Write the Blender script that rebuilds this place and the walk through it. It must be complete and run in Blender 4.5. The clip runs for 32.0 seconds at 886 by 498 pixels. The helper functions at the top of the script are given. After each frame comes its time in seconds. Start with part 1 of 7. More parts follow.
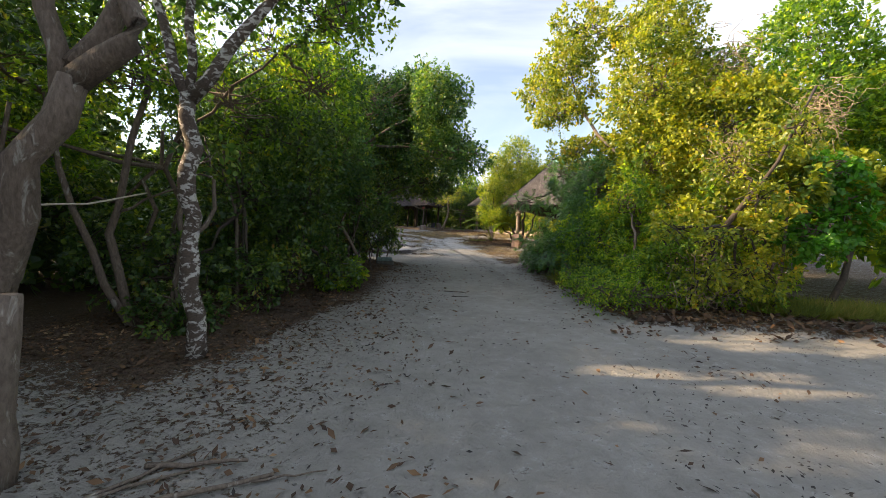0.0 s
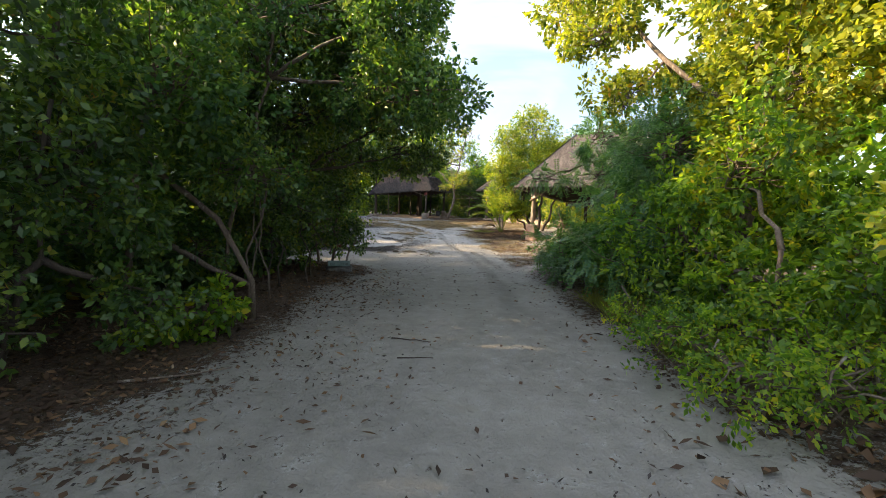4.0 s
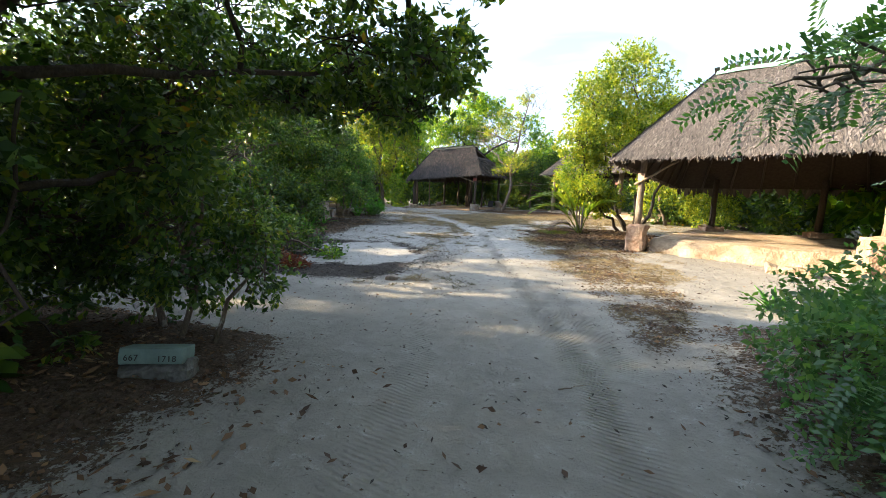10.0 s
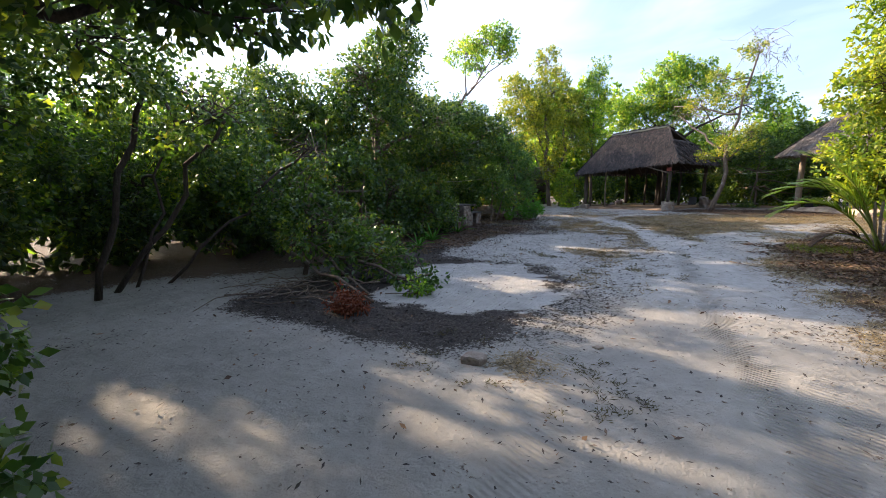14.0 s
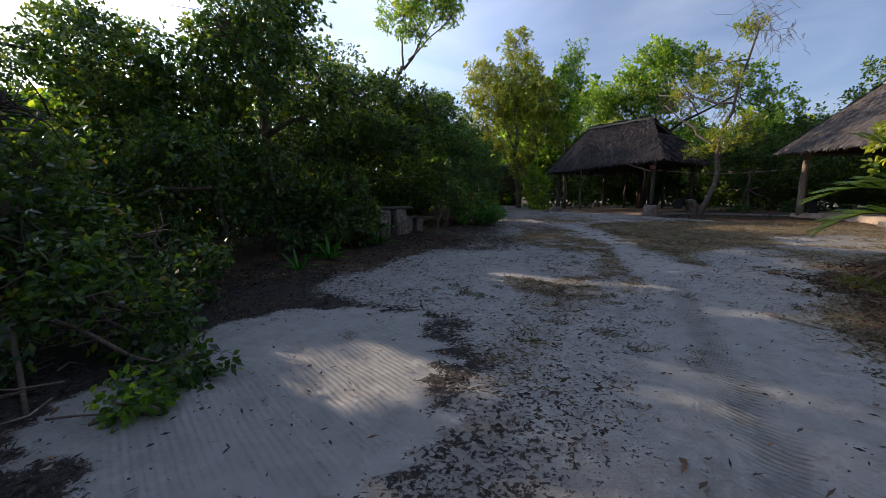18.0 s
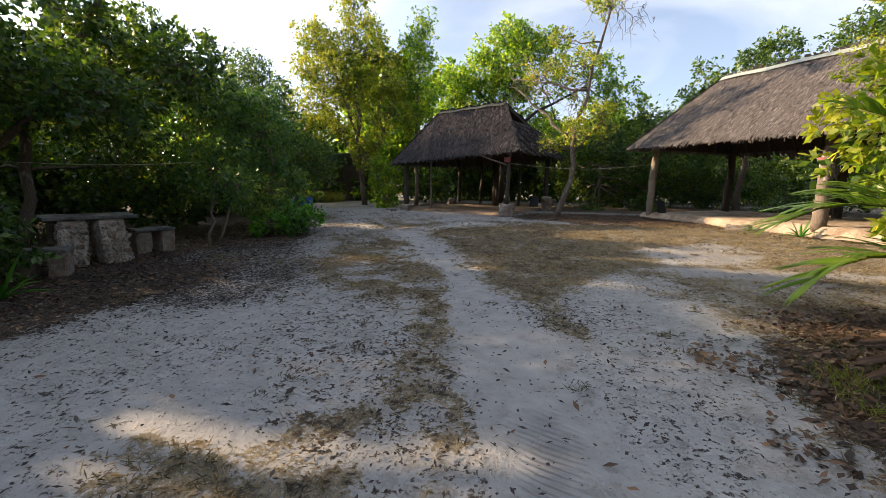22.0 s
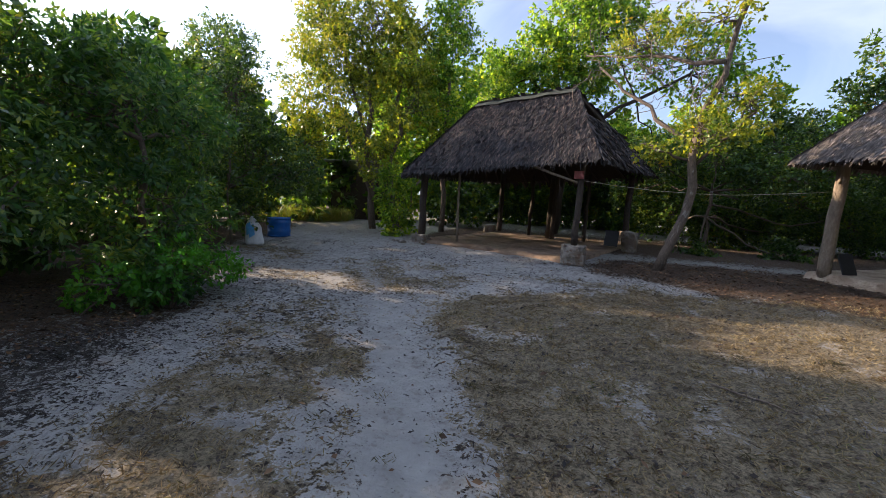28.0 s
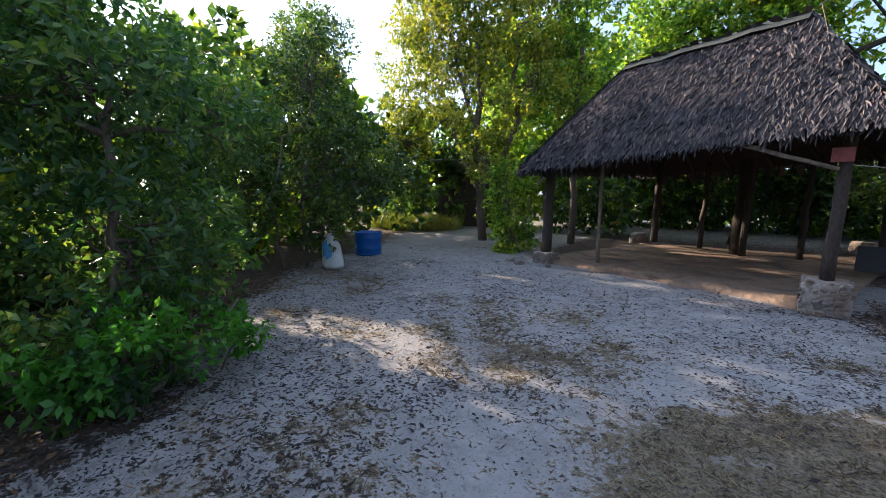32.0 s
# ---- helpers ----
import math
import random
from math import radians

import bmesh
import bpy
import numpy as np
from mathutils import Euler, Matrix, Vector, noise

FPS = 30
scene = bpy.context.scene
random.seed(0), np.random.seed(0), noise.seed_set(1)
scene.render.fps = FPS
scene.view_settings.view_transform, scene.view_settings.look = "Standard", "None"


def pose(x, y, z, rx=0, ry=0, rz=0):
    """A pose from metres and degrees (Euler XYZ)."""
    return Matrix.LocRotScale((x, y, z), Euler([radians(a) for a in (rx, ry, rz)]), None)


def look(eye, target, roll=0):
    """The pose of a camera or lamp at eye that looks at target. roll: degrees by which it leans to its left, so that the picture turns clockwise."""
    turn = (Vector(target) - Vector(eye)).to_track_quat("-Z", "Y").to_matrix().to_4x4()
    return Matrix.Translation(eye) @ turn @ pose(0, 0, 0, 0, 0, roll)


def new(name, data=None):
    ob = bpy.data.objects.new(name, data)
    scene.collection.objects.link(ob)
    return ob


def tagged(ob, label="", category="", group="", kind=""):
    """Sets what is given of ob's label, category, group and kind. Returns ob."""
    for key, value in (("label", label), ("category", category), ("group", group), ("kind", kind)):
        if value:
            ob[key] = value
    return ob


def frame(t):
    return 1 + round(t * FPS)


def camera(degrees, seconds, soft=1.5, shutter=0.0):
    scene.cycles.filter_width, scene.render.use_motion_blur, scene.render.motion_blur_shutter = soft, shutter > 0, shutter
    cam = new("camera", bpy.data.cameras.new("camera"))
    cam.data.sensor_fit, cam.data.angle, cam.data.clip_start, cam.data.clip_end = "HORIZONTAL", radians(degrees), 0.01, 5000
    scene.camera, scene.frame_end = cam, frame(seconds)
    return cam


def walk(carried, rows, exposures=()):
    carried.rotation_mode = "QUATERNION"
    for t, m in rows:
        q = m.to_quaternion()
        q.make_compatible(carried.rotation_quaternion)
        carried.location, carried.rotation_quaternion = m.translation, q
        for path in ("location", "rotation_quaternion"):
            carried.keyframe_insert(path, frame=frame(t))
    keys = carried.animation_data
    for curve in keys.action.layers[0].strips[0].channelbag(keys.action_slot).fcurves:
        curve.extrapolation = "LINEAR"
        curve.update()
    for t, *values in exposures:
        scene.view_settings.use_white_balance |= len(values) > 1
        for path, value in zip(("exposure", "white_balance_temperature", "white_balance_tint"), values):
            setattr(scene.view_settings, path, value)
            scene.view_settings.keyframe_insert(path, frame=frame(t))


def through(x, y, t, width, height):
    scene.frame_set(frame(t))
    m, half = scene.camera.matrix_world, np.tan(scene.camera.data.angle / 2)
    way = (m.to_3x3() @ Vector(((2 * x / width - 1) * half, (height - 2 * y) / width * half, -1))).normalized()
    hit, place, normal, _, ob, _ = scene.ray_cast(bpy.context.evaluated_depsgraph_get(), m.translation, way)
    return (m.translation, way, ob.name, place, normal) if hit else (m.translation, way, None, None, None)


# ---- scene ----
cam = camera(93.0, 32.0, soft=0.5)
METRES, EYE, TILT, LEAN, TURN = 29.4, 1.5, 0.0, 0.0, 0.0
ROWS = [
    (0.0, 0.0, 0.0, 0.0, 0.14, -3.95, -2.09),
    (0.5, 0.0027, 0.015, -0.0003, 0.34, -4.42, -1.8),
    (1.0, 0.005, 0.032, -0.0001, 0.19, -4.9, -1.67),
    (1.5, 0.0091, 0.0488, 0.0004, -0.11, -4.98, -1.81),
    (2.0, 0.0116, 0.0673, 0.0004, -1.06, -4.89, -1.82),
    (2.5, 0.0156, 0.0856, -0.0004, -0.81, -4.91, -1.87),
    (3.0, 0.018, 0.1042, -0.0004, 0.69, -5.04, -1.77),
    (3.5, 0.0222, 0.1222, -0.0005, 1.44, -5.24, -1.67),
    (5.5, 0.0293, 0.1909, 0.0004, 4.86, -6.83, -1.84),
    (6.0, 0.0299, 0.2092, -0.0001, 5.31, -6.81, -1.82),
    (6.5, 0.0293, 0.2275, -0.0006, 6.48, -6.83, -1.62),
    (7.0, 0.0292, 0.2456, -0.0009, 7.36, -6.83, -1.17),
    (7.5, 0.0291, 0.2642, -0.0011, 8.21, -6.87, -0.92),
    (8.0, 0.0288, 0.282, -0.0007, 8.7, -7.01, -0.46),
    (8.5, 0.0299, 0.2992, -0.0005, 9.88, -6.97, -0.28),
    (9.0, 0.0296, 0.318, -0.0005, 9.96, -6.96, -0.35),
    (9.5, 0.0303, 0.3355, -0.0007, 10.12, -7.16, -1.05),
    (10.0, 0.0283, 0.3528, -0.001, 10.17, -7.26, -1.63),
    (10.5, 0.0271, 0.3697, -0.0016, 10.04, -7.47, -1.69),
    (11.0, 0.0247, 0.3863, -0.0017, 9.97, -7.94, -1.54),
    (11.5, 0.0224, 0.4023, -0.0015, 10.42, -7.95, -0.58),
    (12.0, 0.022, 0.418, -0.0008, 11.94, -7.67, -0.34),
    (12.5, 0.0206, 0.4349, -0.0011, 11.98, -7.09, -0.2),
    (13.0, 0.0197, 0.4497, -0.0012, 17.71, -7.17, 0.18),
    (13.5, 0.018, 0.4627, -0.0008, 25.44, -7.47, -0.16),
    (14.0, 0.0178, 0.4754, -0.0007, 34.04, -7.52, 0.55),
    (14.5, 0.0166, 0.4877, -0.0001, 40.89, -7.88, -0.62),
    (16.5, 0.0047, 0.5444, -0.001, 49.66, -7.97, 1.33),
    (17.0, 0.0034, 0.5587, -0.0006, 43.7, -7.98, 0.41),
    (17.5, 0.0016, 0.5735, 0.0, 35.22, -7.5, -0.28),
    (18.0, 0.0005, 0.5882, -0.0006, 31.77, -7.61, -0.01),
    (18.5, -0.0017, 0.6044, -0.0009, 26.52, -8.32, -0.67),
    (19.0, -0.0017, 0.62, -0.0006, 21.92, -8.43, -1.05),
    (19.5, -0.0023, 0.6368, 0.0003, 19.7, -8.86, -1.07),
    (20.0, -0.0041, 0.6535, 0.0013, 15.03, -9.43, -0.99),
    (20.5, -0.0042, 0.6699, 0.0022, 14.6, -9.57, -0.92),
    (21.0, -0.0062, 0.6877, 0.0025, 14.33, -9.64, -0.93),
    (21.5, -0.0066, 0.7042, 0.0035, 14.14, -9.49, -0.72),
    (22.0, -0.0083, 0.7202, 0.0049, 14.64, -8.79, -0.68),
    (22.5, -0.0106, 0.7355, 0.0067, 16.33, -7.6, -0.42),
    (23.0, -0.0118, 0.7497, 0.008, 19.51, -7.04, -0.24),
    (23.5, -0.0138, 0.7646, 0.0084, 22.83, -7.22, -0.01),
    (24.0, -0.0151, 0.7783, 0.0087, 31.78, -8.61, 0.29),
    (24.5, -0.0174, 0.7918, 0.0089, 36.61, -9.67, -2.35),
    (26.5, -0.0315, 0.8539, 0.0129, 29.34, -8.34, -1.68),
    (27.0, -0.0356, 0.8673, 0.0132, 25.14, -7.93, -2.4),
    (27.5, -0.0407, 0.8801, 0.0136, 21.7, -7.22, -2.78),
    (28.0, -0.0441, 0.8931, 0.0133, 20.54, -7.21, -2.92),
    (28.5, -0.0491, 0.9055, 0.0133, 17.23, -7.18, -2.56),
    (29.0, -0.0537, 0.9169, 0.0128, 18.05, -7.59, -1.9),
    (29.5, -0.0595, 0.9288, 0.0132, 22.97, -8.01, -1.82),
    (30.0, -0.0668, 0.9401, 0.0144, 25.41, -8.12, -1.88),
    (30.5, -0.0716, 0.9518, 0.0146, 27.62, -7.93, -1.63),
    (31.0, -0.0773, 0.9628, 0.0149, 29.1, -7.87, -1.71),
    (31.5, -0.0831, 0.9722, 0.0158, 31.37, -7.91, -1.37),
    (32.0, -0.0859, 0.9799, 0.0165, 36.35, -7.76, -0.72),
]
walk(cam, [(t, pose(0, 0, EYE, TILT, LEAN, TURN) @ pose(METRES * x, METRES * y, METRES * z, 90 + pitch, roll, yaw)) for t, x, y, z, yaw, pitch, roll in ROWS],
     exposures=[(0.0, 1.66, 6270, 12), (3.5, 1.99, 6270, 11), (6.0, 2.16, 6220, 6), (8.0, 2.20, 6120, 6), (10.0, 2.34, 5870, 7), (12.0, 2.29, 5570, 15), (13.0, 2.09, 5570, 16), (14.0, 1.85, 5570, 15), (14.5, 1.70, 5520, 16), (16.5, 1.17, 5270, 19),
                (17.3, 0.88, 5270, 19), (18.2, 0.52, 5320, 17), (18.7, 1.12, 5420, 18), (19.2, 1.58, 5620, 20), (20.3, 1.66, 5770, 18), (21.5, 1.56, 6110, 15), (23.0, 1.30, 5910, 16), (24.5, 1.36, 5710, 17), (28.0, 1.30, 5520, 17), (29.2, 1.47, 5470, 17), (30.0, 1.50, 5370, 18), (32.0, 1.70, 5170, 18)])

# ---- sky, sun ----
SUN_EL, SUN_AZ = 21.0, 88.0      # azimuth counted to the left of the walk's first heading
world = bpy.data.worlds.new("sky")
scene.world = world
world.use_nodes = True
wn, wl = world.node_tree.nodes, world.node_tree.links
bg = wn["Background"]
sky = wn.new("ShaderNodeTexSky")
sky.sky_type, sky.sun_disc = "NISHITA", False
sky.sun_elevation, sky.sun_rotation = radians(SUN_EL), radians(-SUN_AZ)
sky.dust_density, sky.air_density = 1.6, 1.0
coord = wn.new("ShaderNodeTexCoord")
stretch = wn.new("ShaderNodeMapping")
stretch.inputs["Scale"].default_value = (1.2, 2.6, 4.5)
stretch.inputs["Rotation"].default_value = (0.0, 0.35, 0.5)
cloud = wn.new("ShaderNodeTexNoise")
cloud.inputs["Scale"].default_value, cloud.inputs["Detail"].default_value = 1.3, 7.0
cloud.inputs["Distortion"].default_value = 0.6
veil = wn.new("ShaderNodeMapRange")
veil.inputs["From Min"].default_value, veil.inputs["From Max"].default_value = 0.40, 0.66
veil.inputs["To Min"].default_value, veil.inputs["To Max"].default_value = 0.26, 1.0
haze = wn.new("ShaderNodeMix")
haze.data_type = "RGBA"
haze.inputs["B"].default_value = (7.4, 7.7, 8.0, 1)
wl.new(coord.outputs["Generated"], stretch.inputs["Vector"])
wl.new(stretch.outputs["Vector"], cloud.inputs["Vector"])
wl.new(cloud.outputs["Fac"], veil.inputs["Value"])
wl.new(veil.outputs["Result"], haze.inputs["Factor"])
blue = wn.new("ShaderNodeVectorMath")
blue.operation = "SCALE"
blue.inputs["Scale"].default_value = 1.5
wl.new(sky.outputs["Color"], blue.inputs[0])
wl.new(blue.outputs["Vector"], haze.inputs["A"])
split = wn.new("ShaderNodeSeparateXYZ")
low = wn.new("ShaderNodeMapRange")
low.inputs["From Min"].default_value, low.inputs["From Max"].default_value = 0.05, 0.75
low.inputs["To Min"].default_value, low.inputs["To Max"].default_value = 1.22, 0.95
bright = wn.new("ShaderNodeVectorMath")
bright.operation = "SCALE"
wl.new(coord.outputs["Generated"], split.inputs["Vector"])
wl.new(split.outputs["Z"], low.inputs["Value"])
wl.new(haze.outputs["Result"], bright.inputs[0])
wl.new(low.outputs["Result"], bright.inputs["Scale"])
toward = wn.new("ShaderNodeVectorMath")
toward.operation = "DOT_PRODUCT"
toward.inputs[1].default_value = (-math.sin(radians(SUN_AZ)) * math.cos(radians(SUN_EL)), math.cos(radians(SUN_AZ)) * math.cos(radians(SUN_EL)), math.sin(radians(SUN_EL)))
glow = wn.new("ShaderNodeMapRange")
glow.inputs["From Min"].default_value, glow.inputs["From Max"].default_value = 0.36, 0.95
glow.inputs["To Min"].default_value, glow.inputs["To Max"].default_value = 0.97, 2.3
sunward = wn.new("ShaderNodeVectorMath")
sunward.operation = "SCALE"
wl.new(coord.outputs["Generated"], toward.inputs[0])
wl.new(toward.outputs["Value"], glow.inputs["Value"])
wl.new(bright.outputs["Vector"], sunward.inputs[0])
wl.new(glow.outputs["Result"], sunward.inputs["Scale"])
wl.new(sunward.outputs["Vector"], bg.inputs["Color"])
bg.inputs["Strength"].default_value = 0.05

sun = new("sun", bpy.data.lights.new("sun", "SUN"))
sun.data.energy, sun.data.angle, sun.data.color = 5.0, radians(0.9), (1.0, 0.73, 0.42)
sun_way = Vector((-math.sin(radians(SUN_AZ)) * math.cos(radians(SUN_EL)), math.cos(radians(SUN_AZ)) * math.cos(radians(SUN_EL)), math.sin(radians(SUN_EL))))
sun.matrix_world = look(sun_way * 60, (0, 0, 0))


# ---- small tools ----
def vnoise(x, y, seed=0):
    """Smooth value noise in the plane, 0 to 1."""
    x, y = np.asarray(x, float), np.asarray(y, float)
    xi, yi = np.floor(x), np.floor(y)
    fx, fy = x - xi, y - yi
    fx, fy = fx * fx * (3 - 2 * fx), fy * fy * (3 - 2 * fy)

    def h(a, b):
        v = np.sin(a * 127.1 + b * 311.7 + seed * 74.7) * 43758.5453
        return v - np.floor(v)
    return (h(xi, yi) * (1 - fx) + h(xi + 1, yi) * fx) * (1 - fy) + (h(xi, yi + 1) * (1 - fx) + h(xi + 1, yi + 1) * fx) * fy


def fbm(x, y, seed=0):
    return 0.5 * vnoise(x, y, seed) + 0.3 * vnoise(x * 2.1, y * 2.1, seed + 5) + 0.2 * vnoise(x * 4.3, y * 4.3, seed + 9)


def step(v, a, b):
    """Smooth step from 0 at a to 1 at b."""
    q = np.clip((np.asarray(v, float) - a) / (b - a), 0, 1)
    return q * q * (3 - 2 * q)


RISE_Y = (-100, 10, 14, 17, 20.5, 22, 24, 27, 30, 36, 40, 900)
RISE_Z = (0.0, 0.02, 0.03, 0.08, 0.2, 0.28, 0.36, 0.39, 0.42, 0.63, 0.68, 0.68)


def path_edge(y):
    """Left and right rim of the open sand along the walk."""
    left = np.interp(y, (-3, 3, 7, 12, 14, 15, 17, 20, 23, 27, 30, 33, 40), (-2.8, -2.6, -1.8, -1.55, -1.5, -7.5, -7.2, -5.2, -5.4, -6.3, -6.6, -9.0, -12))
    right = np.interp(y, (-3, 5.3, 6.2, 8, 10, 14, 15.5, 17, 24, 40), (9, 9, 2.9, 2.5, 2.35, 2.3, 2.8, 9, 9, 9))
    return left, right


def ground_z(x, y):
    x, y = np.asarray(x, float), np.asarray(y, float)
    z = np.interp(y, RISE_Y, RISE_Z)
    left, right = path_edge(y)
    near = step(y, -12, -2) * (1 - step(y, 44, 50)) * (1 - step(np.abs(x), 12, 16))
    z = z + near * (0.10 * step(left - x, -0.1, 1.0) * (1 - step(y, 13.6, 15.0)) + 0.08 * step(x - right, 0.0, 0.9) * (1 - step(y, 14.5, 16)))
    z = z + near * 0.035 * (fbm(x * 0.7, y * 0.7, 3) - 0.5)
    return z


def gz(x, y):
    return float(ground_z(x, y))


def mesh_of(name, verts, faces, smooth=False):
    """A mesh from an array of corners and an array of faces of one size, or a list of faces."""
    me = bpy.data.meshes.new(name)
    if isinstance(faces, np.ndarray):
        n, k = faces.shape
        me.vertices.add(len(verts))
        me.vertices.foreach_set("co", np.ascontiguousarray(verts, np.float32).ravel())
        me.loops.add(n * k)
        me.loops.foreach_set("vertex_index", faces.astype(np.int32).ravel())
        me.polygons.add(n)
        me.polygons.foreach_set("loop_start", np.arange(0, n * k, k, dtype=np.int32))
        me.polygons.foreach_set("loop_total", np.full(n, k, dtype=np.int32))
        if smooth:
            me.polygons.foreach_set("use_smooth", np.ones(n, dtype=bool))
        me.update(calc_edges=True)
    else:
        me.from_pydata([tuple(v) for v in verts], [], faces)
        if smooth:
            me.polygons.foreach_set("use_smooth", [True] * len(me.polygons))
    return me


def part(name, me, material, parent=None, label="", at=None):
    """Links a mesh or bmesh as one object, under a thing where a parent is given."""
    if isinstance(me, bmesh.types.BMesh):
        bm, me = me, bpy.data.meshes.new(name)
        bm.to_mesh(me)
        bm.free()
    if material and not me.materials:
        me.materials.append(material)
    ob = new(name, me)
    if at is not None:
        ob.matrix_basis = at
    if parent:
        ob.parent = parent
    return tagged(ob, label)


def thing(name, x, y, z=None, turn=0.0, label="", category="", group="", kind=""):
    """An Empty at the thing's base."""
    ob = new(name)
    ob.empty_display_size = 0.2
    ob.matrix_basis = pose(x, y, gz(x, y) if z is None else z, 0, 0, turn)
    return tagged(ob, label, category, group, kind)


def tube(points, radii, sides=7, rough=0.0, seed=0):
    """Corners and quads of a tapered, slightly knotty tube with closed ends."""
    rng = np.random.RandomState(seed)
    P = np.array(points, float)
    n = len(P)
    R = np.interp(np.arange(n), np.linspace(0, n - 1, len(radii)), radii)
    T = np.gradient(P, axis=0)
    T /= np.linalg.norm(T, axis=1)[:, None] + 1e-9
    ref = np.array((0.0, 1.0, 0.2)) if abs(T[0][2]) > 0.8 else np.array((0.0, 0.0, 1.0))
    A = np.cross(T, ref)
    A /= np.linalg.norm(A, axis=1)[:, None] + 1e-9
    B = np.cross(T, A)
    ang = np.linspace(0, 2 * np.pi, sides, endpoint=False)
    rad = R[:, None] * (1 + rough * (rng.rand(n, sides) - 0.5))
    V = P[:, None, :] + rad[..., None] * (np.cos(ang)[None, :, None] * A[:, None, :] + np.sin(ang)[None, :, None] * B[:, None, :])
    V = V.reshape(-1, 3)
    i, j = np.meshgrid(np.arange(n - 1), np.arange(sides), indexing="ij")
    a, b = i * sides + j, i * sides + (j + 1) % sides
    F = np.stack([a, b, b + sides, a + sides], -1).reshape(-1, 4)
    V = np.vstack([V, P[0], P[-1]])
    k = len(V) - 2
    jj = np.arange(sides)
    cap0 = np.stack([np.full(sides, k), (jj + 1) % sides, jj, np.full(sides, k)], -1)[:, [0, 1, 2]]
    cap1 = np.stack([np.full(sides, k + 1), (n - 1) * sides + jj, (n - 1) * sides + (jj + 1) % sides], -1)
    tri = np.vstack([cap0, cap1])
    return V, [tuple(f) for f in F] + [tuple(f) for f in tri]


def bend(a, b, n=6, sway=0.1, seed=0, sag=0.0):
    """Points of a crooked line from a to b."""
    rng = np.random.RandomState(seed)
    a, b = np.array(a, float), np.array(b, float)
    q = np.linspace(0, 1, n)[:, None]
    L = np.linalg.norm(b - a)
    w = (rng.rand(n, 3) - 0.5) * sway * L
    w = w * (np.sin(q * np.pi))
    p = a * (1 - q) + b * q + w
    p[:, 2] -= sag * L * np.sin(q[:, 0] * np.pi)
    return p


def tube_mesh(name, points, radii, sides=7, rough=0.0, seed=0):
    V, F = tube(points, radii, sides, rough, seed)
    return mesh_of(name, V, F, True)


def joined_tubes(name, specs, sides=4):
    """Many thin tubes in one mesh."""
    Vs, Fs, k = [], [], 0
    for pts, radii in specs:
        V, F = tube(pts, radii, sides)
        Vs.append(V)
        Fs += [tuple(i + k for i in f) for f in F]
        k += len(V)
    return mesh_of(name, np.vstack(Vs), Fs, True)


def slab(name, sx, sy, sz, rough=0.02, cuts=3, seed=0, bevel=0.02):
    """A rough block standing on z = 0, with worn edges."""
    bm = bmesh.new()
    bmesh.ops.create_cube(bm, size=1)
    for v in bm.verts:
        v.co = Vector((v.co.x * sx, v.co.y * sy, (v.co.z + 0.5) * sz))
    if bevel:
        bmesh.ops.bevel(bm, geom=list(bm.edges), offset=bevel, segments=2, affect="EDGES", profile=0.6)
    if cuts:
        bmesh.ops.subdivide_edges(bm, edges=[e for e in bm.edges if e.calc_length() > 0.08], cuts=cuts, use_grid_fill=True)
    for v in bm.verts:
        p = v.co * 5 + Vector((seed * 3.1, seed * 1.7, 0))
        v.co += noise.noise_vector(p) * rough + noise.noise_vector(p * 3) * rough * 0.4
    me = bpy.data.meshes.new(name)
    bm.to_mesh(me)
    bm.free()
    return me


# ---- materials ----
def material(name):
    m = bpy.data.materials.new(name)
    m.use_nodes = True
    n = m.node_tree.nodes
    return m, n, m.node_tree.links, n["Principled BSDF"]


def ramp(n, stops):
    r = n.new("ShaderNodeValToRGB")
    e = r.color_ramp.elements
    while len(e) > len(stops):
        e.remove(e[-1])
    while len(e) < len(stops):
        e.new(0.5)
    for k, (p, c) in zip(e, stops):
        k.position, k.color = p, (*c, 1)
    return r


def mixc(n, l, fac, a, b, blend="MIX"):
    m = n.new("ShaderNodeMix")
    m.data_type, m.blend_type = "RGBA", blend
    for sock, v in (("Factor", fac), ("A", a), ("B", b)):
        if hasattr(v, "links"):
            l.new(v, m.inputs[sock])
        elif isinstance(v, tuple):
            m.inputs[sock].default_value = (*v, 1)
        else:
            m.inputs[sock].default_value = v
    return m.outputs["Result"]


def calc(n, l, op, a, b=0.0, c=0.0):
    m = n.new("ShaderNodeMath")
    m.operation = op
    for k, v in enumerate((a, b, c)):
        if hasattr(v, "links"):
            l.new(v, m.inputs[k])
        else:
            m.inputs[k].default_value = v
    return m.outputs[0]


def grain(n, l, scale, detail=4.0, rough=0.55, vec=None, distort=0.0):
    t = n.new("ShaderNodeTexNoise")
    t.inputs["Scale"].default_value, t.inputs["Detail"].default_value, t.inputs["Roughness"].default_value = scale, detail, rough
    t.inputs["Distortion"].default_value = distort
    if vec is not None:
        l.new(vec, t.inputs["Vector"])
    return t.outputs["Fac"]


def place(n, l, scale=(1, 1, 1), object_space=False):
    """World position, or the object's own, stretched."""
    if object_space:
        src = n.new("ShaderNodeTexCoord").outputs["Object"]
    else:
        src = n.new("ShaderNodeNewGeometry").outputs["Position"]
    m = n.new("ShaderNodeMapping")
    m.inputs["Scale"].default_value = scale
    l.new(src, m.inputs["Vector"])
    return m.outputs["Vector"]


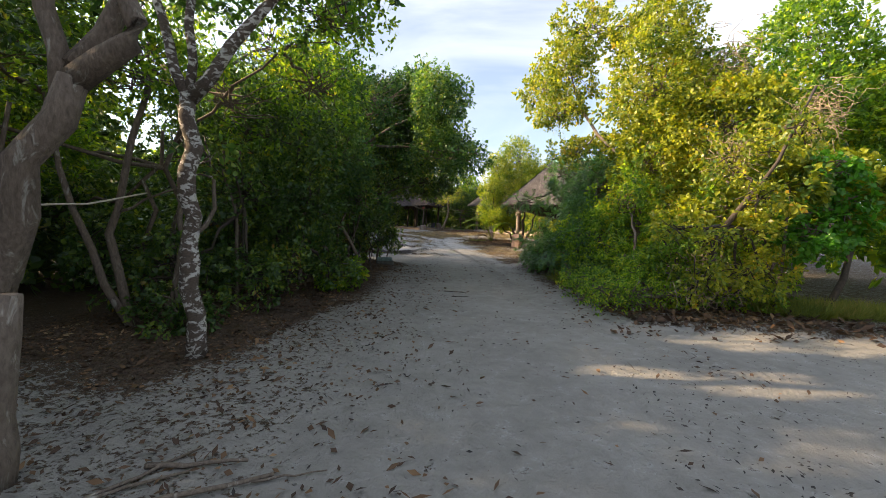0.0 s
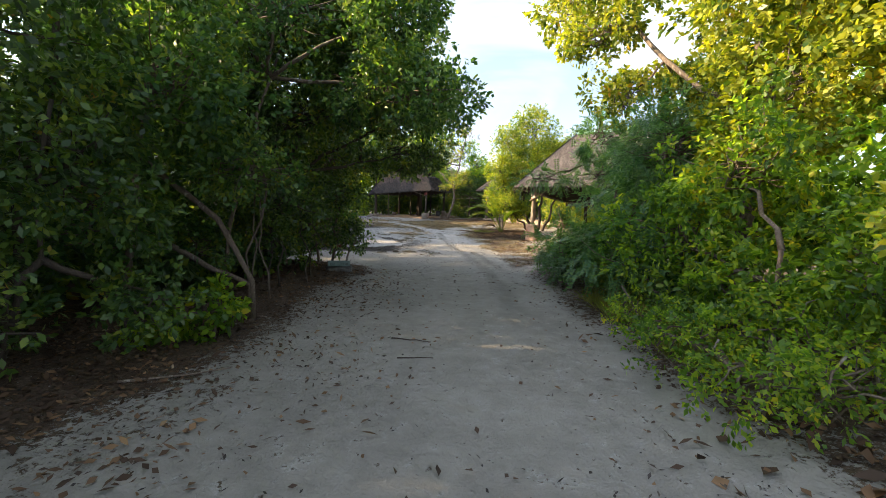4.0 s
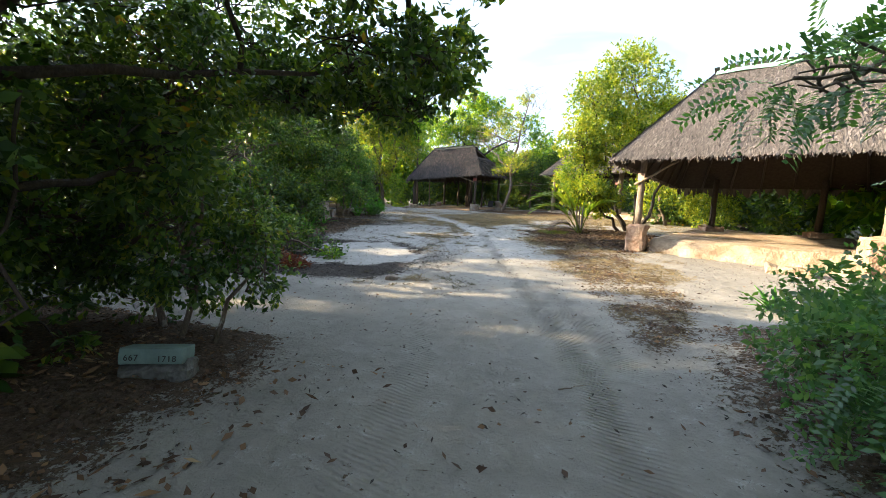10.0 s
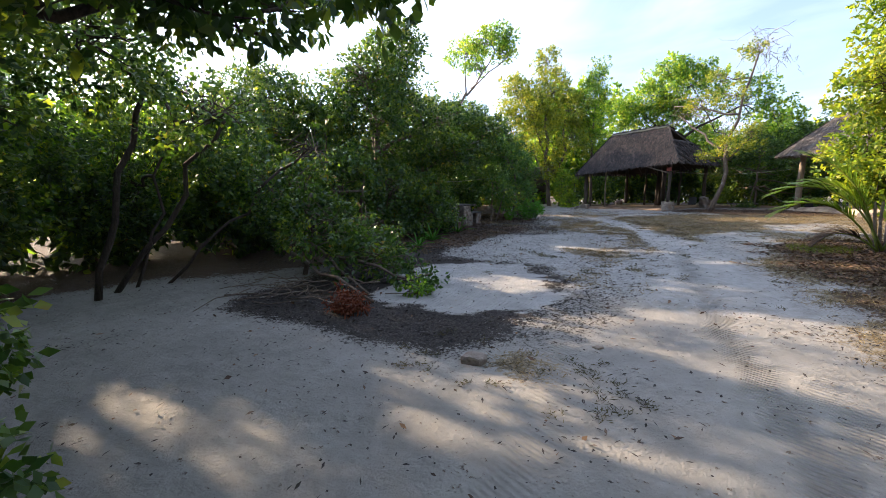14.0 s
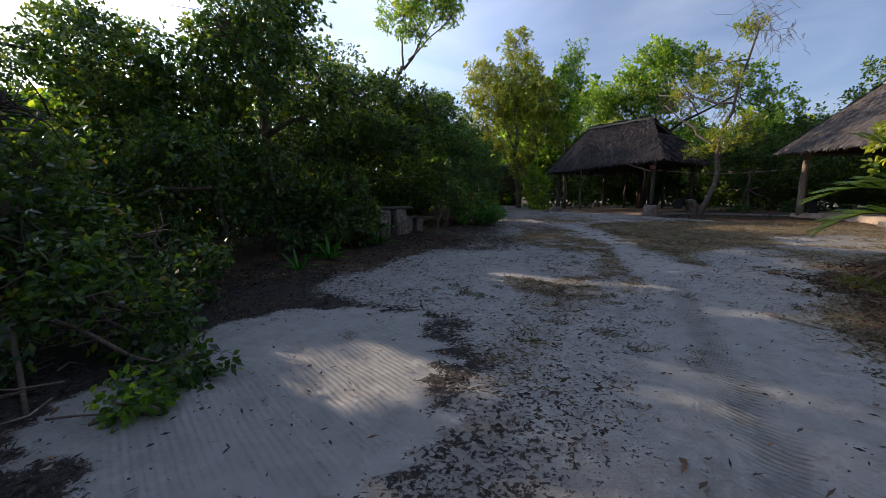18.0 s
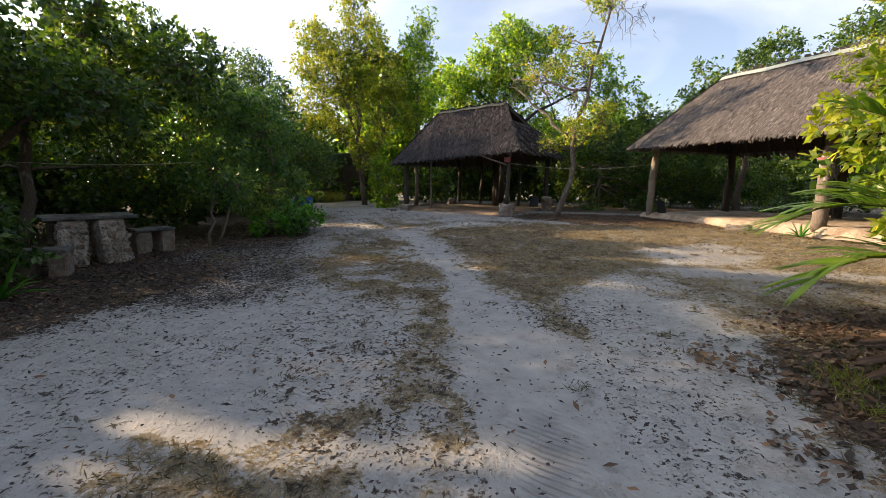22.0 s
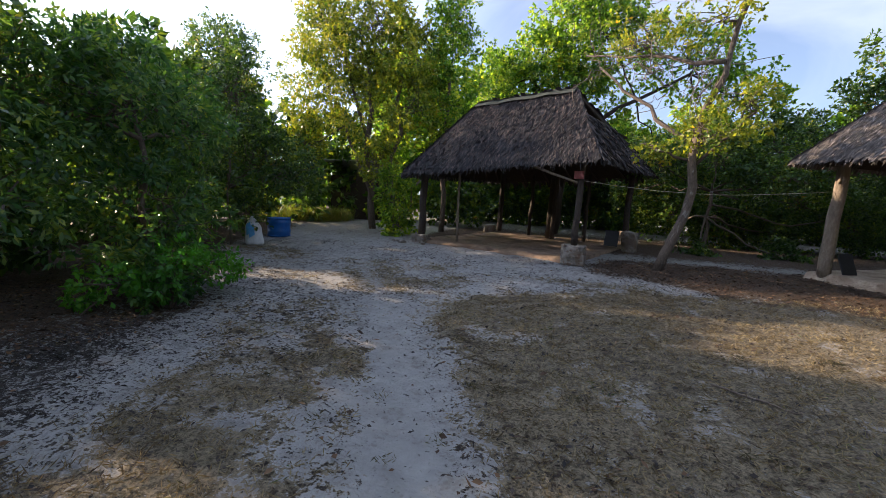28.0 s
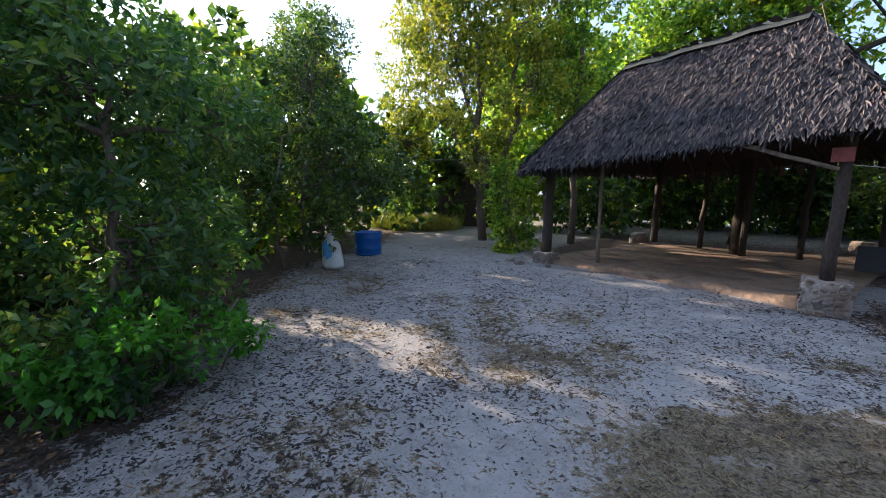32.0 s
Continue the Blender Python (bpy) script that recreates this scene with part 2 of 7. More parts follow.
def bumped(n, l, bsdf, height, strength, distance):
    b = n.new("ShaderNodeBump")
    b.inputs["Strength"].default_value, b.inputs["Distance"].default_value = strength, distance
    l.new(height, b.inputs["Height"])
    l.new(b.outputs["Normal"], bsdf.inputs["Normal"])
    return b


def leaf_material(name, stops, through, gloss=0.36, share=0.4):
    """Leaves: a tinted face, light that comes through, and a waxy sheen. Every leaf has a tint of its own."""
    m, n, l, bsdf = material(name)
    geo = n.new("ShaderNodeNewGeometry")
    big = grain(n, l, 1.5, 3.0, 0.6, place(n, l))
    pick = calc(n, l, "ADD", calc(n, l, "MULTIPLY", geo.outputs["Random Per Island"], 0.62), calc(n, l, "MULTIPLY_ADD", big, 1.5, -0.56))
    r = ramp(n, stops)
    l.new(pick, r.inputs["Fac"])
    l.new(r.outputs["Color"], bsdf.inputs["Base Color"])
    bsdf.inputs["Roughness"].default_value = gloss
    bsdf.inputs["Specular IOR Level"].default_value = 0.36
    tr = n.new("ShaderNodeBsdfTranslucent")
    l.new(mixc(n, l, 1.0, r.outputs["Color"], through, "MULTIPLY"), tr.inputs["Color"])
    mix = n.new("ShaderNodeMixShader")
    mix.inputs["Fac"].default_value = share
    l.new(bsdf.outputs["BSDF"], mix.inputs[1])
    l.new(tr.outputs["BSDF"], mix.inputs[2])
    l.new(mix.outputs["Shader"], n["Material Output"].inputs["Surface"])
    return m


THROUGH = (4.6, 4.2, 0.8)
LEAF_DARK = leaf_material("leaf_dark_green", [(0.0, (0.012, 0.029, 0.012)), (0.4, (0.028, 0.064, 0.020)), (0.72, (0.072, 0.125, 0.028)), (0.95, (0.18, 0.22, 0.034)), (1.0, (0.20, 0.13, 0.035))], THROUGH, 0.37, 0.26)
LEAF_MID = leaf_material("leaf_green", [(0.0, (0.020, 0.050, 0.016)), (0.45, (0.058, 0.118, 0.026)), (0.8, (0.155, 0.22, 0.030)), (1.0, (0.26, 0.24, 0.035))], THROUGH, 0.34, 0.52)
LEAF_COOL = leaf_material("leaf_cool_green", [(0.0, (0.014, 0.040, 0.017)), (0.45, (0.042, 0.098, 0.034)), (0.8, (0.10, 0.165, 0.040)), (1.0, (0.20, 0.23, 0.042))], (3.2, 3.2, 0.9), 0.4, 0.36)
LEAF_YELLOW = leaf_material("leaf_yellow_green", [(0.0, (0.035, 0.080, 0.016)), (0.25, (0.08, 0.13, 0.02)), (0.6, (0.215, 0.24, 0.027)), (0.92, (0.33, 0.33, 0.03)), (1.0, (0.42, 0.25, 0.03))], (2.4, 2.3, 0.45), 0.38, 0.42)
LEAF_LIME = leaf_material("leaf_lime_green", [(0.0, (0.036, 0.080, 0.017)), (0.35, (0.105, 0.165, 0.023)), (0.75, (0.25, 0.275, 0.028)), (1.0, (0.32, 0.30, 0.03))], (2.3, 2.3, 0.5), 0.36, 0.45)
LEAF_BLUE = leaf_material("leaf_blue_green", [(0.0, (0.028, 0.072, 0.038)), (0.5, (0.065, 0.138, 0.066)), (1.0, (0.14, 0.21, 0.075))], (2.8, 3.0, 0.9), 0.34, 0.38)
LEAF_FRESH = leaf_material("leaf_fresh_green", [(0.0, (0.035, 0.11, 0.013)), (0.6, (0.065, 0.19, 0.020)), (1.0, (0.13, 0.27, 0.028))], (2.2, 2.5, 0.5), 0.36, 0.4)
LEAF_DEAD = leaf_material("leaf_dead", [(0.0, (0.031, 0.021, 0.015)), (0.4, (0.062, 0.037, 0.023)), (0.72, (0.132, 0.077, 0.040)), (0.93, (0.246, 0.150, 0.079)), (1.0, (0.290, 0.220, 0.132))], (1.2, 1.0, 0.7), 0.75, 0.12)
LEAF_CHAR = leaf_material("leaf_dark_litter", [(0.0, (0.015, 0.014, 0.014)), (0.6, (0.040, 0.034, 0.031)), (1.0, (0.10, 0.080, 0.068))], (1, 1, 1), 0.8, 0.05)
LEAF_RUST = leaf_material("leaf_rust", [(0.0, (0.08, 0.025, 0.013)), (0.6, (0.16, 0.05, 0.022)), (1.0, (0.24, 0.09, 0.035))], (1.4, 1.0, 0.6), 0.75, 0.2)
PALM_LEAF = leaf_material("palm_leaf", [(0.0, (0.06, 0.12, 0.016)), (0.6, (0.12, 0.20, 0.022)), (1.0, (0.22, 0.28, 0.03))], (2.4, 2.2, 0.5), 0.34, 0.4)
GRASS_DRY = leaf_material("dry_grass", [(0.0, (0.070, 0.056, 0.032)), (0.5, (0.167, 0.132, 0.075)), (0.85, (0.326, 0.273, 0.158)), (1.0, (0.070, 0.097, 0.031))], (1.5, 1.3, 0.8), 0.7, 0.25)
GRASS_TUFT = leaf_material("tuft_grass", [(0.0, (0.035, 0.036, 0.018)), (0.5, (0.075, 0.07, 0.035)), (1.0, (0.16, 0.13, 0.07))], (1.5, 1.4, 0.7), 0.7, 0.2)
GRASS_GREEN = leaf_material("green_grass", [(0.0, (0.07, 0.11, 0.02)), (0.6, (0.14, 0.17, 0.03)), (1.0, (0.26, 0.22, 0.07))], (2.2, 2.0, 0.7), 0.55, 0.35)


def bark_material(name, dark, light, lichen, patch=0.55, scale=1.0, tall=2.2):
    m, n, l, bsdf = material(name)
    v = place(n, l, (6 * scale, 6 * scale, tall * scale))
    fine = grain(n, l, 7, 6, 0.65, v, 0.4)
    r = ramp(n, [(0.25, dark), (0.7, light)])
    l.new(fine, r.inputs["Fac"])
    blot = grain(n, l, 1.6, 5, 0.6, v, 0.8)
    k = n.new("ShaderNodeMapRange")
    k.inputs["From Min"].default_value, k.inputs["From Max"].default_value = patch, patch + 0.07
    l.new(blot, k.inputs["Value"])
    l.new(mixc(n, l, k.outputs["Result"], r.outputs["Color"], lichen), bsdf.inputs["Base Color"])
    bsdf.inputs["Roughness"].default_value = 0.88
    bumped(n, l, bsdf, calc(n, l, "ADD", fine, calc(n, l, "MULTIPLY", blot, 0.5)), 0.8, 0.02)
    return m


BARK = bark_material("bark_grey_brown", (0.05, 0.038, 0.028), (0.17, 0.13, 0.10), (0.26, 0.24, 0.21), 0.6)
BARK_LICHEN = bark_material("bark_white_lichen", (0.03, 0.022, 0.017), (0.12, 0.09, 0.07), (0.46, 0.44, 0.41), 0.51, 1.3, 9.0)
BARK_PALE = bark_material("bark_pale", (0.079, 0.060, 0.044), (0.194, 0.154, 0.123), (0.317, 0.290, 0.255), 0.58)
BARK_DARK = bark_material("bark_dark", (0.018, 0.014, 0.011), (0.07, 0.052, 0.04), (0.13, 0.11, 0.09), 0.66)
DRY_TWIG = bark_material("dry_twig", (0.16, 0.12, 0.075), (0.34, 0.26, 0.165), (0.42, 0.34, 0.22), 0.6)
POLE = bark_material("weathered_pole", (0.114, 0.088, 0.066), (0.264, 0.211, 0.158), (0.370, 0.317, 0.255), 0.62, 0.6)


def stone_material(name, a, b, c, rough=0.9, scale=1.0):
    m, n, l, bsdf = material(name)
    v = place(n, l, (scale, scale, scale))
    f = grain(n, l, 9, 8, 0.65, v)
    g = grain(n, l, 2.2, 4, 0.6, v, 0.5)
    r = ramp(n, [(0.3, a), (0.6, b)])
    l.new(f, r.inputs["Fac"])
    k = n.new("ShaderNodeMapRange")
    k.inputs["From Min"].default_value, k.inputs["From Max"].default_value = 0.48, 0.62
    l.new(g, k.inputs["Value"])
    l.new(mixc(n, l, k.outputs["Result"], r.outputs["Color"], c), bsdf.inputs["Base Color"])
    bsdf.inputs["Roughness"].default_value = rough
    pits = n.new("ShaderNodeTexVoronoi")
    pits.inputs["Scale"].default_value = 26 * scale
    l.new(v, pits.inputs["Vector"])
    bumped(n, l, bsdf, calc(n, l, "ADD", f, calc(n, l, "MULTIPLY", pits.outputs["Distance"], 0.5)), 0.9, 0.03)
    return m


CORAL = stone_material("coral_stone", (0.114, 0.097, 0.079), (0.299, 0.264, 0.229), (0.150, 0.110, 0.084))
MASONRY = stone_material("mortared_rubble", (0.141, 0.119, 0.099), (0.334, 0.295, 0.251), (0.220, 0.167, 0.128))
RUBBLE_STONE = stone_material("rubble_stone", (0.114, 0.092, 0.075), (0.264, 0.231, 0.198), (0.185, 0.119, 0.079), 0.9, 2.0)
CORAL_RED = stone_material("reddish_coral_stone", (0.24, 0.15, 0.10), (0.42, 0.29, 0.21), (0.34, 0.19, 0.12))
CEMENT = stone_material("grey_cement", (0.048, 0.048, 0.046), (0.132, 0.130, 0.123), (0.040, 0.040, 0.037))
EARTH = stone_material("packed_earth", (0.27, 0.20, 0.14), (0.42, 0.335, 0.245), (0.23, 0.165, 0.11), 0.95)
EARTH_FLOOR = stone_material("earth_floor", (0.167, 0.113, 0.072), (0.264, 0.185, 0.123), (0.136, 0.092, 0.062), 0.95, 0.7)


def plain(name, colour, rough=0.6, metal=0.0, vary=0.15, scale=6.0):
    m, n, l, bsdf = material(name)
    f = grain(n, l, scale, 6, 0.6, place(n, l))
    lo = tuple(c * (1 - vary) for c in colour)
    hi = tuple(min(1, c * (1 + vary)) for c in colour)
    r = ramp(n, [(0.3, lo), (0.7, hi)])
    l.new(f, r.inputs["Fac"])
    l.new(r.outputs["Color"], bsdf.inputs["Base Color"])
    bsdf.inputs["Roughness"].default_value, bsdf.inputs["Metallic"].default_value = rough, metal
    bumped(n, l, bsdf, f, 0.25, 0.01)
    return m


RIDGE_GREEN = plain("faded_green_sheet", (0.22, 0.40, 0.31), 0.5, 0, 0.25, 3)
RIDGE_PALE = plain("weathered_sheet", (0.24, 0.27, 0.245), 0.6, 0, 0.25, 3)
RIDGE_DARK = plain("dark_green_sheet", (0.028, 0.036, 0.032), 0.95, 0, 0.3, 3)
BLUE_PLASTIC = plain("blue_plastic", (0.012, 0.10, 0.36), 0.42, 0, 0.2, 8)
SACK_WHITE = plain("woven_sack", (0.55, 0.56, 0.55), 0.6, 0, 0.15, 12)
SACK_PRINT = plain("blue_print", (0.10, 0.30, 0.55), 0.6, 0, 0.2, 12)
PLATE_RED = plain("faded_red_plate", (0.22, 0.05, 0.04), 0.6, 0, 0.25, 20)
PLATE_PALE = plain("pale_plate", (0.5, 0.36, 0.32), 0.6, 0, 0.2, 20)
BOARD_PAINT = plain("pale_green_paint", (0.13, 0.185, 0.17), 0.7, 0, 0.25, 9)
BLACK_PAINT = plain("black_paint", (0.012, 0.012, 0.012), 0.6, 0, 0.1, 9)
ROPE = plain("pale_rope", (0.42, 0.37, 0.30), 0.9, 0, 0.2, 30)
TIN = plain("grey_tin", (0.36, 0.37, 0.37), 0.5, 0.5, 0.2, 4)
BLACK_RUBBER = plain("black_rubber", (0.02, 0.02, 0.022), 0.7, 0, 0.2, 10)


def thatch_material(name, stops):
    m, n, l, bsdf = material(name)
    geo = n.new("ShaderNodeNewGeometry")
    streak = grain(n, l, 60, 4, 0.6, place(n, l, (1, 1, 0.35)))
    blot = grain(n, l, 1.1, 4, 0.6, place(n, l))
    pick = calc(n, l, "ADD", calc(n, l, "MULTIPLY", geo.outputs["Random Per Island"], 0.7), calc(n, l, "ADD", calc(n, l, "MULTIPLY", blot, 0.28), calc(n, l, "MULTIPLY", streak, 0.15)))
    r = ramp(n, stops)
    l.new(pick, r.inputs["Fac"])
    l.new(r.outputs["Color"], bsdf.inputs["Base Color"])
    bsdf.inputs["Roughness"].default_value = 0.8
    bumped(n, l, bsdf, streak, 0.5, 0.01)
    return m


THATCH = thatch_material("palm_thatch", [(0.15, (0.040, 0.033, 0.031)), (0.5, (0.081, 0.069, 0.062)), (0.8, (0.130, 0.111, 0.100)), (1.0, (0.238, 0.207, 0.202))])
THATCH_OLD = thatch_material("old_palm_thatch", [(0.15, (0.014, 0.013, 0.015)), (0.45, (0.034, 0.031, 0.035)), (0.72, (0.062, 0.054, 0.054)), (0.88, (0.13, 0.10, 0.085)), (1.0, (0.26, 0.19, 0.15))])
# The shade beneath the roofs is put into this colour.
THATCH_UNDER_SHADE = plain("shaded_thatch_underside", (0.032, 0.025, 0.019), 0.95, 0, 0.4, 14)


def ground_material():
    m, n, l, bsdf = material("sandy_ground")

    def attr(k):
        a = n.new("ShaderNodeAttribute")
        a.attribute_name = k
        return a.outputs["Fac"]

    pos = place(n, l)
    big = grain(n, l, 0.8, 5, 0.6, pos)
    mid = grain(n, l, 5.0, 6, 0.65, pos, 0.3)
    fine = grain(n, l, 34.0, 5, 0.7, pos)
    tiny = grain(n, l, 150.0, 3, 0.6, pos)
    sand = ramp(n, [(0.34, (0.200, 0.192, 0.178)), (0.66, (0.318, 0.306, 0.285))])
    l.new(calc(n, l, "ADD", calc(n, l, "MULTIPLY", mid, 0.5), calc(n, l, "MULTIPLY", big, 0.5)), sand.inputs["Fac"])
    col = mixc(n, l, calc(n, l, "MULTIPLY", fine, 0.35), sand.outputs["Color"], (0.211, 0.198, 0.179))

    def lay(col, key, colour, lo, hi, breakup):
        k = n.new("ShaderNodeMapRange")
        k.inputs["From Min"].default_value, k.inputs["From Max"].default_value = lo, hi
        l.new(calc(n, l, "ADD", attr(key), calc(n, l, "MULTIPLY_ADD", breakup, 1.0, -0.5)), k.inputs["Value"])
        return mixc(n, l, k.outputs["Result"], col, colour), k.outputs["Result"]

    def spread(v, gain):
        """Stretches a noise to fill 0 to 1."""
        m2 = n.new("ShaderNodeMapRange")
        m2.inputs["From Min"].default_value, m2.inputs["From Max"].default_value = 0.5 - 0.5 / gain, 0.5 + 0.5 / gain
        l.new(v, m2.inputs["Value"])
        return m2.outputs["Result"]

    crumb = grain(n, l, 13.0, 6, 0.7, pos, 0.4)
    both = spread(calc(n, l, "MULTIPLY_ADD", mid, 0.2, calc(n, l, "MULTIPLY_ADD", crumb, 0.4, calc(n, l, "MULTIPLY", fine, 0.40))), 3.4)
    coarse = spread(calc(n, l, "MULTIPLY_ADD", mid, 0.35, calc(n, l, "MULTIPLY_ADD", crumb, 0.35, calc(n, l, "MULTIPLY", fine, 0.3))), 3.0)
    speck = spread(calc(n, l, "MULTIPLY_ADD", crumb, 0.38, calc(n, l, "MULTIPLY", fine, 0.62)), 3.3)
    tuft = spread(calc(n, l, "MULTIPLY_ADD", mid, 0.35, calc(n, l, "MULTIPLY_ADD", crumb, 0.25, calc(n, l, "MULTIPLY", fine, 0.40))), 3.2)
    pale = ramp(n, [(0.3, (0.249, 0.245, 0.237)), (0.7, (0.353, 0.347, 0.337))])
    l.new(mid, pale.inputs["Fac"])
    col, _ = lay(col, "pale", pale.outputs["Color"], 0.44, 0.58, coarse)
    dry = ramp(n, [(0.38, (0.060, 0.051, 0.034)), (0.60, (0.258, 0.215, 0.146))])
    l.new(fine, dry.inputs["Fac"])
    col, f1 = lay(col, "dry", dry.outputs["Color"], 0.46, 0.55, tuft)
    lit = ramp(n, [(0.35, (0.045, 0.033, 0.025)), (0.65, (0.138, 0.101, 0.073))])
    l.new(fine, lit.inputs["Fac"])
    col, f2 = lay(col, "litter", lit.outputs["Color"], 0.46, 0.56, both)
    blk = ramp(n, [(0.4, (0.024, 0.022, 0.022)), (0.7, (0.112, 0.097, 0.088))])
    l.new(fine, blk.inputs["Fac"])
    col, f3 = lay(col, "dark", blk.outputs["Color"], 0.45, 0.55, speck)
    grs = ramp(n, [(0.35, (0.052, 0.065, 0.017)), (0.65, (0.129, 0.138, 0.043))])
    l.new(fine, grs.inputs["Fac"])
    col, f4 = lay(col, "green", grs.outputs["Color"], 0.44, 0.60, both)
    l.new(col, bsdf.inputs["Base Color"])
    bsdf.inputs["Roughness"].default_value = 0.95
    bsdf.inputs["Specular IOR Level"].default_value = 0.15
    tread = n.new("ShaderNodeTexWave")
    tread.wave_type, tread.bands_direction = "BANDS", "DIAGONAL"
    tread.inputs["Scale"].default_value, tread.inputs["Distortion"].default_value = 6.0, 1.0
    l.new(place(n, l, (0.8, 2.3, 0.0)), tread.inputs["Vector"])
    h = calc(n, l, "ADD", calc(n, l, "MULTIPLY", mid, 0.8), calc(n, l, "ADD", calc(n, l, "MULTIPLY", fine, 0.35), calc(n, l, "MULTIPLY", tiny, 0.1)))
    dent = n.new("ShaderNodeTexVoronoi")
    dent.feature = "SMOOTH_F1"
    dent.inputs["Scale"].default_value = 5.5
    l.new(pos, dent.inputs["Vector"])
    h = calc(n, l, "ADD", h, calc(n, l, "MULTIPLY", dent.outputs["Distance"], 0.55))
    h = calc(n, l, "ADD", h, calc(n, l, "MULTIPLY", crumb, 0.5))
    h = calc(n, l, "ADD", h, calc(n, l, "MULTIPLY", calc(n, l, "MULTIPLY", tread.outputs["Fac"], attr("tyre")), 0.75))
    h = calc(n, l, "ADD", h, calc(n, l, "MULTIPLY", calc(n, l, "ADD", f2, f3), calc(n, l, "MULTIPLY", fine, 0.5)))
    bumped(n, l, bsdf, h, 1.0, 0.04)
    return m


GROUND = ground_material()


# ---- ground ----
PATCH = np.array([(-3.2, 17.95), (-2.1, 17.85), (-1.25, 18.35), (-1.35, 19.2), (-1.75, 20.1), (-2.55, 20.8), (-3.75, 20.25), (-4.05, 19.6)])
DARK = np.array([(-4.7, 16.55), (-3.6, 16.45), (-2.4, 16.45), (-1.5, 16.75), (-0.95, 17.4), (-0.95, 18.6), (-1.3, 20.2), (-1.85, 20.7), (-2.5, 21.05), (-3.2, 20.9), (-3.9, 21.2), (-4.5, 22.2), (-6.5, 22.3), (-6.8, 20.2), (-5.4, 19), (-5.2, 17.4)])
PALE_FIELD = np.array([(-4.7, 21.2), (-1.7, 21.2), (-1.4, 23.4), (-1.6, 24.4), (-2.7, 25.5), (-4.4, 24.4), (-5.0, 22.6)])
PALE_FAR = np.array([(-5.6, 29.6), (-3.8, 29.6), (-3.2, 31), (-0.9, 32.4), (-1.0, 33.6), (-4.5, 34.6), (-7.0, 33.2), (-6.3, 31.4)])
FIELD_A = np.array([(-3.2, 30.6), (-3.1, 31.9), (-1.5, 33.2), (0.5, 33.9), (3, 34.4), (6.5, 35), (6.5, 29), (3.5, 28.3), (2, 28.3), (0.95, 27.9), (-0.05, 26.5), (0, 25.9), (0.2, 24.9), (0.26, 24.35), (-0.28, 24.8), (-0.84, 26.1), (-1.5, 27.7), (-2.1, 29)])
FIELD_B = np.array([(-4.75, 29.5), (-3.8, 30.1), (-2.9, 29.4), (-1.9, 27.6), (-1.15, 25.8), (-0.76, 24.6), (-0.62, 23.9), (-0.6, 23.3), (-0.6, 22.6), (-1.8, 22.2), (-2.3, 22.6), (-1.7, 23.2), (-1.35, 23.5), (-1.45, 24.4), (-2.1, 25.1), (-2.8, 25.3), (-3.7, 26.6)])
FIELD_C = np.array([(1.14, 27.6), (4.4, 28.4), (4.4, 24), (3.4, 21), (1.9, 20), (1.1, 20.9), (1, 21.9), (0.9, 22.5), (0.9, 23.5), (1.4, 24.6), (1.15, 25.4), (1.2, 26.4)])
PALE_EAST = np.array([(1.3, 29.9), (2.9, 31.2), (3.7, 30.4), (2.85, 28.7), (1.6, 28.5)])
FLECKS = np.array([(-5.6, 23.6), (-4.0, 24.3), (-3.0, 24.9), (-3.2, 26.1), (-4.6, 28.2), (-5.6, 29.6), (-7.2, 27.5), (-7.2, 25.0)])
STRIP = np.array([(2.0, 14.3), (2.9, 14.8), (3.2, 16.3), (3.3, 17.5), (3.5, 19.2), (3.6, 23.0), (3.5, 26.5), (1.9, 25.0), (1.6, 22.0), (1.75, 17.3), (1.95, 15.6)])
TRAIL = ((0.6, 12.0), (0.5, 20.0), (0.15, 22.5), (-0.5, 24.2), (-1.0, 25.6), (-1.65, 27.2), (-2.8, 29.4), (-3.9, 31.2), (-5.6, 33.4), (-7.6, 36.0), (-10.0, 39.0))
TRACK = ((1.56, 5.0), (1.57, 11.8), (1.55, 12.7), (1.48, 13.8), (1.2, 15.5), (1.05, 16.5), (0.6, 18.5), (0.2, 21.0), (-0.25, 23.4))


def inside(x, y, poly):
    """Signed distance to a polygon's rim, positive inside."""
    hit = np.zeros(np.shape(x), bool)
    best = np.full(np.shape(x), 1e9)
    for (ax, ay), (bx, by) in zip(poly, np.roll(poly, -1, axis=0)):
        cross = ((ay > y) != (by > y)) & (x < (bx - ax) * (y - ay) / (by - ay + 1e-12) + ax)
        hit ^= cross
        q = np.clip(((x - ax) * (bx - ax) + (y - ay) * (by - ay)) / ((bx - ax) ** 2 + (by - ay) ** 2), 0, 1)
        best = np.minimum(best, np.hypot(x - ax - q * (bx - ax), y - ay - q * (by - ay)))
    return np.where(hit, best, -best)


def along(x, y, line):
    best = np.full(np.shape(x), 1e9)
    for (ax, ay), (bx, by) in zip(line[:-1], line[1:]):
        q = np.clip(((x - ax) * (bx - ax) + (y - ay) * (by - ay)) / ((bx - ax) ** 2 + (by - ay) ** 2), 0, 1)
        best = np.minimum(best, np.hypot(x - ax - q * (bx - ax), y - ay - q * (by - ay)))
    return best


